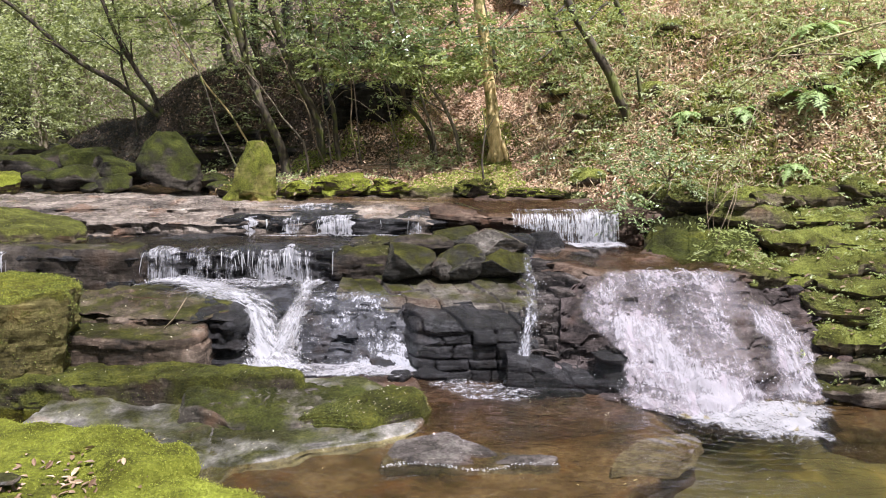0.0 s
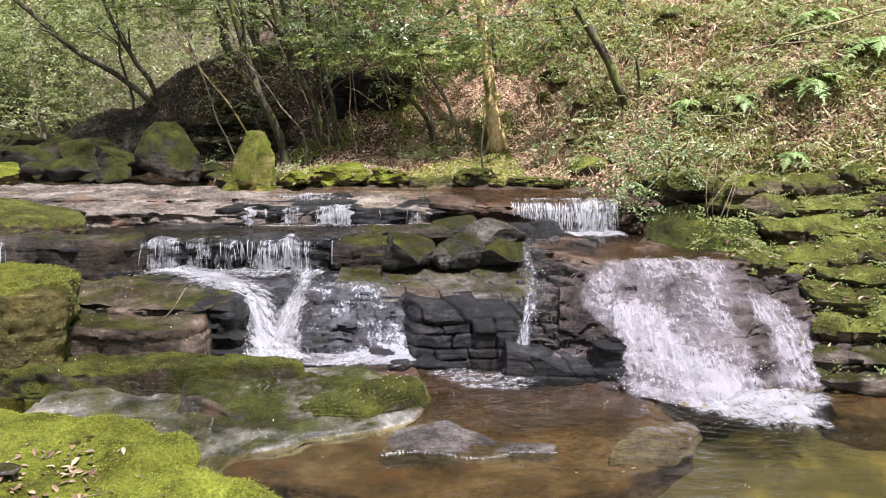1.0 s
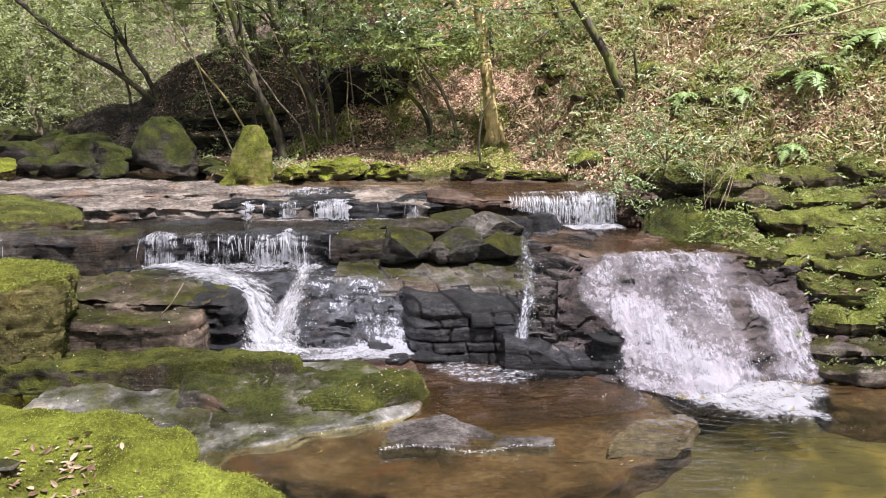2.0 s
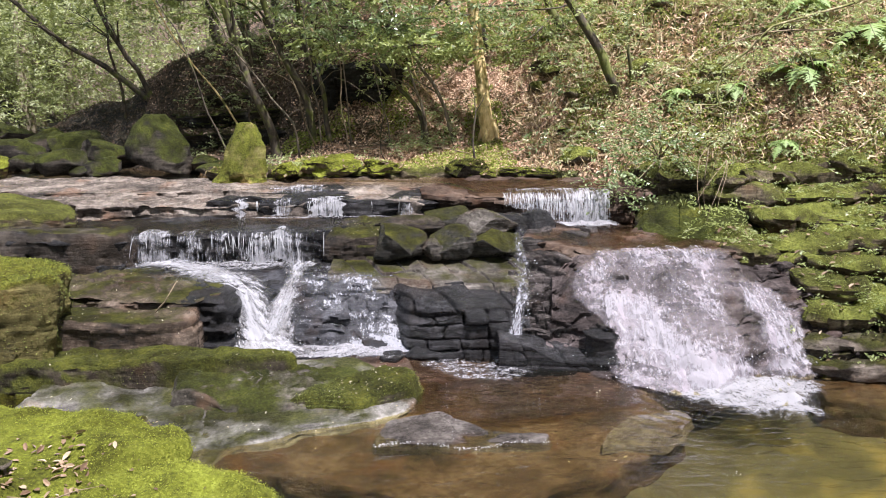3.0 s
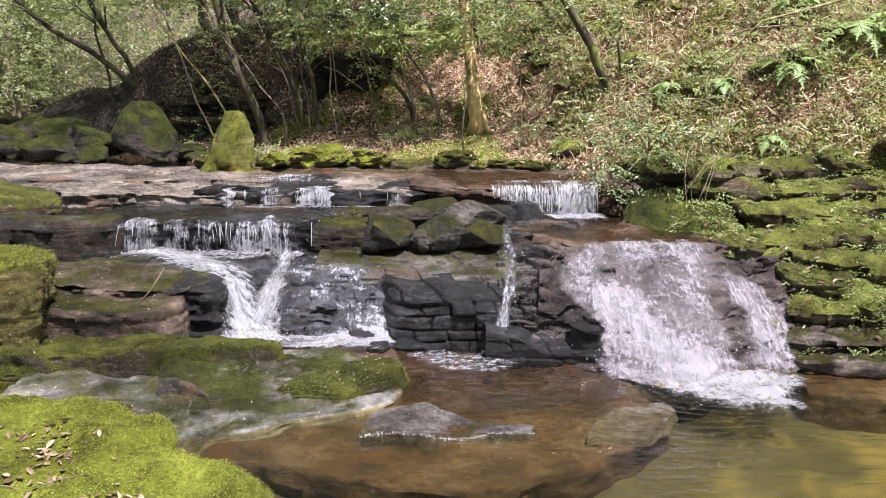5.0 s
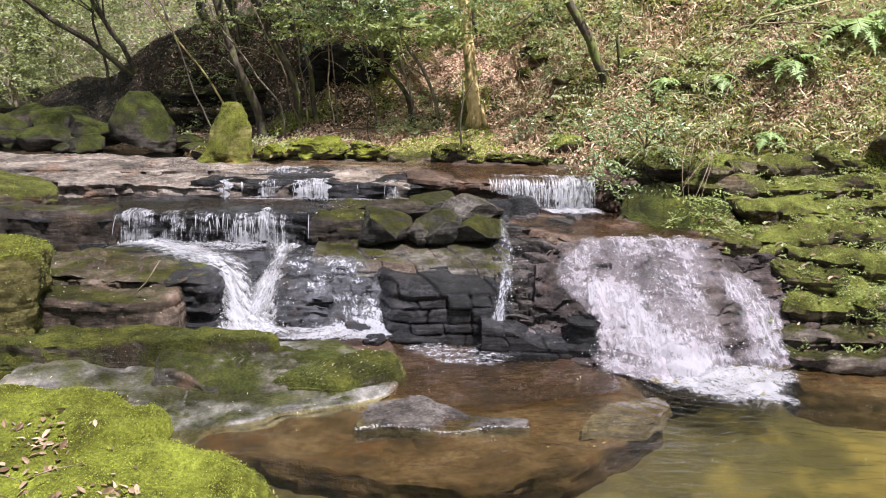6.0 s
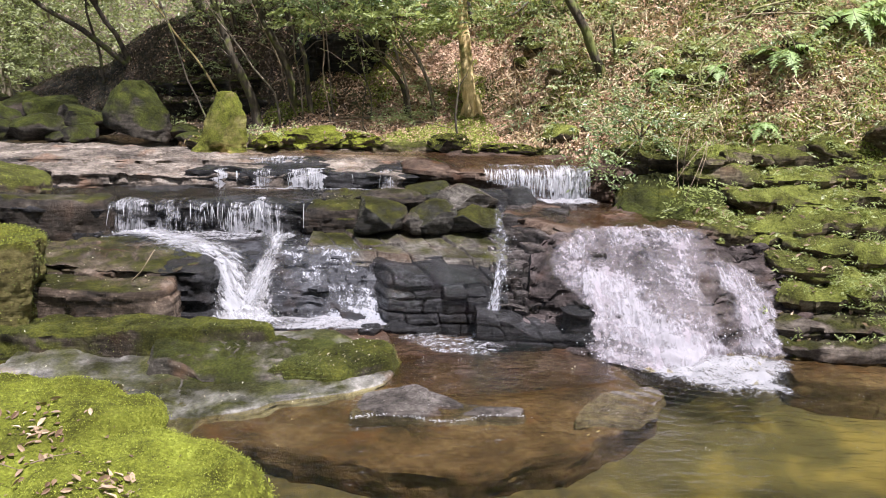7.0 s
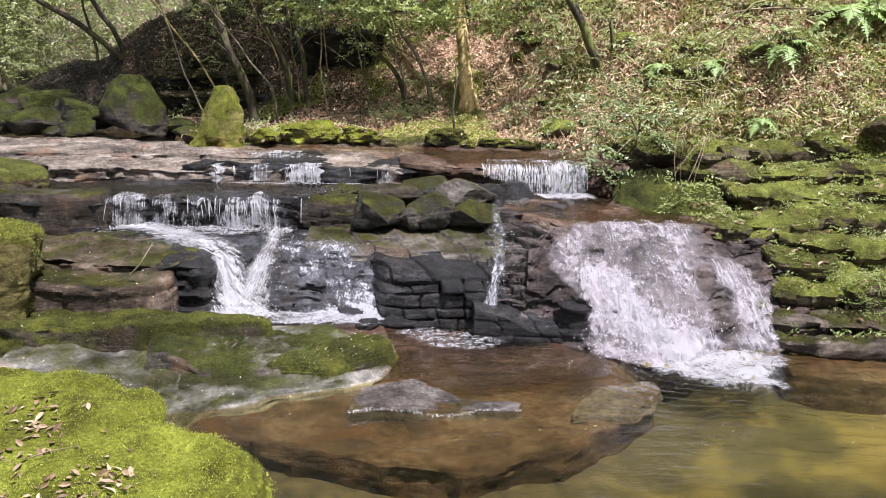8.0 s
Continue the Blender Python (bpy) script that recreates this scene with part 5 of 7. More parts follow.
root = thing("waterfall", (2.0, 5.4, 0.0), "broad white cascade sliding over stepped brown rock", "waterfall", "cascades")
sheet("water_curtain", cascade_face, 1.08, 2.9, 280, 160, FALL_BROAD, root, main_foam, 0.035, 97, (2.0, 5.4, 0))
sheet("water_curtain", cascade_face, 1.10, 2.86, 240, 120, FALL_THREADS, root, lambda u, s: main_foam(u, s) - 0.12, 0.06, 99, (2.0, 5.4, 0))
feet = cascade_face(rng.uniform(1.25, 2.8, 300), rng.uniform(0.7, 1.0, 300))
part("splash", droplets(feet, (0.06, 0.07, 0.025), 450, rng, 0.005), THREAD, root, flat=True)["kind"] = "stuff"
feet = cascade_face(rng.uniform(1.25, 2.75, 400), rng.uniform(0.1, 0.8, 400))
part("spray", droplets(feet + [0, -0.04, 0.03], (0.03, 0.03, 0.02), 110, rng, 0.004), THREAD, root, flat=True)["kind"] = "stuff"


def foam_patch(name, outline, z, label, foam, lift=0.03, seed=0, step=0.035):
    ring = resample(outline, step, 0.04, seed)
    c = ring.mean(0)
    rows = max(6, int(np.linalg.norm(ring - c, axis=1).max() / step))
    k = np.repeat(np.arange(rows), len(ring))
    v = np.concatenate([np.c_[c + (ring - c) * (1 - r / rows * 0.98), np.zeros(len(ring))] for r in range(rows)] + [np.array([[*c, 0]])])
    inside = np.r_[k / rows, 1]
    v[:, 2] = z + lift * smooth(0, 0.4, inside) * (0.6 + 0.5 * fbm(v * 8, 4, seed))
    ob = mesh_object(name, v, ring_faces(rows, len(ring)), FOAM)
    uvl = ob.data.uv_layers.new(name="flow")
    loops = np.empty(len(ob.data.loops), np.int32)
    ob.data.loops.foreach_get("vertex_index", loops)
    uvl.data.foreach_set("uv", v[:, :2][loops].ravel())
    att = ob.data.attributes.new("foam", "FLOAT", "POINT")
    att.data.foreach_set("value", np.clip(foam * smooth(0, 0.45, inside), 0, 1))
    return tagged(ob, label, "foam", "foam patches")


foam_patch("foam", [(1.3, 5.65), (1.42, 5.3), (1.72, 4.96), (2.15, 4.66), (2.75, 4.62), (2.72, 4.95), (2.95, 5.15), (3.05, 5.45), (2.3, 5.7)], 0.005, "churning white foam at the foot of the main cascade", 0.98, 0.05, 101)
foam_patch("foam", [(-1.75, 6.25), (-1.65, 6.0), (-1.0, 5.86), (-0.5, 5.78), (0.0, 5.88), (-0.05, 6.1), (-0.3, 6.25), (-1.2, 6.32)], 0.075, "white foam below the chute", 0.86, 0.03, 102)
foam_patch("foam", [(1.15, 7.9), (1.2, 7.66), (1.5, 7.5), (1.95, 7.48), (2.0, 7.85)], 0.835, "white foam below the upper cascade", 1.0, 0.05, 103)
foam_patch("foam", [(-3.05, 7.2), (-3.0, 7.0), (-2.45, 6.78), (-1.95, 6.62), (-1.35, 6.66), (-1.0, 6.95), (-0.95, 7.15)], 0.622, "white water spreading over the wet shelf", 0.74, 0.015, 104)
foam_patch("foam", [(-0.3, 5.95), (-0.15, 5.6), (0.2, 5.35), (0.7, 5.3), (0.95, 5.5), (0.6, 5.75), (0.1, 6.0)], 0.058, "small foam streaks on the slab", 0.66, 0.02, 105)
foam_patch("foam", [(-2.2, 8.12), (-2.2, 8.05), (-0.1, 8.03), (-0.1, 8.12)], 0.895, "white line of foam below the top ledge", 0.85, 0.015, 106)

# bubbles and flecks drifting on the pool; white beads for glints on riffle and slab
v, f = droplets(np.c_[np.linspace(-0.35, 0.75, 60), 4.44 + 0.05 * np.sin(np.linspace(0, 9, 60)), np.full(60, 0.006)], (0.02, 0.012, 0.001), 260, rng, 0.0042)
tagged(mesh_object("riffle", v, f, THREAD, flat=True), "white beads painting the glints of a riffle by the thin plate", "foam", kind="stuff")
v, f = droplets(np.c_[rng.uniform(1.6, 3.4, 90), rng.uniform(4.0, 5.3, 90), np.full(90, 0.003)], (0.03, 0.03, 0.0), 150, rng, 0.0032)
tagged(mesh_object("bubbles_and_glints", v, f, THREAD, flat=True), "white bubbles drifting on the pool", "foam", kind="stuff")
# white beads painted in as sun sparkles on the wet slab
v, f = droplets(np.c_[rng.uniform(-0.4, 1.5, 60), rng.uniform(4.4, 5.6, 60), np.full(60, 0.02)], (0.05, 0.03, 0.004), 90, rng, 0.0028)
tagged(mesh_object("bubbles_and_glints", v, f, THREAD, flat=True), "white beads painting sun sparkles on the wet slab", "foam", kind="stuff")


# ---- foreground rock ----
slab("moss_rock", [(-3.6, 3.88), (-2.3, 3.98), (-1.62, 3.84), (-1.27, 3.70), (-1.2, 3.52), (-1.3, 3.3), (-1.1, 2.4), (-3.6, 2.2)],
     -0.4, 0.51, ROCK_MOSS, "low flat rock under thick bright moss with dry leaves", seed=110, step=0.03, bevel=0.10, top=0.05, flake=0.006, beds=0.03, lean=-0.03, tilt=(-0.02, 0.01))
slab("moss_rock", [(-1.6, 3.5), (-1.14, 3.47), (-0.86, 3.36), (-0.60, 3.16), (-0.52, 2.85), (-0.7, 2.3), (-1.7, 2.3)],
     -0.4, 0.475, ROCK_MOSS, "rounded rock thickly covered in bright moss", seed=111, step=0.03, bevel=0.17, top=0.045, flake=0.005, beds=0.02, lean=-0.05)

# ---- mossy terraces on the right bank ----
LEDGES = (
    # x0, x1, front y, back y, top, worn edge
    (2.90, 4.3, 5.46, 6.1, 0.10, 0.05), (2.93, 4.1, 5.64, 6.3, 0.24, 0.05), (3.0, 3.85, 5.84, 6.5, 0.41, 0.06), (3.5, 4.5, 5.92, 6.7, 0.47, 0.09), (2.98, 3.55, 6.14, 6.8, 0.64, 0.08),
    (3.60, 4.4, 6.28, 7.0, 0.69, 0.10), (2.78, 3.85, 6.38, 7.1, 0.745, 0.05), (2.55, 3.02, 6.48, 7.2, 0.83, 0.06), (2.95, 4.5, 6.60, 7.4, 0.87, 0.07), (3.72, 4.2, 6.70, 7.3, 0.95, 0.13),
    (3.05, 4.15, 6.98, 7.8, 1.06, 0.07), (3.95, 4.9, 7.05, 7.9, 1.10, 0.09), (3.35, 4.4, 7.36, 8.1, 1.21, 0.06), (2.75, 3.6, 7.45, 8.2, 1.22, 0.09), (4.2, 5.3, 7.45, 8.3, 1.26, 0.10),
    (3.0, 4.3, 7.78, 8.5, 1.36, 0.09), (4.0, 5.3, 7.86, 8.6, 1.44, 0.10), (4.15, 4.85, 8.25, 9.0, 1.65, 0.10), (4.75, 5.4, 8.1, 8.8, 1.64, 0.15), (2.3, 3.2, 8.0, 8.9, 1.34, 0.08))
for k, (x0, x1, y0, y1, top, worn) in enumerate(LEDGES):
    r = np.random.default_rng(200 + k)
    j = lambda: float(r.uniform(-0.06, 0.06))
    wet_foot = top < 0.3
    # ledges reaching past x 3.8 take the copy painted as sunlit
    slab("moss_ledge", [(x0 + j(), y0 + 0.10 + j()), (x0 + 0.25 * (x1 - x0), y0 + j()), (x0 + 0.5 * (x1 - x0), y0 + 0.04 + j()), (x0 + 0.75 * (x1 - x0), y0 + j()), (x1, y0 + 0.08 + j()), (x1 + 0.1, y1), (x0 + j(), y1)],
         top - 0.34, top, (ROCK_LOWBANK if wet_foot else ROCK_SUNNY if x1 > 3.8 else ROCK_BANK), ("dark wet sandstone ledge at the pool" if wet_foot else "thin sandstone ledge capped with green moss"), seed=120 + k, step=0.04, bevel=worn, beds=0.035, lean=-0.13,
         bed=0.11, wobble=0.10, top=0.06, flake=0.012, rough=0.04, group="terraced ledges", tilt=(float(r.uniform(-0.07, 0.05)), float(r.uniform(0.0, 0.10))))
slab("rock_block", [(2.2, 8.0), (2.0, 7.7), (2.6, 7.5), (3.0, 7.7), (2.9, 8.4)], 0.6, 1.04, ROCK_STEP, "smooth dark rock beside the upper cascade", seed=141, bevel=0.12, rough=0.03, tilt=(0.1, 0.12), beds=0.02)
slab("mossy_slope_rock", [(2.0, 7.35), (2.2, 7.0), (2.55, 6.86), (2.85, 6.95), (3.1, 7.3), (3.0, 8.0), (2.2, 8.1)], 0.5, 1.0, ROCK_BOULDER, "sloping rock under smooth dark green moss", seed=142, bevel=0.16, rough=0.04, tilt=(0.1, 0.36), beds=0.03, top=0.05, flake=0.02)
# dark block stands in for the shaded hollow under the ferns
slab("bank_hollow_shade", [(4.6, 8.75), (4.8, 8.58), (5.2, 8.5), (5.8, 8.5), (6.0, 9.2), (4.7, 9.4)], 1.45, 2.08, ROCK_CAVE, "dark block added for the shaded hollow below the ferns", seed=147, lean=-0.32, beds=0.05, bed=0.15, bevel=0.09)
for place, size, sd in (((3.25, 7.7, 1.24), (0.36, 0.3, 0.17), 143), ((3.5, 7.68, 1.25), (0.26, 0.24, 0.14), 144), ((2.98, 7.62, 1.2), (0.3, 0.26, 0.15), 145), ((4.92, 7.9, 1.38), (0.5, 0.4, 0.34), 146)):
    boulder("bank_boulder", place, size, ROCK_BANK, "rounded brown stone with moss, lying on a ledge", sd, 4, 10, group="stones on the ledges", rough=0.12, square=0.7)

# ---- boulders up the creek ----
standing_stone("tall_rock", (-2.42, 9.45, 1.10), 0.77, 0.55, ((0, -0.25, 0.33), (0.15, -0.25, 0.36), (0.35, -0.20, 0.37), (0.56, -0.12, 0.36), (0.8, -0.03, 0.32), (1.0, 0.06, 0.22)), ROCK_TALL, "upright pointed boulder coated in yellow-green moss", 12, 0.10, 14)
boulder("bank_stone", (-2.62, 9.5, 1.13), (0.34, 0.34, 0.2), ROCK_STEP, "dark stone leaning on the upright boulder", 13, group="stones along the far bank")
standing_stone("boulder", (-3.90, 11.1, 1.05), 0.95, 1.0, ((0, -0.49, 0.47), (0.5, -0.49, 0.43), (0.8, -0.34, 0.25), (1.0, -0.16, 0.08)), ROCK_BOULDER, "large dark boulder with dull green moss", 3, 0.04, 12)
for place, size, sd in (((-4.72, 11.25, 1.12), (0.80, 0.6, 0.50), 161), ((-5.25, 10.95, 1.1), (0.74, 0.6, 0.40), 162), ((-4.66, 10.85, 1.08), (0.5, 0.4, 0.30), 163), ((-4.95, 10.85, 1.08), (0.3, 0.3, 0.2), 160),
                        ((-6.4, 11.8, 1.1), (0.9, 0.8, 0.5), 164), ((-6.2, 12.6, 1.15), (0.8, 0.7, 0.6), 165), ((-3.3, 11.2, 1.1), (0.6, 0.5, 0.26), 167), ((-3.05, 11.0, 1.1), (0.36, 0.3, 0.2), 159),
                        ((-3.0, 10.5, 1.12), (0.5, 0.4, 0.18), 168), ((-7.4, 13.2, 1.2), (1.2, 0.9, 0.6), 169), ((-5.6, 12.4, 1.2), (0.9, 0.8, 0.5), 170), ((-6.0, 11.5, 1.1), (0.5, 0.5, 0.3), 158)):
    boulder("boulder", place, size, ROCK_BOULDER, "mossy dark boulder lying in the creek", sd, 4, 14, group="creek boulders", rough=0.10, square=0.6)
slab("moss_boulder", [(-5.6, 8.3), (-5.5, 7.35), (-4.5, 7.3), (-3.95, 7.38), (-3.72, 7.55), (-3.75, 8.0), (-4.3, 8.4)], 0.75, 1.18, ROCK_BANK, "low block with yellow moss and bare stone", seed=171, bevel=0.10, beds=0.03, bed=0.2, tilt=(-0.13, 0))
for place, size, sd in (((-5.9, 10.1, 1.1), (0.7, 0.6, 0.35), 172),):
    boulder("moss_boulder", place, size, ROCK_MOSS, "low boulder with yellow moss and bare stone", sd, 5, rough=0.08)
for place, size, sd, mat in (((-1.85, 9.62, 1.14), (0.4, 0.4, 0.24), 173, ROCK_MOSS), ((-1.3, 9.75, 1.13), (0.80, 0.5, 0.32), 174, ROCK_MOSS), ((-0.65, 9.75, 1.15), (0.55, 0.4, 0.24), 175, ROCK_MOSS),
                             ((0.45, 9.5, 1.13), (0.62, 0.45, 0.28), 176, ROCK_STEP), ((0.68, 9.3, 1.14), (0.24, 0.24, 0.14), 177, ROCK_STEP), ((0.98, 9.45, 1.14), (0.4, 0.3, 0.16), 178, ROCK_STEP), ((1.32, 9.4, 1.14), (0.5, 0.3, 0.15), 179, ROCK_STEP)):
    boulder("bank_stone", place, size, mat, "rounded mossy stone at the water's edge", sd, 5, 16, group="stones along the far bank", rough=0.22, square=0.6)
# dark boulder stone on these ledges paints in the overhang's shade
for k, (x0, x1, y0, z0, z1) in enumerate(((-4.1, -2.3, 11.72, 0.9, 1.46), (-3.9, -2.1, 11.86, 1.30, 1.74), (-4.3, -2.2, 12.12, 1.6, 2.02), (-3.8, -1.9, 12.42, 1.9, 2.30))):
    w = x1 - x0
    slab("overhang_ledge", [(x0, y0 + 0.35), (x0 + 0.2 * w, y0 + 0.05), (x0 + 0.5 * w, y0), (x0 + 0.8 * w, y0 + 0.08), (x1, y0 + 0.2), (x1 - 0.1, y0 + 1.0), (x0 + 0.3, y0 + 1.2)],
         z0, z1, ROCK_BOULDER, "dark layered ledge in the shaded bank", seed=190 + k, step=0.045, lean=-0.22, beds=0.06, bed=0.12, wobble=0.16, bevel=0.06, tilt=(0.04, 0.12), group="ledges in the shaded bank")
slab("overhang_rock", [(-1.9, 11.9), (-1.6, 11.62), (-1.15, 11.5), (-0.75, 11.58), (-0.55, 11.8), (-0.6, 12.5), (-1.8, 12.6)], 1.6, 2.66, ROCK_CAVE, "squared rock face, coloured near black for the cave's shade", seed=195, step=0.05, lean=-0.16, beds=0.08, bed=0.22, wobble=0.12, bevel=0.09)
slab("bank_ledge", [(-2.1, 9.75), (-1.6, 9.62), (-0.9, 9.68), (-0.2, 9.6), (0.3, 9.66), (0.3, 10.2), (-2.1, 10.4)], 0.9, 1.24, ROCK_BANK, "low mossy ledge along the far bank", seed=189, beds=0.06, wobble=0.12, bevel=0.08, top=0.05)

# ---- trees ----
def tree(name, label, points, r0, r1, bark, crown=(), leafmat=None, leaf=0.07, limbs=(), seed=0, group="", per=14, sides=9, rough=0.04, length=0.35):
    rg = np.random.default_rng(seed)
    base = points[0]
    root = thing(name, base, label, "tree", group)
    part("trunk", tube(points, np.linspace(r0, r1, len(points)), sides, rough, seed), bark, root)
    for lp, a, b in limbs:
        part("limb", tube(lp, np.linspace(a, b, len(lp)), 6, rough, seed + 1), bark, root)
    if crown:
        ob = part("crown", sprays(crown, leaf, rg, per, length=length), leafmat, root, flat=True)
        ob["kind"] = "stuff"
    return root


def on_ground(x, y, sink=0.08):
    return (x, y, float(ground_z(np.array([x]), np.array([y]))[0]) - sink)


# pale trunk on the bank
b = on_ground(0.78, 10.75)
tree("tree", "slim tree with pale orange-brown mossy bark", [b, (0.77, 10.75, 1.62), (0.71, 10.75, 2.0), (0.67, 10.77, 2.3), (0.565, 10.8, 3.03), (0.45, 10.9, 4.2), (0.35, 11.0, 6.5), (0.3, 11.2, 9)], 0.112, 0.05, BARK_PALE,
     [((0.2, 11.0, 7.6), (1.8, 1.6, 1.0), 60)], LEAF_LIGHT, 0.07, [([(0.5, 10.87, 3.75), (0.1, 10.7, 3.85), (-0.4, 10.5, 3.9)], 0.04, 0.015)], 301, sides=14)
for a in range(5):
    q = 1.26 * a + 0.4
    root_line = [(0.77 + 0.05 * math.cos(q), 10.75 + 0.05 * math.sin(q), b[2] + 0.34), (0.78 + 0.12 * math.cos(q), 10.75 + 0.12 * math.sin(q), b[2] + 0.14), (0.78 + 0.17 * math.cos(q), 10.75 + 0.15 * math.sin(q), b[2] + 0.04)]
    part("root_flare", tube(root_line, [0.04, 0.035, 0.015], 7, 0.02, a), BARK_PALE, bpy.data.objects["tree"])
# dark leaning tree; its dense crown above the view is added to shade the bank
b = on_ground(2.42, 9.75)
tree("tree", "dark mossy tree leaning out of the slope", [b, (2.33, 9.75, 2.09), (2.14, 9.75, 2.56), (1.92, 9.78, 2.96), (1.55, 9.85, 3.6), (0.8, 10.0, 5.2), (0.0, 10.2, 7.0)], 0.068, 0.04, BARK_MOSS,
     [((-0.2, 10.2, 6.6), (2.0, 1.5, 0.9), 300), ((1.95, 9.5, 3.55), (0.55, 0.4, 0.35), 40)], LEAF_LIGHT, 0.07, [([(2.5, 9.75, b[2] + 0.1), (2.47, 9.7, 2.5), (2.38, 9.65, 2.75)], 0.035, 0.02)], 302)
# slope and shaded-bank trunks: base x, y, lean per metre of height in x, height, radius
STEMS = ((-3.2, 13.6, 0.1, 7, 0.09), (1.95, 11.6, -0.45, 6, 0.08), (1.3, 13.2, 0.0, 8, 0.21), (-0.7, 13.5, -0.2, 8, 0.1), (0.3, 13.0, -0.25, 7, 0.06), (-2.6, 14.0, -0.15, 8, 0.13), (-3.9, 14.8, -0.2, 8, 0.12),
         (3.2, 12.0, 0.1, 7, 0.15), (4.0, 12.5, -0.1, 8, 0.12), (-2.9, 12.9, -0.2, 5, 0.04), (-1.2, 12.6, -0.25, 6, 0.05),
         (2.6, 11.0, -0.35, 5, 0.05), (0.9, 12.2, -0.2, 6, 0.05))
for k, (x, y, lean, h, r) in enumerate(STEMS):
    r = r * 0.8
    rg = np.random.default_rng(400 + k)
    b = on_ground(x, y)
    pts = [b]
    for s in (0.2, 0.4, 0.6, 0.8, 1.0):
        pts.append((x + lean * h * s * (1.15 - 0.3 * s) + rg.normal() * 0.07, y + rg.normal() * 0.1 - 0.15 * h * s * 0.4, b[2] + h * s))
    lm = []
    for s in rg.uniform(0.25, 0.8, 3):
        q = np.array(pts[int(s * 5)])
        e = q + [rg.uniform(-1.2, 0.9), rg.uniform(-0.9, 0.4), rg.uniform(0.3, 0.9)]
        lm.append(([tuple(q), tuple((q + e) / 2 + [0, 0, 0.08]), tuple(e)], r * 0.35, 0.008))
    # dense unseen crowns on the left stems, added to cast bank shade
    crown = [((pts[5][0], pts[5][1], pts[5][2] + 0.3), (1.3, 1.3, 0.8), 170 if -3.5 < x < 0.1 else 14)] + [(l[0][2], (0.6, 0.55, 0.22), 16) for l in lm]
    tree("tree", "thin dark forest tree on the shaded bank", pts, r, r * 0.4, (BARK_DARK, BARK_MOSS, BARK_DARK)[k % 3], crown, (LEAF_EVERGREEN, LEAF_LIGHT)[k % 3 == 0], 0.075, lm, 430 + k, "trees on the bank", 12, 7, 0.07)
# slanting stems on the shaded bank: depth, radius, bark, then x and height along the stem
SLANTING = (
    (11.2, 0.075, BARK_MOSS, ((-2.28, 1.40), (-2.34, 1.62), (-2.47, 2.04), (-2.64, 2.55), (-2.77, 2.98), (-3.1, 4.5), (-3.3, 6.5))),
    (11.2, 0.062, BARK_MOSS, ((-1.76, 1.70), (-1.83, 1.94), (-2.0, 2.53), (-2.17, 3.0), (-2.6, 4.6), (-2.8, 6.3))),
    (11.2, 0.040, BARK_DARK, ((-1.46, 1.80), (-1.52, 2.01), (-1.73, 2.72), (-1.85, 3.2), (-2.2, 5.0))),
    (13.0, 0.055, BARK_DARK, ((-4.45, 1.95), (-4.80, 2.19), (-5.34, 2.70), (-5.96, 3.07), (-6.9, 3.9), (-7.8, 4.6))),
    (13.0, 0.050, BARK_DARK, ((-4.55, 1.95), (-4.62, 2.08), (-4.85, 2.59), (-5.11, 3.09), (-5.6, 4.4), (-5.9, 5.8))),
    (13.0, 0.030, BARK_DARK, ((-5.15, 1.85), (-5.17, 2.08), (-5.23, 3.08), (-5.3, 4.6))),
    (10.75, 0.030, BARK_GREY, ((0.30, 1.50), (0.25, 1.70), (0.12, 2.16), (-0.235, 2.70), (-0.41, 2.99), (-1.0, 4.4))),
    (10.75, 0.024, BARK_GREY, ((-0.12, 1.50), (-0.14, 1.63), (-0.21, 2.19), (-0.39, 2.68), (-0.7, 3.6))),
    (10.9, 0.038, BARK_MOSS, ((-0.12, 1.55), (-0.2, 1.85), (-0.36, 2.15), (-0.53, 2.37), (-0.55, 2.83), (-0.7, 3.8))),
    (10.9, 0.016, BARK_GREY, ((-1.90, 1.45), (-1.99, 1.79), (-2.22, 2.12), (-2.46, 2.51), (-2.77, 2.96), (-3.2, 3.8))),
    (10.9, 0.013, BARK_GREY, ((-1.63, 1.45), (-1.64, 1.65), (-1.66, 2.2), (-1.71, 2.98), (-1.75, 3.6))),
    (10.9, 0.012, BARK_GREY, ((-0.66, 1.45), (-0.68, 1.81), (-0.81, 2.47), (-0.9, 3.1))),
    (10.9, 0.012, BARK_GREY, ((-1.15, 1.50), (-1.17, 2.02), (-1.23, 2.56), (-1.3, 3.2))))
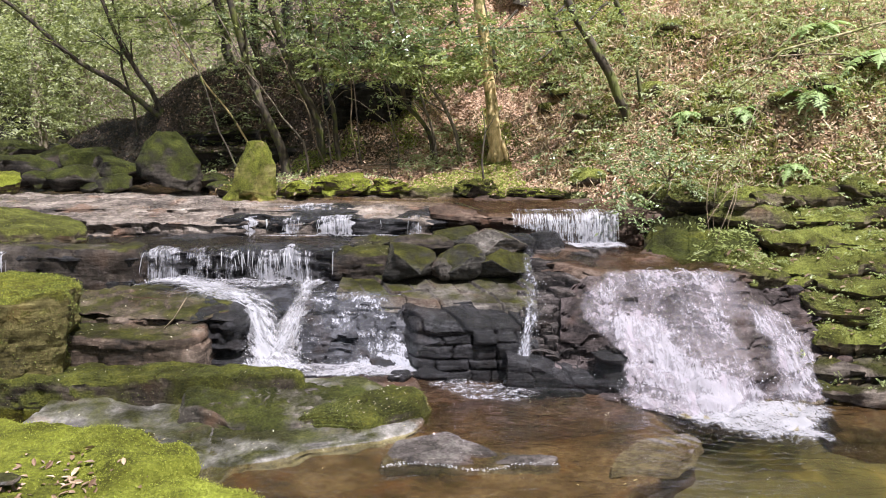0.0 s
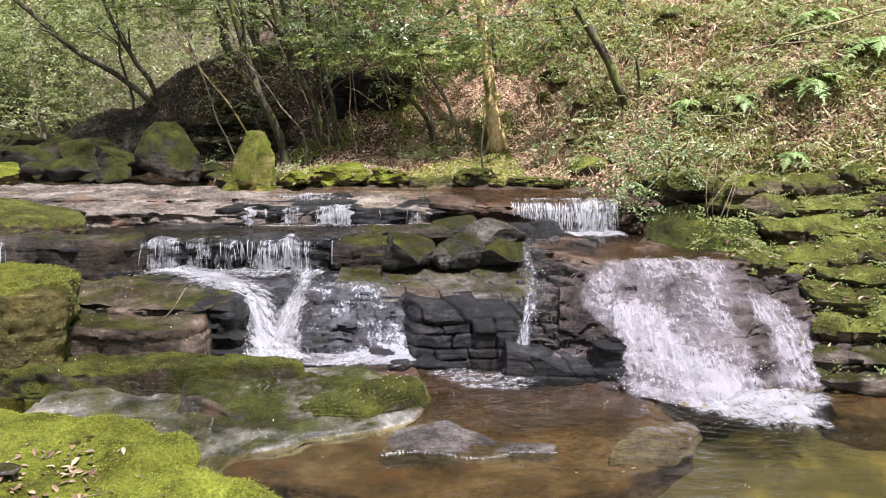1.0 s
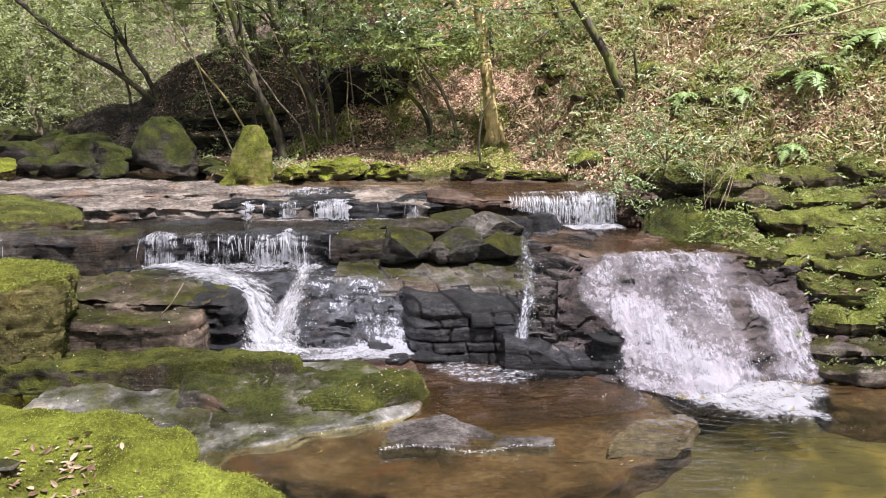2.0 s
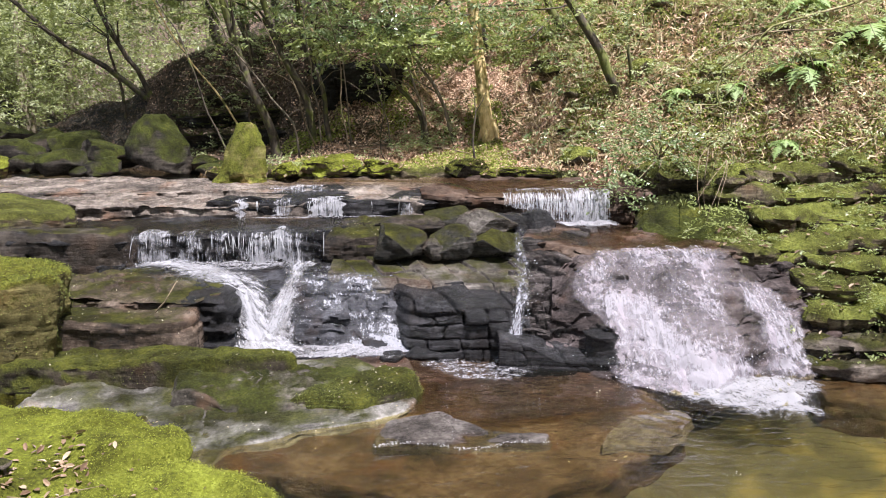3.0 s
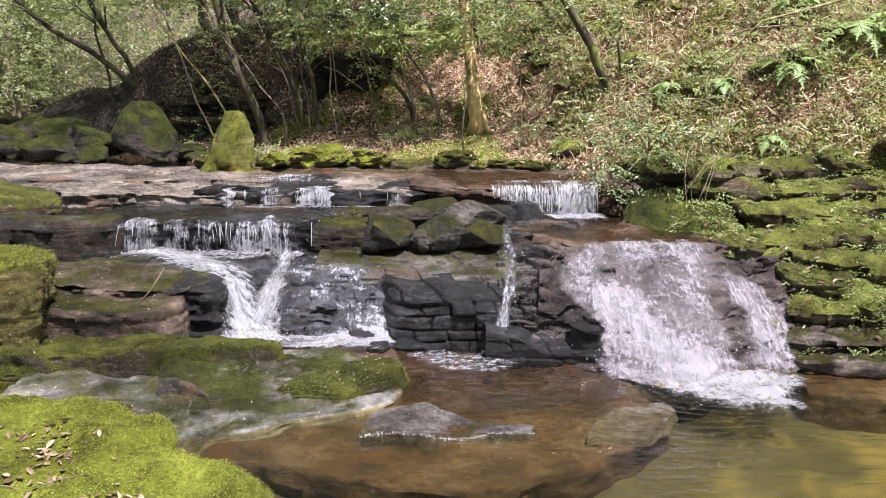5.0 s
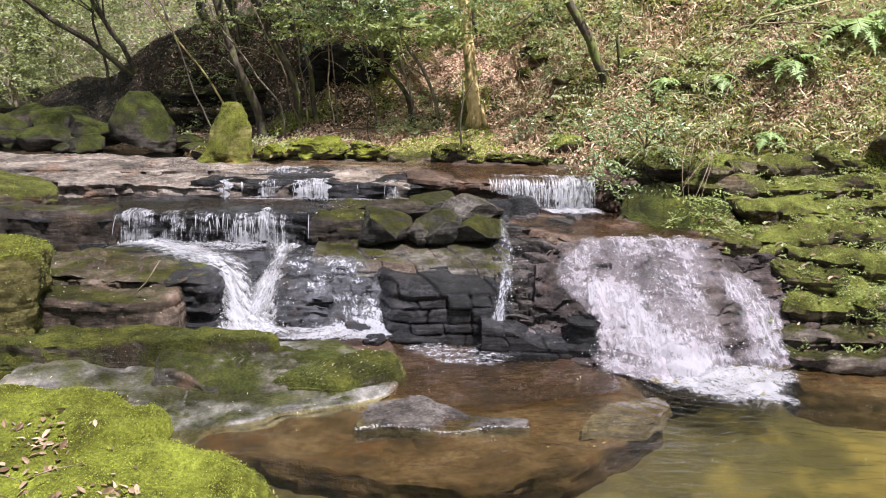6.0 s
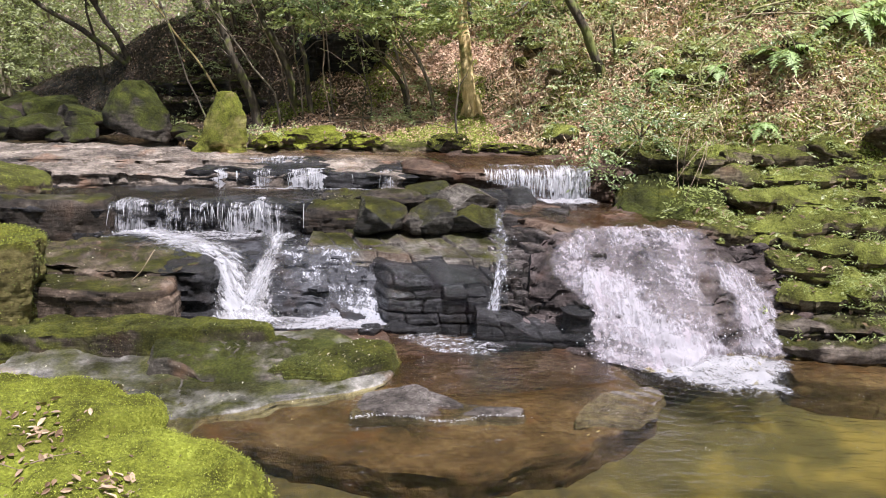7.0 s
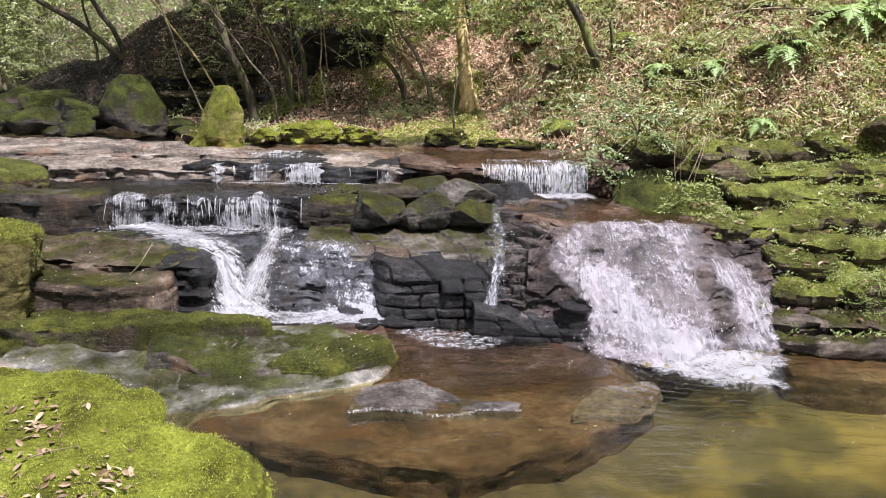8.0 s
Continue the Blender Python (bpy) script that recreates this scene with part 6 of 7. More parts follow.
for k, (y, r, bark, line) in enumerate(SLANTING):
    rg = np.random.default_rng(470 + k)
    g0 = float(ground_z(np.array([line[0][0]]), np.array([y]))[0]) - 0.08
    pts = [(line[0][0], y, min(g0, line[0][1]))] + [(x, y - 0.05 * (z - line[0][1]), z) for x, z in line[1:]]
    lm = []
    for q in rg.integers(2, len(pts), 3):
        a = np.array(pts[int(q)])
        e = a + [rg.uniform(-1.0, 0.5), rg.uniform(-0.5, 0.3), rg.uniform(0.2, 0.7)]
        lm.append(([tuple(a), tuple((a + e) / 2 + [0, 0, 0.1]), tuple(e)], r * 0.4, 0.006))
    top = pts[-1]
    # dense crowns above the view, added to shade the mound
    high = {0: ((-2.2, 11.6, 6.9), (1.9, 1.5, 0.5), 620), 1: ((-0.9, 11.7, 6.6), (1.6, 1.4, 0.5), 600), 3: ((-4.9, 12.6, 6.2), (1.7, 1.5, 0.5), 700), 4: ((-3.6, 11.8, 6.6), (1.7, 1.5, 0.5), 600)}.get(k)
    if high:
        lm.append(([top, tuple((np.array(top) + high[0]) / 2 + [0, 0, 0.2]), high[0]], r * 0.5, 0.01))
    tree("tree", "slender leaning tree on the shaded bank", pts, r, r * 0.5, bark, [(top, (0.9, 0.8, 0.5), 40 if r > 0.03 else 10)] + ([high] if high else []) + [(l[0][2], (0.45, 0.4, 0.16), 7) for l in lm], (LEAF_EVERGREEN, LEAF_LIGHT)[k % 2], 0.07, lm, 480 + k, "slanting stems on the bank", 12, 8, 0.05)

# leafy boughs hanging into the view over the far bank
BOUGHS = (((-0.75, 10.6, 3.05), (0.75, 0.5, 0.25), 60), ((-0.2, 10.3, 2.8), (0.7, 0.5, 0.22), 60), ((-1.5, 10.9, 2.95), (0.6, 0.5, 0.3), 44), ((0.15, 10.4, 3.15), (0.8, 0.5, 0.25), 60), ((0.75, 10.2, 2.75), (0.55, 0.4, 0.15), 34),
          ((0.9, 10.5, 3.3), (0.7, 0.5, 0.3), 50), ((1.35, 10.0, 3.2), (0.5, 0.5, 0.4), 40), ((-1.2, 11.5, 3.7), (1.0, 0.7, 0.3), 60), ((-0.3, 11.4, 3.7), (1.0, 0.7, 0.3), 60), ((-2.2, 11.4, 3.4), (0.8, 0.6, 0.3), 44), ((-3.4, 12.0, 3.6), (0.9, 0.6, 0.3), 44), ((-4.6, 12.5, 3.7), (0.9, 0.7, 0.35), 44))
for k, (mid, half, count) in enumerate(BOUGHS):
    rg = np.random.default_rng(500 + k)
    start = (mid[0] + 0.9, mid[1] + 0.9, mid[2] + 0.5)
    root = thing("leafy_bough", start, "spreading bough with glossy pale green leaves", "branch", "boughs over the bank")
    part("limb", tube([start, ((start[0] + mid[0]) / 2, (start[1] + mid[1]) / 2, mid[2] + 0.12), (mid[0] - half[0] * 0.6, mid[1] - 0.2, mid[2] - 0.02)], [0.022, 0.014, 0.005], 5, 0.05, k), BARK_DARK, root)
    part("leaves", sprays([(mid, half, int(count * (1.7 if mid[0] < 0.3 else 0.8)))], 0.075, rg, 14, 0.1, 0.35), (LEAF_EVERGREEN, LEAF_LIGHT, LEAF_LIGHT)[k % 3], root, flat=True)["kind"] = "stuff"

# ---- far woods ----
rg = np.random.default_rng(77)
for k in range(34):
    y = rg.uniform(19, 44)
    x = -rg.uniform(0.22, 0.72) * y - 1.0
    b = on_ground(x, y)
    h = rg.uniform(9, 14)
    pts = [b] + [(x + rg.normal() * 0.25 * s, y + rg.normal() * 0.2, b[2] + h * s) for s in (0.25, 0.5, 0.75, 1)]
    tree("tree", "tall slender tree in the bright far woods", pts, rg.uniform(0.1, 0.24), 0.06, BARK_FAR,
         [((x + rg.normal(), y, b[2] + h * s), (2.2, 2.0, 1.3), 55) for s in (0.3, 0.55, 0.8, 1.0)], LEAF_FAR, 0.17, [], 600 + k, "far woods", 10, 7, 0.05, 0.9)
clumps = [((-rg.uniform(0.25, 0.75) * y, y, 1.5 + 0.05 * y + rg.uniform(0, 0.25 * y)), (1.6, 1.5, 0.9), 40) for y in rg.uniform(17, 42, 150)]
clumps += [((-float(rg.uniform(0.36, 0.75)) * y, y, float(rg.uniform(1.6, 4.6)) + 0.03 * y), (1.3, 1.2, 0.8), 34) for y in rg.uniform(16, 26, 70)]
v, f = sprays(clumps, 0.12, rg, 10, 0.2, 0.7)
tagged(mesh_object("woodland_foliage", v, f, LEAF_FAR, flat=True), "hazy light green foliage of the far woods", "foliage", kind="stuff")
clumps = [((x, y, float(ground_z(np.array([x]), np.array([y]))[0]) + rg.uniform(0.3, 3.5)), (1.2, 1.0, 0.6), 30) for x, y in zip(rg.uniform(-3, 3, 50), rg.uniform(15, 24, 50))]
v, f = sprays(clumps, 0.11, rg, 12, 0.2, 0.5)
tagged(mesh_object("undergrowth_foliage", v, f, LEAF_LIGHT, flat=True), "leafy undergrowth high on the hillside", "foliage", kind="stuff")


# woods that close the valley beside, behind and above the camera
# added mostly out of view, to cut sky light and its reflections
rg = np.random.default_rng(91)
SPOTS = [(12.5 * math.cos(a) * q, 5 + 12.5 * math.sin(a) * q) for a, q in zip(np.linspace(-3.0, -0.15, 15), rg.uniform(0.8, 1.25, 15))] + [(x, float(rg.uniform(15, 19))) for x in np.linspace(1.5, 10, 6)] + [(11.5, 5.5), (12.0, 9.0), (11.5, 12.5), (-10, 4.5), (-9, 8.5)]
for k, (x, y) in enumerate(SPOTS):
    b = on_ground(x, y)
    h = float(rg.uniform(11, 15))
    pts = [b] + [(x + float(rg.normal()) * 0.3 * q, y + float(rg.normal()) * 0.3 * q, b[2] + h * q) for q in (0.3, 0.6, 0.9)]
    tree("tree", "tall leafy tree added to screen sky light from the valley", pts, float(rg.uniform(0.12, 0.22)), 0.07, BARK_DARK,
         [((x + float(rg.normal()), y + float(rg.normal()), b[2] + h * q), (2.6, 2.4, 1.5), 170) for q in (0.55, 0.75, 0.95)], LEAF_EVERGREEN, 0.24, [], 1100 + k, "valley woods", 10, 7, 0.05, 1.0)


# ---- bank plants, litter, twigs ----
def scatter(n, x0, x1, y0, y1, rg, keep=None):
    x, y = rg.uniform(x0, x1, n), rg.uniform(y0, y1, n)
    d = y - np.interp(x, HILL_X, HILL_Y)
    ok = d > 0.05
    if keep is not None:
        ok &= keep(x, y, d)
    x, y = x[ok], y[ok]
    return np.c_[x, y, ground_z(x, y)]


def slope_normals(p):
    e = 0.05
    zx = ground_z(p[:, 0] + e, p[:, 1]) - ground_z(p[:, 0] - e, p[:, 1])
    zy = ground_z(p[:, 0], p[:, 1] + e) - ground_z(p[:, 0], p[:, 1] - e)
    n = np.c_[-zx / (2 * e), -zy / (2 * e), np.ones(len(p))]
    return n / np.linalg.norm(n, axis=1)[:, None]


p = scatter(210000, -5, 7, 8, 15, rg, lambda x, y, d: rg.uniform(size=len(x)) < 0.12 + 0.88 * smooth(-2.2, -0.8, x))
nrm = slope_normals(p)
v, f = leaves(p + nrm * rg.uniform(0.01, 0.05, (len(p), 1)), nrm + rg.normal(size=p.shape) * 0.45, rg.normal(size=p.shape), rg.uniform(0.022, 0.055, len(p)), 0.5, 0.22)
tagged(mesh_object("leaf_litter", v, f, LEAF_DEAD, flat=True), "brown fallen leaves covering the slope", "leaves", kind="stuff")
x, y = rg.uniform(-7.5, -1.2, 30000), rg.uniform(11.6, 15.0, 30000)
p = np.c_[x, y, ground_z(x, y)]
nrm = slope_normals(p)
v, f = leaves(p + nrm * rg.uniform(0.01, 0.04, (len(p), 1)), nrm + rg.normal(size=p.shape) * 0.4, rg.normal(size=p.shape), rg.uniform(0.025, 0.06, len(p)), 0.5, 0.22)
tagged(mesh_object("leaf_litter", v, f, LEAF_SHADE, flat=True), "brown leaves on the mound, coloured dark for shade", "leaves", kind="stuff")
patch = lambda x, y, d: fbm(np.c_[x * 0.9, y * 0.9, x * 0], 3, 55) + 0.45 * smooth(1.2, 2.4, x) - 0.6 * np.exp(-((x - 0.4) / 1.3) ** 2) > 0.05
p = scatter(17000, -4, 7, 8, 13.5, rg, patch)
cl = [(tuple(q + [0, 0, 0.08]), (0.16, 0.16, 0.1), 1) for q in p]
v, f = sprays(cl, 0.05, rg, 9, 0.0, 0.16)
tagged(mesh_object("ground_plants", v, f, LEAF_SLOPE, flat=True), "low green plants among the litter", "plants", kind="stuff")

p = scatter(260000, -2.4, 7, 7.4, 13, rg, lambda x, y, d: fbm(np.c_[x * 1.5, y * 1.5, x * 0], 4, 57) + 0.25 * smooth(1.6, 3.5, x) + 0.35 * smooth(0.9, 0.1, d) - 0.25 * smooth(1.0, -0.5, x) > 0.24)
nrm = slope_normals(p)
v, f = leaves(p + nrm * rg.uniform(0.02, 0.06, (len(p), 1)), nrm + rg.normal(size=p.shape) * 0.5, rg.normal(size=p.shape), rg.uniform(0.02, 0.045, len(p)), 0.6, 0.2)
tagged(mesh_object("slope_moss", v, f, MOSS_SUNNY, flat=True), "soft cushions of yellow-green moss on the slope", "moss", kind="stuff")


def fern(place, size, seed, label="arching green fern growing on the bank"):
    rg = np.random.default_rng(seed)
    root = thing("fern", place, label, "fern", "ferns")
    for k in range(6):
        a = -1.57 + (k - 2.5) * 0.62 + rg.normal() * 0.25
        L = size * rg.uniform(0.7, 1.1)
        s = np.linspace(0, 1, 20)
        out = L * (s * 0.85)
        up = L * (rg.uniform(0.3, 0.8) * s - rg.uniform(0.8, 1.2) * s ** 2) + 0.06
        c = np.c_[np.cos(a) * out, np.sin(a) * out, up] + np.array(place)
        sd = np.array([-math.sin(a), math.cos(a), 0])
        go = np.gradient(c, axis=0)
        w = L * 0.26 * np.sin(np.clip(s * 0.95 + 0.14, 0, 1) * math.pi) ** 0.8 + 0.012
        go /= np.linalg.norm(go, axis=1)[:, None]
        droop = np.array([0, 0, -0.22])
        v = []
        for q in range(20):
            rib = 0.004 * (1.3 - s[q])
            v += [c[q] - sd * rib, c[q] + sd * rib]
        v = np.array(v)
        f = [(2 * q, 2 * q + 1, 2 * q + 3, 2 * q + 2) for q in range(19)]
        extra = []
        for q in range(19):
            for sign, a0, a1 in ((-1, 2 * q, 2 * q + 2), (1, 2 * q + 1, 2 * q + 3)):
                out_way = sd * sign + go[q] * 0.45 + droop + rg.normal(size=3) * 0.08
                wide = go[q] * L * 0.022
                mid, tip = c[q] + out_way * w[q] * 0.55, c[q] + out_way * w[q]
                n0 = len(v) + len(extra)
                extra += [mid + wide, tip, mid - wide]
                f.append((a0, n0 + 2, n0 + 1, n0, a1))
        part("frond", (np.concatenate([v, np.array(extra)]), f), LEAF_FERN, root, flat=True)


for k, (x, y, s) in enumerate(((4.1, 8.75, 0.5), (5.0, 8.95, 0.62), (3.45, 9.0, 0.35), (4.5, 9.5, 0.5), (5.5, 9.1, 0.75), (3.8, 8.35, 0.3), (2.9, 9.3, 0.3))):
    fern(tuple(np.array(on_ground(x, y, -0.05))), s, 700 + k)


def shrub(name, base, clumps, leaf, mat, seed, label, per=12, length=0.3):
    rg = np.random.default_rng(seed)
    root = thing(name, base, label, "shrub", "bank shrubs")
    for mid, half, count in clumps:
        e = np.array(mid) + rg.normal(size=3) * 0.05
        part("stem", tube([base, tuple((np.array(base) * 0.5 + e * 0.5) + [0.03, -0.04, 0.08]), tuple(e)], [0.2 * leaf, 0.13 * leaf, 0.06 * leaf] if leaf > 0.05 else [0.004, 0.003, 0.002], 5, 0.04, seed), TWIG, root)
    part("leaves", sprays(clumps, leaf, rg, per, 0.35, length), mat, root, flat=True)["kind"] = "stuff"


shrub("shrub", (2.5, 8.5, 1.45), [((1.75, 8.1, 1.62), (0.2, 0.2, 0.14), 15), ((1.9, 7.95, 1.38), (0.22, 0.2, 0.13), 20), ((1.93, 7.85, 1.15), (0.13, 0.12, 0.15), 18), ((2.2, 8.1, 1.70), (0.3, 0.25, 0.16), 22), ((2.35, 8.0, 1.45), (0.25, 0.2, 0.12), 14), ((2.0, 8.35, 1.88), (0.28, 0.2, 0.14), 18), ((2.4, 8.4, 2.0), (0.3, 0.25, 0.16), 18), ((2.65, 8.2, 1.7), (0.25, 0.2, 0.14), 14)], 0.055, LEAF_EVERGREEN, 801, "glossy evergreen shrub overhanging the upper cascade")
shrub("shrub", (2.9, 7.6, 1.5), [((2.42, 6.98, 1.12), (0.16, 0.15, 0.10), 11), ((2.45, 6.92, 0.98), (0.11, 0.12, 0.10), 9), ((2.62, 7.0, 1.16), (0.14, 0.15, 0.12), 8)], 0.042, LEAF_LIGHT, 802, "light green leafy twigs hanging over the ledge")
for k in range(14):
    x, y = rg.uniform(1.2, 5.2), 0
    y = float(np.interp(x, HILL_X, HILL_Y)) + rg.uniform(0.1, 2.4)
    b = on_ground(x, y, 0.02)
    shrub("shrub", b, [((b[0] + rg.normal() * 0.1, b[1] - 0.1, b[2] + 0.28), (0.32, 0.3, 0.2), 14)], 0.06, (LEAF_EVERGREEN, LEAF_SLOPE)[k % 2], 820 + k, "small broadleaf shrub on the slope")


def twig(points, r, label="bare dry twig hanging from the bank", name="twig", mat=None, group="bare twigs"):
    v, f = tube(points, np.linspace(r, r * 0.3, len(points)), 5, 0.05, int(points[0][0] * 97) % 91)
    tagged(mesh_object(name, v, f, mat or TWIG), label, "branch", group)


root = thing("fallen_branch", (4.9, 8.3, 2.95), "long pale mossy branch reaching over the bank", "branch")
LINE = np.array([(4.9, 8.3, 3.15), (4.3, 8.1, 3.06), (3.95, 8.0, 2.95), (3.54, 7.85, 2.83), (3.15, 7.8, 2.59), (2.85, 7.8, 2.35), (2.80, 7.78, 2.2), (2.83, 7.75, 2.03), (2.95, 7.75, 1.79), (2.74, 7.72, 1.62)])
part("limb", tube(LINE, np.linspace(0.017, 0.006, len(LINE)), 6, 0.3, 3), BARK_BRANCH, root)
rb = np.random.default_rng(61)
for k in range(18):
    q = LINE[int(rb.integers(1, 10))] + rb.normal(size=3) * 0.01
    way = np.array([rb.uniform(-0.5, 0.25), rb.uniform(-0.3, 0.1), rb.uniform(-0.45, 0.2)])
    bend = rb.normal(size=3) * 0.07
    pts = [tuple(q), tuple(q + way * 0.35 + bend), tuple(q + way * 0.7 - bend * 0.4 - [0, 0, 0.04]), tuple(q + way * rb.uniform(0.9, 1.4) - [0, 0, 0.12])]
    part("twig", tube(pts, [0.006, 0.0045, 0.003, 0.0015], 4, 0.1, k), (BARK_BRANCH, TWIG)[k % 2], root)
part("leaves", sprays([(tuple(q), (0.22, 0.18, 0.16), 5) for q in LINE[2:]], 0.045, rb, 9, 0.2, 0.18), LEAF_SLOPE, root, flat=True)["kind"] = "stuff"
twig([(4.1, 8.1, 2.78), (3.4, 7.9, 2.75), (2.9, 7.8, 2.6), (2.3, 7.7, 2.3)], 0.009)
twig([(2.95, 7.75, 1.79), (2.74, 7.72, 1.62), (2.73, 7.70, 1.45), (2.76, 7.68, 1.30)], 0.005)
twig([(2.95, 7.75, 1.79), (3.02, 7.72, 1.52), (2.98, 7.7, 1.28)], 0.004)
twig([(2.74, 7.72, 1.62), (2.6, 7.5, 1.45), (2.5, 7.2, 1.25), (2.45, 6.98, 1.08)], 0.004)
twig([(3.2, 7.8, 2.4), (2.95, 7.5, 1.95), (2.9, 7.3, 1.6), (3.0, 7.2, 1.3)], 0.005)
for k in range(40):
    x = rg.uniform(-3, 5)
    y = float(np.interp(x, HILL_X, HILL_Y)) + rg.uniform(0.2, 2.6)
    a, L = rg.uniform(0, 6.28), rg.uniform(0.3, 1.0)
    pts = []
    for s in (-0.5, -0.1, 0.2, 0.5):
        px, py = x + math.cos(a) * L * s, y + math.sin(a) * L * s * 0.5
        pts.append((px, py, float(ground_z(np.array([px]), np.array([py]))[0]) + 0.03 + 0.05 * rg.uniform()))
    twig(pts, 0.008 + 0.008 * rg.uniform(), "dry fallen twig lying on the litter", "fallen_twig", None, "fallen twigs")
twig([(-2.15, 5.75, 0.52), (-2.05, 5.7, 0.62), (-1.95, 5.7, 0.78)], 0.008, "pale bare twig on the ledge")


# ---- moss tufts and leaves lying on the rocks ----
def on_top(ob, n, rg, steep=0.6, where=None):
    """Random points on the upward faces of a mesh, with normals."""
    me = ob.data
    m = len(me.polygons)
    c, nn, ar = np.empty(m * 3), np.empty(m * 3), np.empty(m)
    me.polygons.foreach_get("center", c)
    me.polygons.foreach_get("normal", nn)
    me.polygons.foreach_get("area", ar)
    c, nn = c.reshape(-1, 3), nn.reshape(-1, 3)
    ok = nn[:, 2] > steep
    if where is not None:
        ok &= where(c)
    k = np.flatnonzero(ok)
    if not len(k):
        return np.zeros((0, 3)), np.zeros((0, 3))
    k = rg.choice(k, n, p=ar[k] / ar[k].sum())
    return c[k] + rg.normal(size=(n, 3)) * [0.012, 0.012, 0.002], nn[k]


def tufts(ob, n, size, mat, steep, rg, where=None, bare=-0.25):
    """Short upright moss shoots growing on a rock, as a part of it."""
    p, nn = on_top(ob, n, rg, steep, where)
    keep = fbm(p * 2.3, 4, 91) + 0.35 * rg.normal(size=len(p)) > bare
    p, nn = p[keep], nn[keep]
    lean = nn + rg.normal(size=p.shape) * 0.55
    v, f = leaves(p + nn * size * 0.3, rg.normal(size=p.shape), lean, size * rg.uniform(0.5, 1.4, len(p)), 0.45, 0.1)
    ob2 = mesh_object("moss", v, f, mat, ob, flat=True)
    tagged(ob2, "short shaggy moss", kind="stuff")


def lying(ob, n, size, mat, label, rg, steep=0.75, where=None, name="fallen_leaves"):
    p, nn = on_top(ob, n, rg, steep, where)
    v, f = leaves(p + nn * 0.008, nn + rg.normal(size=p.shape) * 0.35, rg.normal(size=p.shape), size * rg.uniform(0.25, 1.5, len(p)), 0.44, 0.35, True)
    tagged(mesh_object(name, v, f, mat, flat=True), label, "leaves", kind="stuff")


rg = np.random.default_rng(9)
rocks = {o.name: o for o in scene.objects if o.type == "MESH" and o.parent is None}
tufts(rocks["moss_rock"], 70000, 0.009, MOSS_TUFT, 0.25, rg)
tufts(rocks["moss_rock.001"], 40000, 0.010, MOSS_TUFT, 0.1, rg)
lying(rocks["moss_rock.001"], 30, 0.04, LEAF_BROWN, "dry brown leaves lying on the moss", rg)
lying(rocks["moss_rock.001"], 60, 0.05, LEAF_BROWN, "drift of dry brown leaves on the moss", rg, where=lambda c: np.hypot(c[:, 0] + 1.25, c[:, 1] - 2.75) < 0.2)
# lighter tufts on top, darker down the sides: daylight painted into the moss
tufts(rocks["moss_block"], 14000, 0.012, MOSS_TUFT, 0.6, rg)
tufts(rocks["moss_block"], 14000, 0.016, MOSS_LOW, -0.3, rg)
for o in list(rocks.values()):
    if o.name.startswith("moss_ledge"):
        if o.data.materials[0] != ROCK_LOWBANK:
            # pale tufts on the tops, dark on the faces, paint the ledges' shading
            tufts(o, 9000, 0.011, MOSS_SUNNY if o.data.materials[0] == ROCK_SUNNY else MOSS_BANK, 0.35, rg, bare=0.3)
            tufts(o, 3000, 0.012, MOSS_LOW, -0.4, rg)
    if o.name.startswith("bank_stone") or o.name.startswith("moss_boulder"):
        tufts(o, 900, 0.014, MOSS_TUFT, 0.3, rg)
    if o.name.startswith("moss_step"):
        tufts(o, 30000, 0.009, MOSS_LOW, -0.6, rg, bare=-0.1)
lying(rocks["moss_rock"], 45, 0.030, LEAF_BROWN, "dry brown leaves lying on the moss", rg)
lying(rocks["moss_rock"], 240, 0.040, LEAF_BROWN, "drift of dry brown leaves on the moss", rg, where=lambda c: np.hypot(c[:, 0] + 1.75, (c[:, 1] - 2.95) * 0.7) < 0.42)
for key in ("rock_ledge", "rock_block", "wet_step", "rock_shelf.001", "moss_step", "moss_step.001", "rock_ledge.004"):
    if key in rocks:
        lying(rocks[key], 60, 0.016, LEAF_PALE, "small pale leaves stuck to wet stone", rg)
lying(rocks["streambed_slab"], 70, 0.022, LEAF_PALE, "small pale leaves on the shallow slab", rg)
# mossy stones half sunk in the slope
for k in range(34):
    x = float(rg.uniform(1.4, 5.4))
    y = float(np.interp(x, HILL_X, HILL_Y)) + float(rg.uniform(0.1, 2.6))
    r = float(rg.uniform(0.15, 0.45))
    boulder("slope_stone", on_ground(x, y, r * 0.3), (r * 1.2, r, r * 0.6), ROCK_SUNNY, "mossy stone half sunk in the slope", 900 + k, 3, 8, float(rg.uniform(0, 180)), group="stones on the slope")

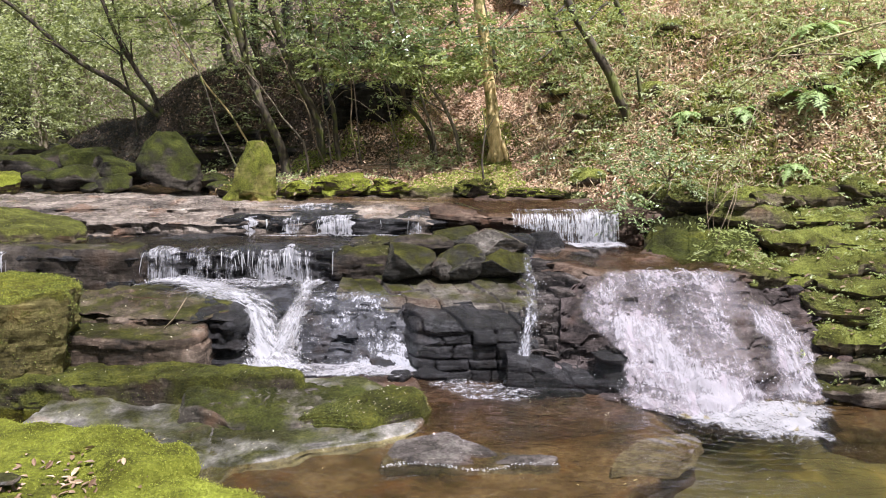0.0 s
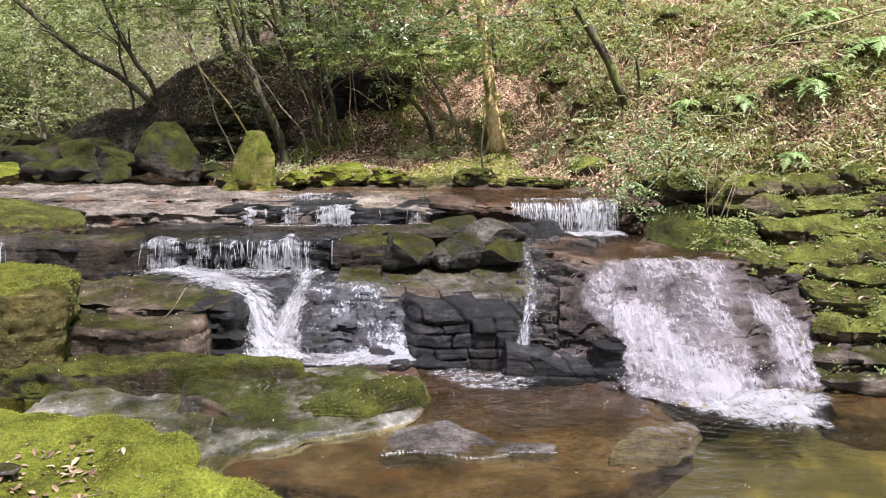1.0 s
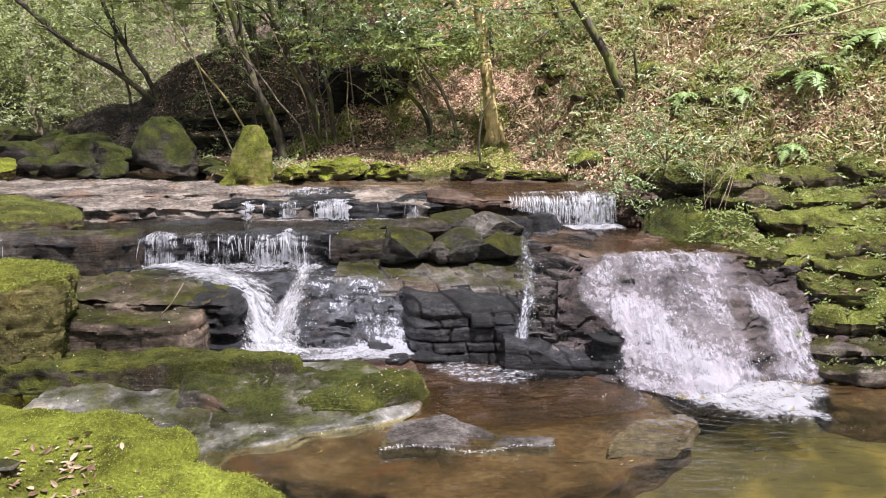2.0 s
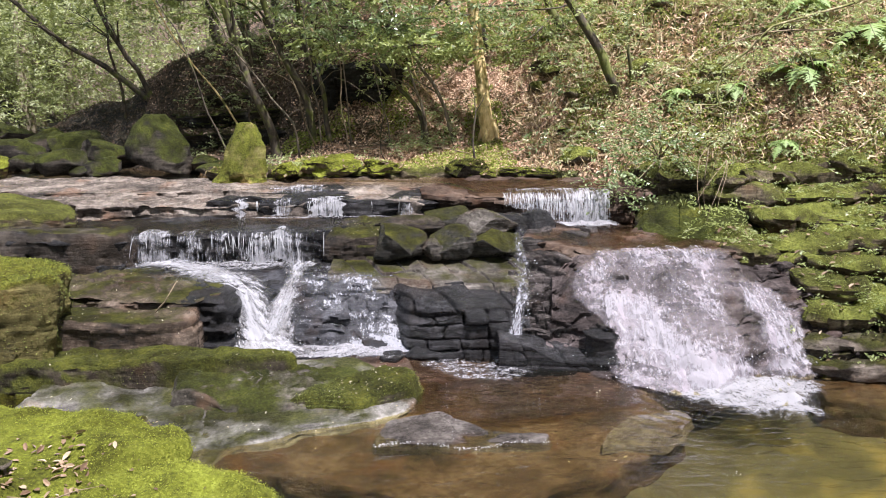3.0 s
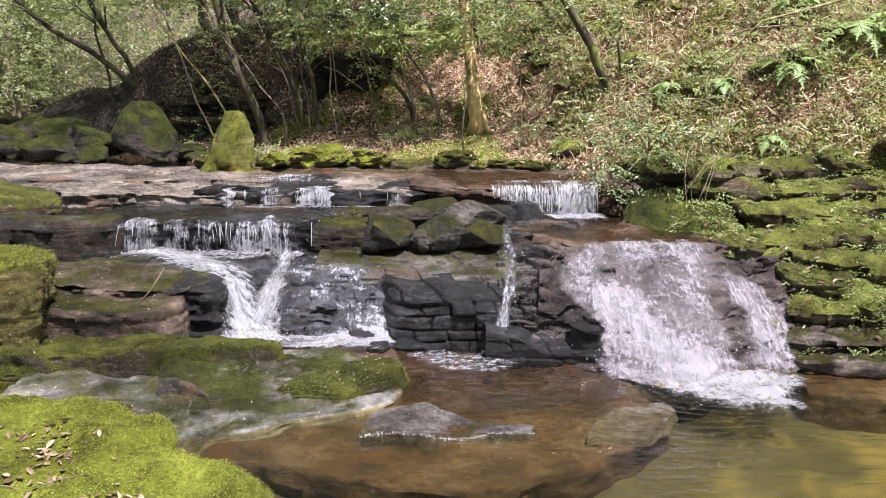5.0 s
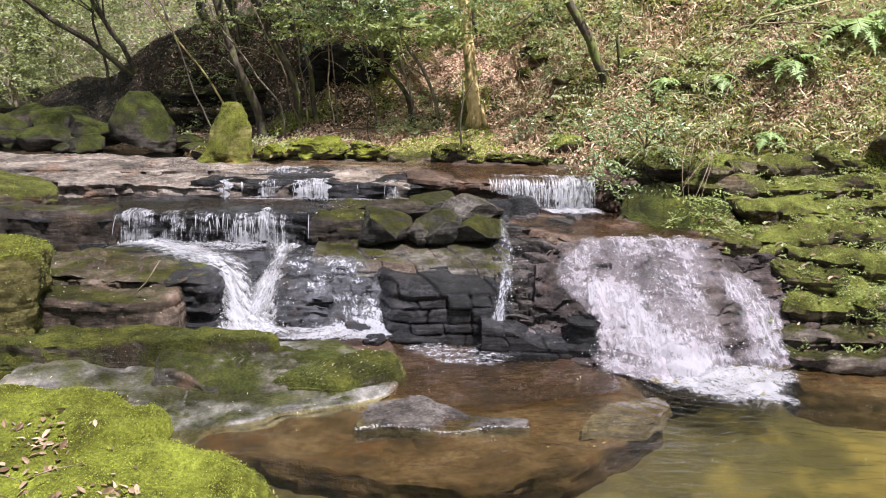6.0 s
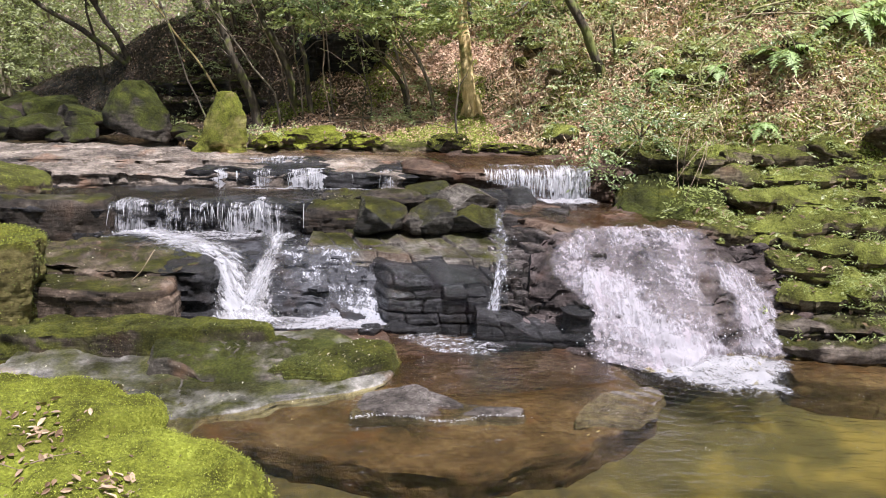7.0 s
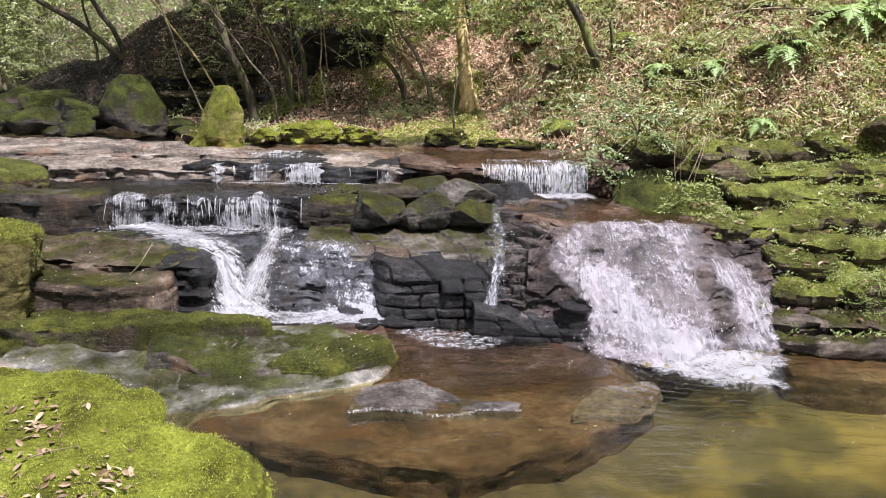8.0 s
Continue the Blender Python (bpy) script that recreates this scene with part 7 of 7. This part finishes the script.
# thin pale saplings on the shaded bank
for k in range(9):
    x = float(rg.uniform(-3.2, 0.3))
    y = float(np.interp(x, HILL_X, HILL_Y)) + float(rg.uniform(0.25, 2.4))
    b = on_ground(x, y)
    h, lean, r = float(rg.uniform(1.2, 3.4)), float(rg.normal() * 0.25 - 0.2), float(rg.uniform(0.008, 0.02))
    pts = [b] + [(x + lean * h * q + float(rg.normal()) * 0.06, y - 0.15 * h * q + float(rg.normal()) * 0.05, b[2] + h * q) for q in (0.25, 0.5, 0.75, 1.0)]
    root = thing("sapling", b, "thin bare sapling on the shaded bank", "sapling", "saplings")
    part("stem", tube(pts, np.linspace(r, r * 0.4, 5), 5, 0.05, k), (TWIG, BARK_DARK, BARK_PALE)[k % 3], root)
    for q in (2, 3):
        e = np.array(pts[q]) + [float(rg.uniform(-0.7, 0.5)), float(rg.uniform(-0.3, 0.1)), float(rg.uniform(0.1, 0.6))]
        part("twig", tube([pts[q], tuple((np.array(pts[q]) + e) / 2 + [0, 0, 0.06]), tuple(e)], [r * 0.5, r * 0.35, r * 0.15], 4, 0.04, k + q), (TWIG, BARK_DARK, BARK_PALE)[k % 3], root)
# low plants and litter on the mossy terraces
for o in list(rocks.values()):
    if o.name.startswith("moss_ledge"):
        lying(o, 50, 0.05, LEAF_BROWN, "dry leaves caught on the mossy ledge", rg)
        p, nn = on_top(o, 26, rg, 0.6)
        v, f = sprays([(tuple(q + [0, 0, 0.04]), (0.06, 0.06, 0.04), 2) for q in p], 0.035, rg, 8, 0.0, 0.12)
        tagged(mesh_object("ledge_plants", v, f, LEAF_LIGHT, flat=True), "small leafy plants rooted in the mossy ledge", "plants", kind="stuff")
clumps = [((3.45 + 0.45 * float(rg.uniform()), 5.75 + 0.25 * float(rg.uniform()), 0.28 + 0.28 * float(rg.uniform())), (0.08, 0.07, 0.06), 4) for _ in range(26)]
v, f = sprays(clumps, 0.028, rg, 9, 0.1, 0.12)
tagged(mesh_object("ledge_plants", v, f, LEAF_LIGHT, flat=True), "bright small-leaved plants at the foot of the bank", "plants", kind="stuff")
# undergrowth beyond the creek, in the leaf colour paled for haze
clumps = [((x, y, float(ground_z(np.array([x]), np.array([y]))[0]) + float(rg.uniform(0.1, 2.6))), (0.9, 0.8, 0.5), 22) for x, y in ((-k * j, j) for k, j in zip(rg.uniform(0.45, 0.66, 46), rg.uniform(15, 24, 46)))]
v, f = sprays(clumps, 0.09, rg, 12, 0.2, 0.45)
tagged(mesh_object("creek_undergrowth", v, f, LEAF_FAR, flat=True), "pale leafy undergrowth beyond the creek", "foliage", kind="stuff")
boulder("flat_stone", (-1.98, 3.2, 0.50), (0.18, 0.12, 0.05), ROCK_PALE, "pale flat stone bedded in the moss", 950, 3)
for k in range(5):
    x, y, a, L = float(rg.uniform(-2.3, -1.3)), float(rg.uniform(2.7, 3.25)), float(rg.uniform(-0.5, 0.5)), float(rg.uniform(0.12, 0.4))
    twig([(x - L * 0.5 * math.cos(a), y - L * 0.5 * math.sin(a), 0.535), (x, y, 0.55), (x + L * 0.5 * math.cos(a), y + L * 0.5 * math.sin(a) + 0.03, 0.535)], 0.004, "dry brown twig lying on the moss", "fallen_twig", None, "fallen twigs")

# straw-coloured dead stems on the sunny slope
p = scatter(9000, 1.2, 6.5, 8, 11.5, rg)
nrm = slope_normals(p)
v, f = leaves(p + nrm * 0.06, rg.normal(size=p.shape), nrm + rg.normal(size=p.shape) * 0.9, rg.uniform(0.08, 0.26, len(p)), 0.03, 0.1)
tagged(mesh_object("dead_stems", v, f, STRAW, flat=True), "straw-coloured dead stems and grass on the slope", "grass", kind="stuff")

b = on_ground(0.52, 9.85)
root = thing("sapling", b, "thin dark upright sapling by the water", "sapling", "saplings")
part("stem", tube([b, (0.50, 9.85, 1.6), (0.53, 9.85, 1.95), (0.48, 9.85, 2.3)], [0.018, 0.015, 0.011, 0.006], 6, 0.02, 5), BARK_DARK, root)
part("twig", tube([(0.53, 9.85, 1.95), (0.62, 9.8, 2.1), (0.66, 9.8, 2.2)], [0.007, 0.005, 0.003], 4), BARK_DARK, root)


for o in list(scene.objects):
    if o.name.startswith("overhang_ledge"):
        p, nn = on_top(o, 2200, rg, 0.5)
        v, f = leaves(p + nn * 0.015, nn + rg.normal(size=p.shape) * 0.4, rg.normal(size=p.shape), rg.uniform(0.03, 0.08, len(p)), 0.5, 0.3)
        tagged(mesh_object("leaf_litter", v, f, LEAF_SHADE, flat=True), "brown fallen leaves on the ledge, coloured dark for shade", "leaves", kind="stuff")
    if o.name.startswith("bank_ledge") or o.name.startswith("bank_stone"):
        lying(o, 26, 0.05, LEAF_BROWN, "dry leaves caught on the mossy bank", rg, 0.4)
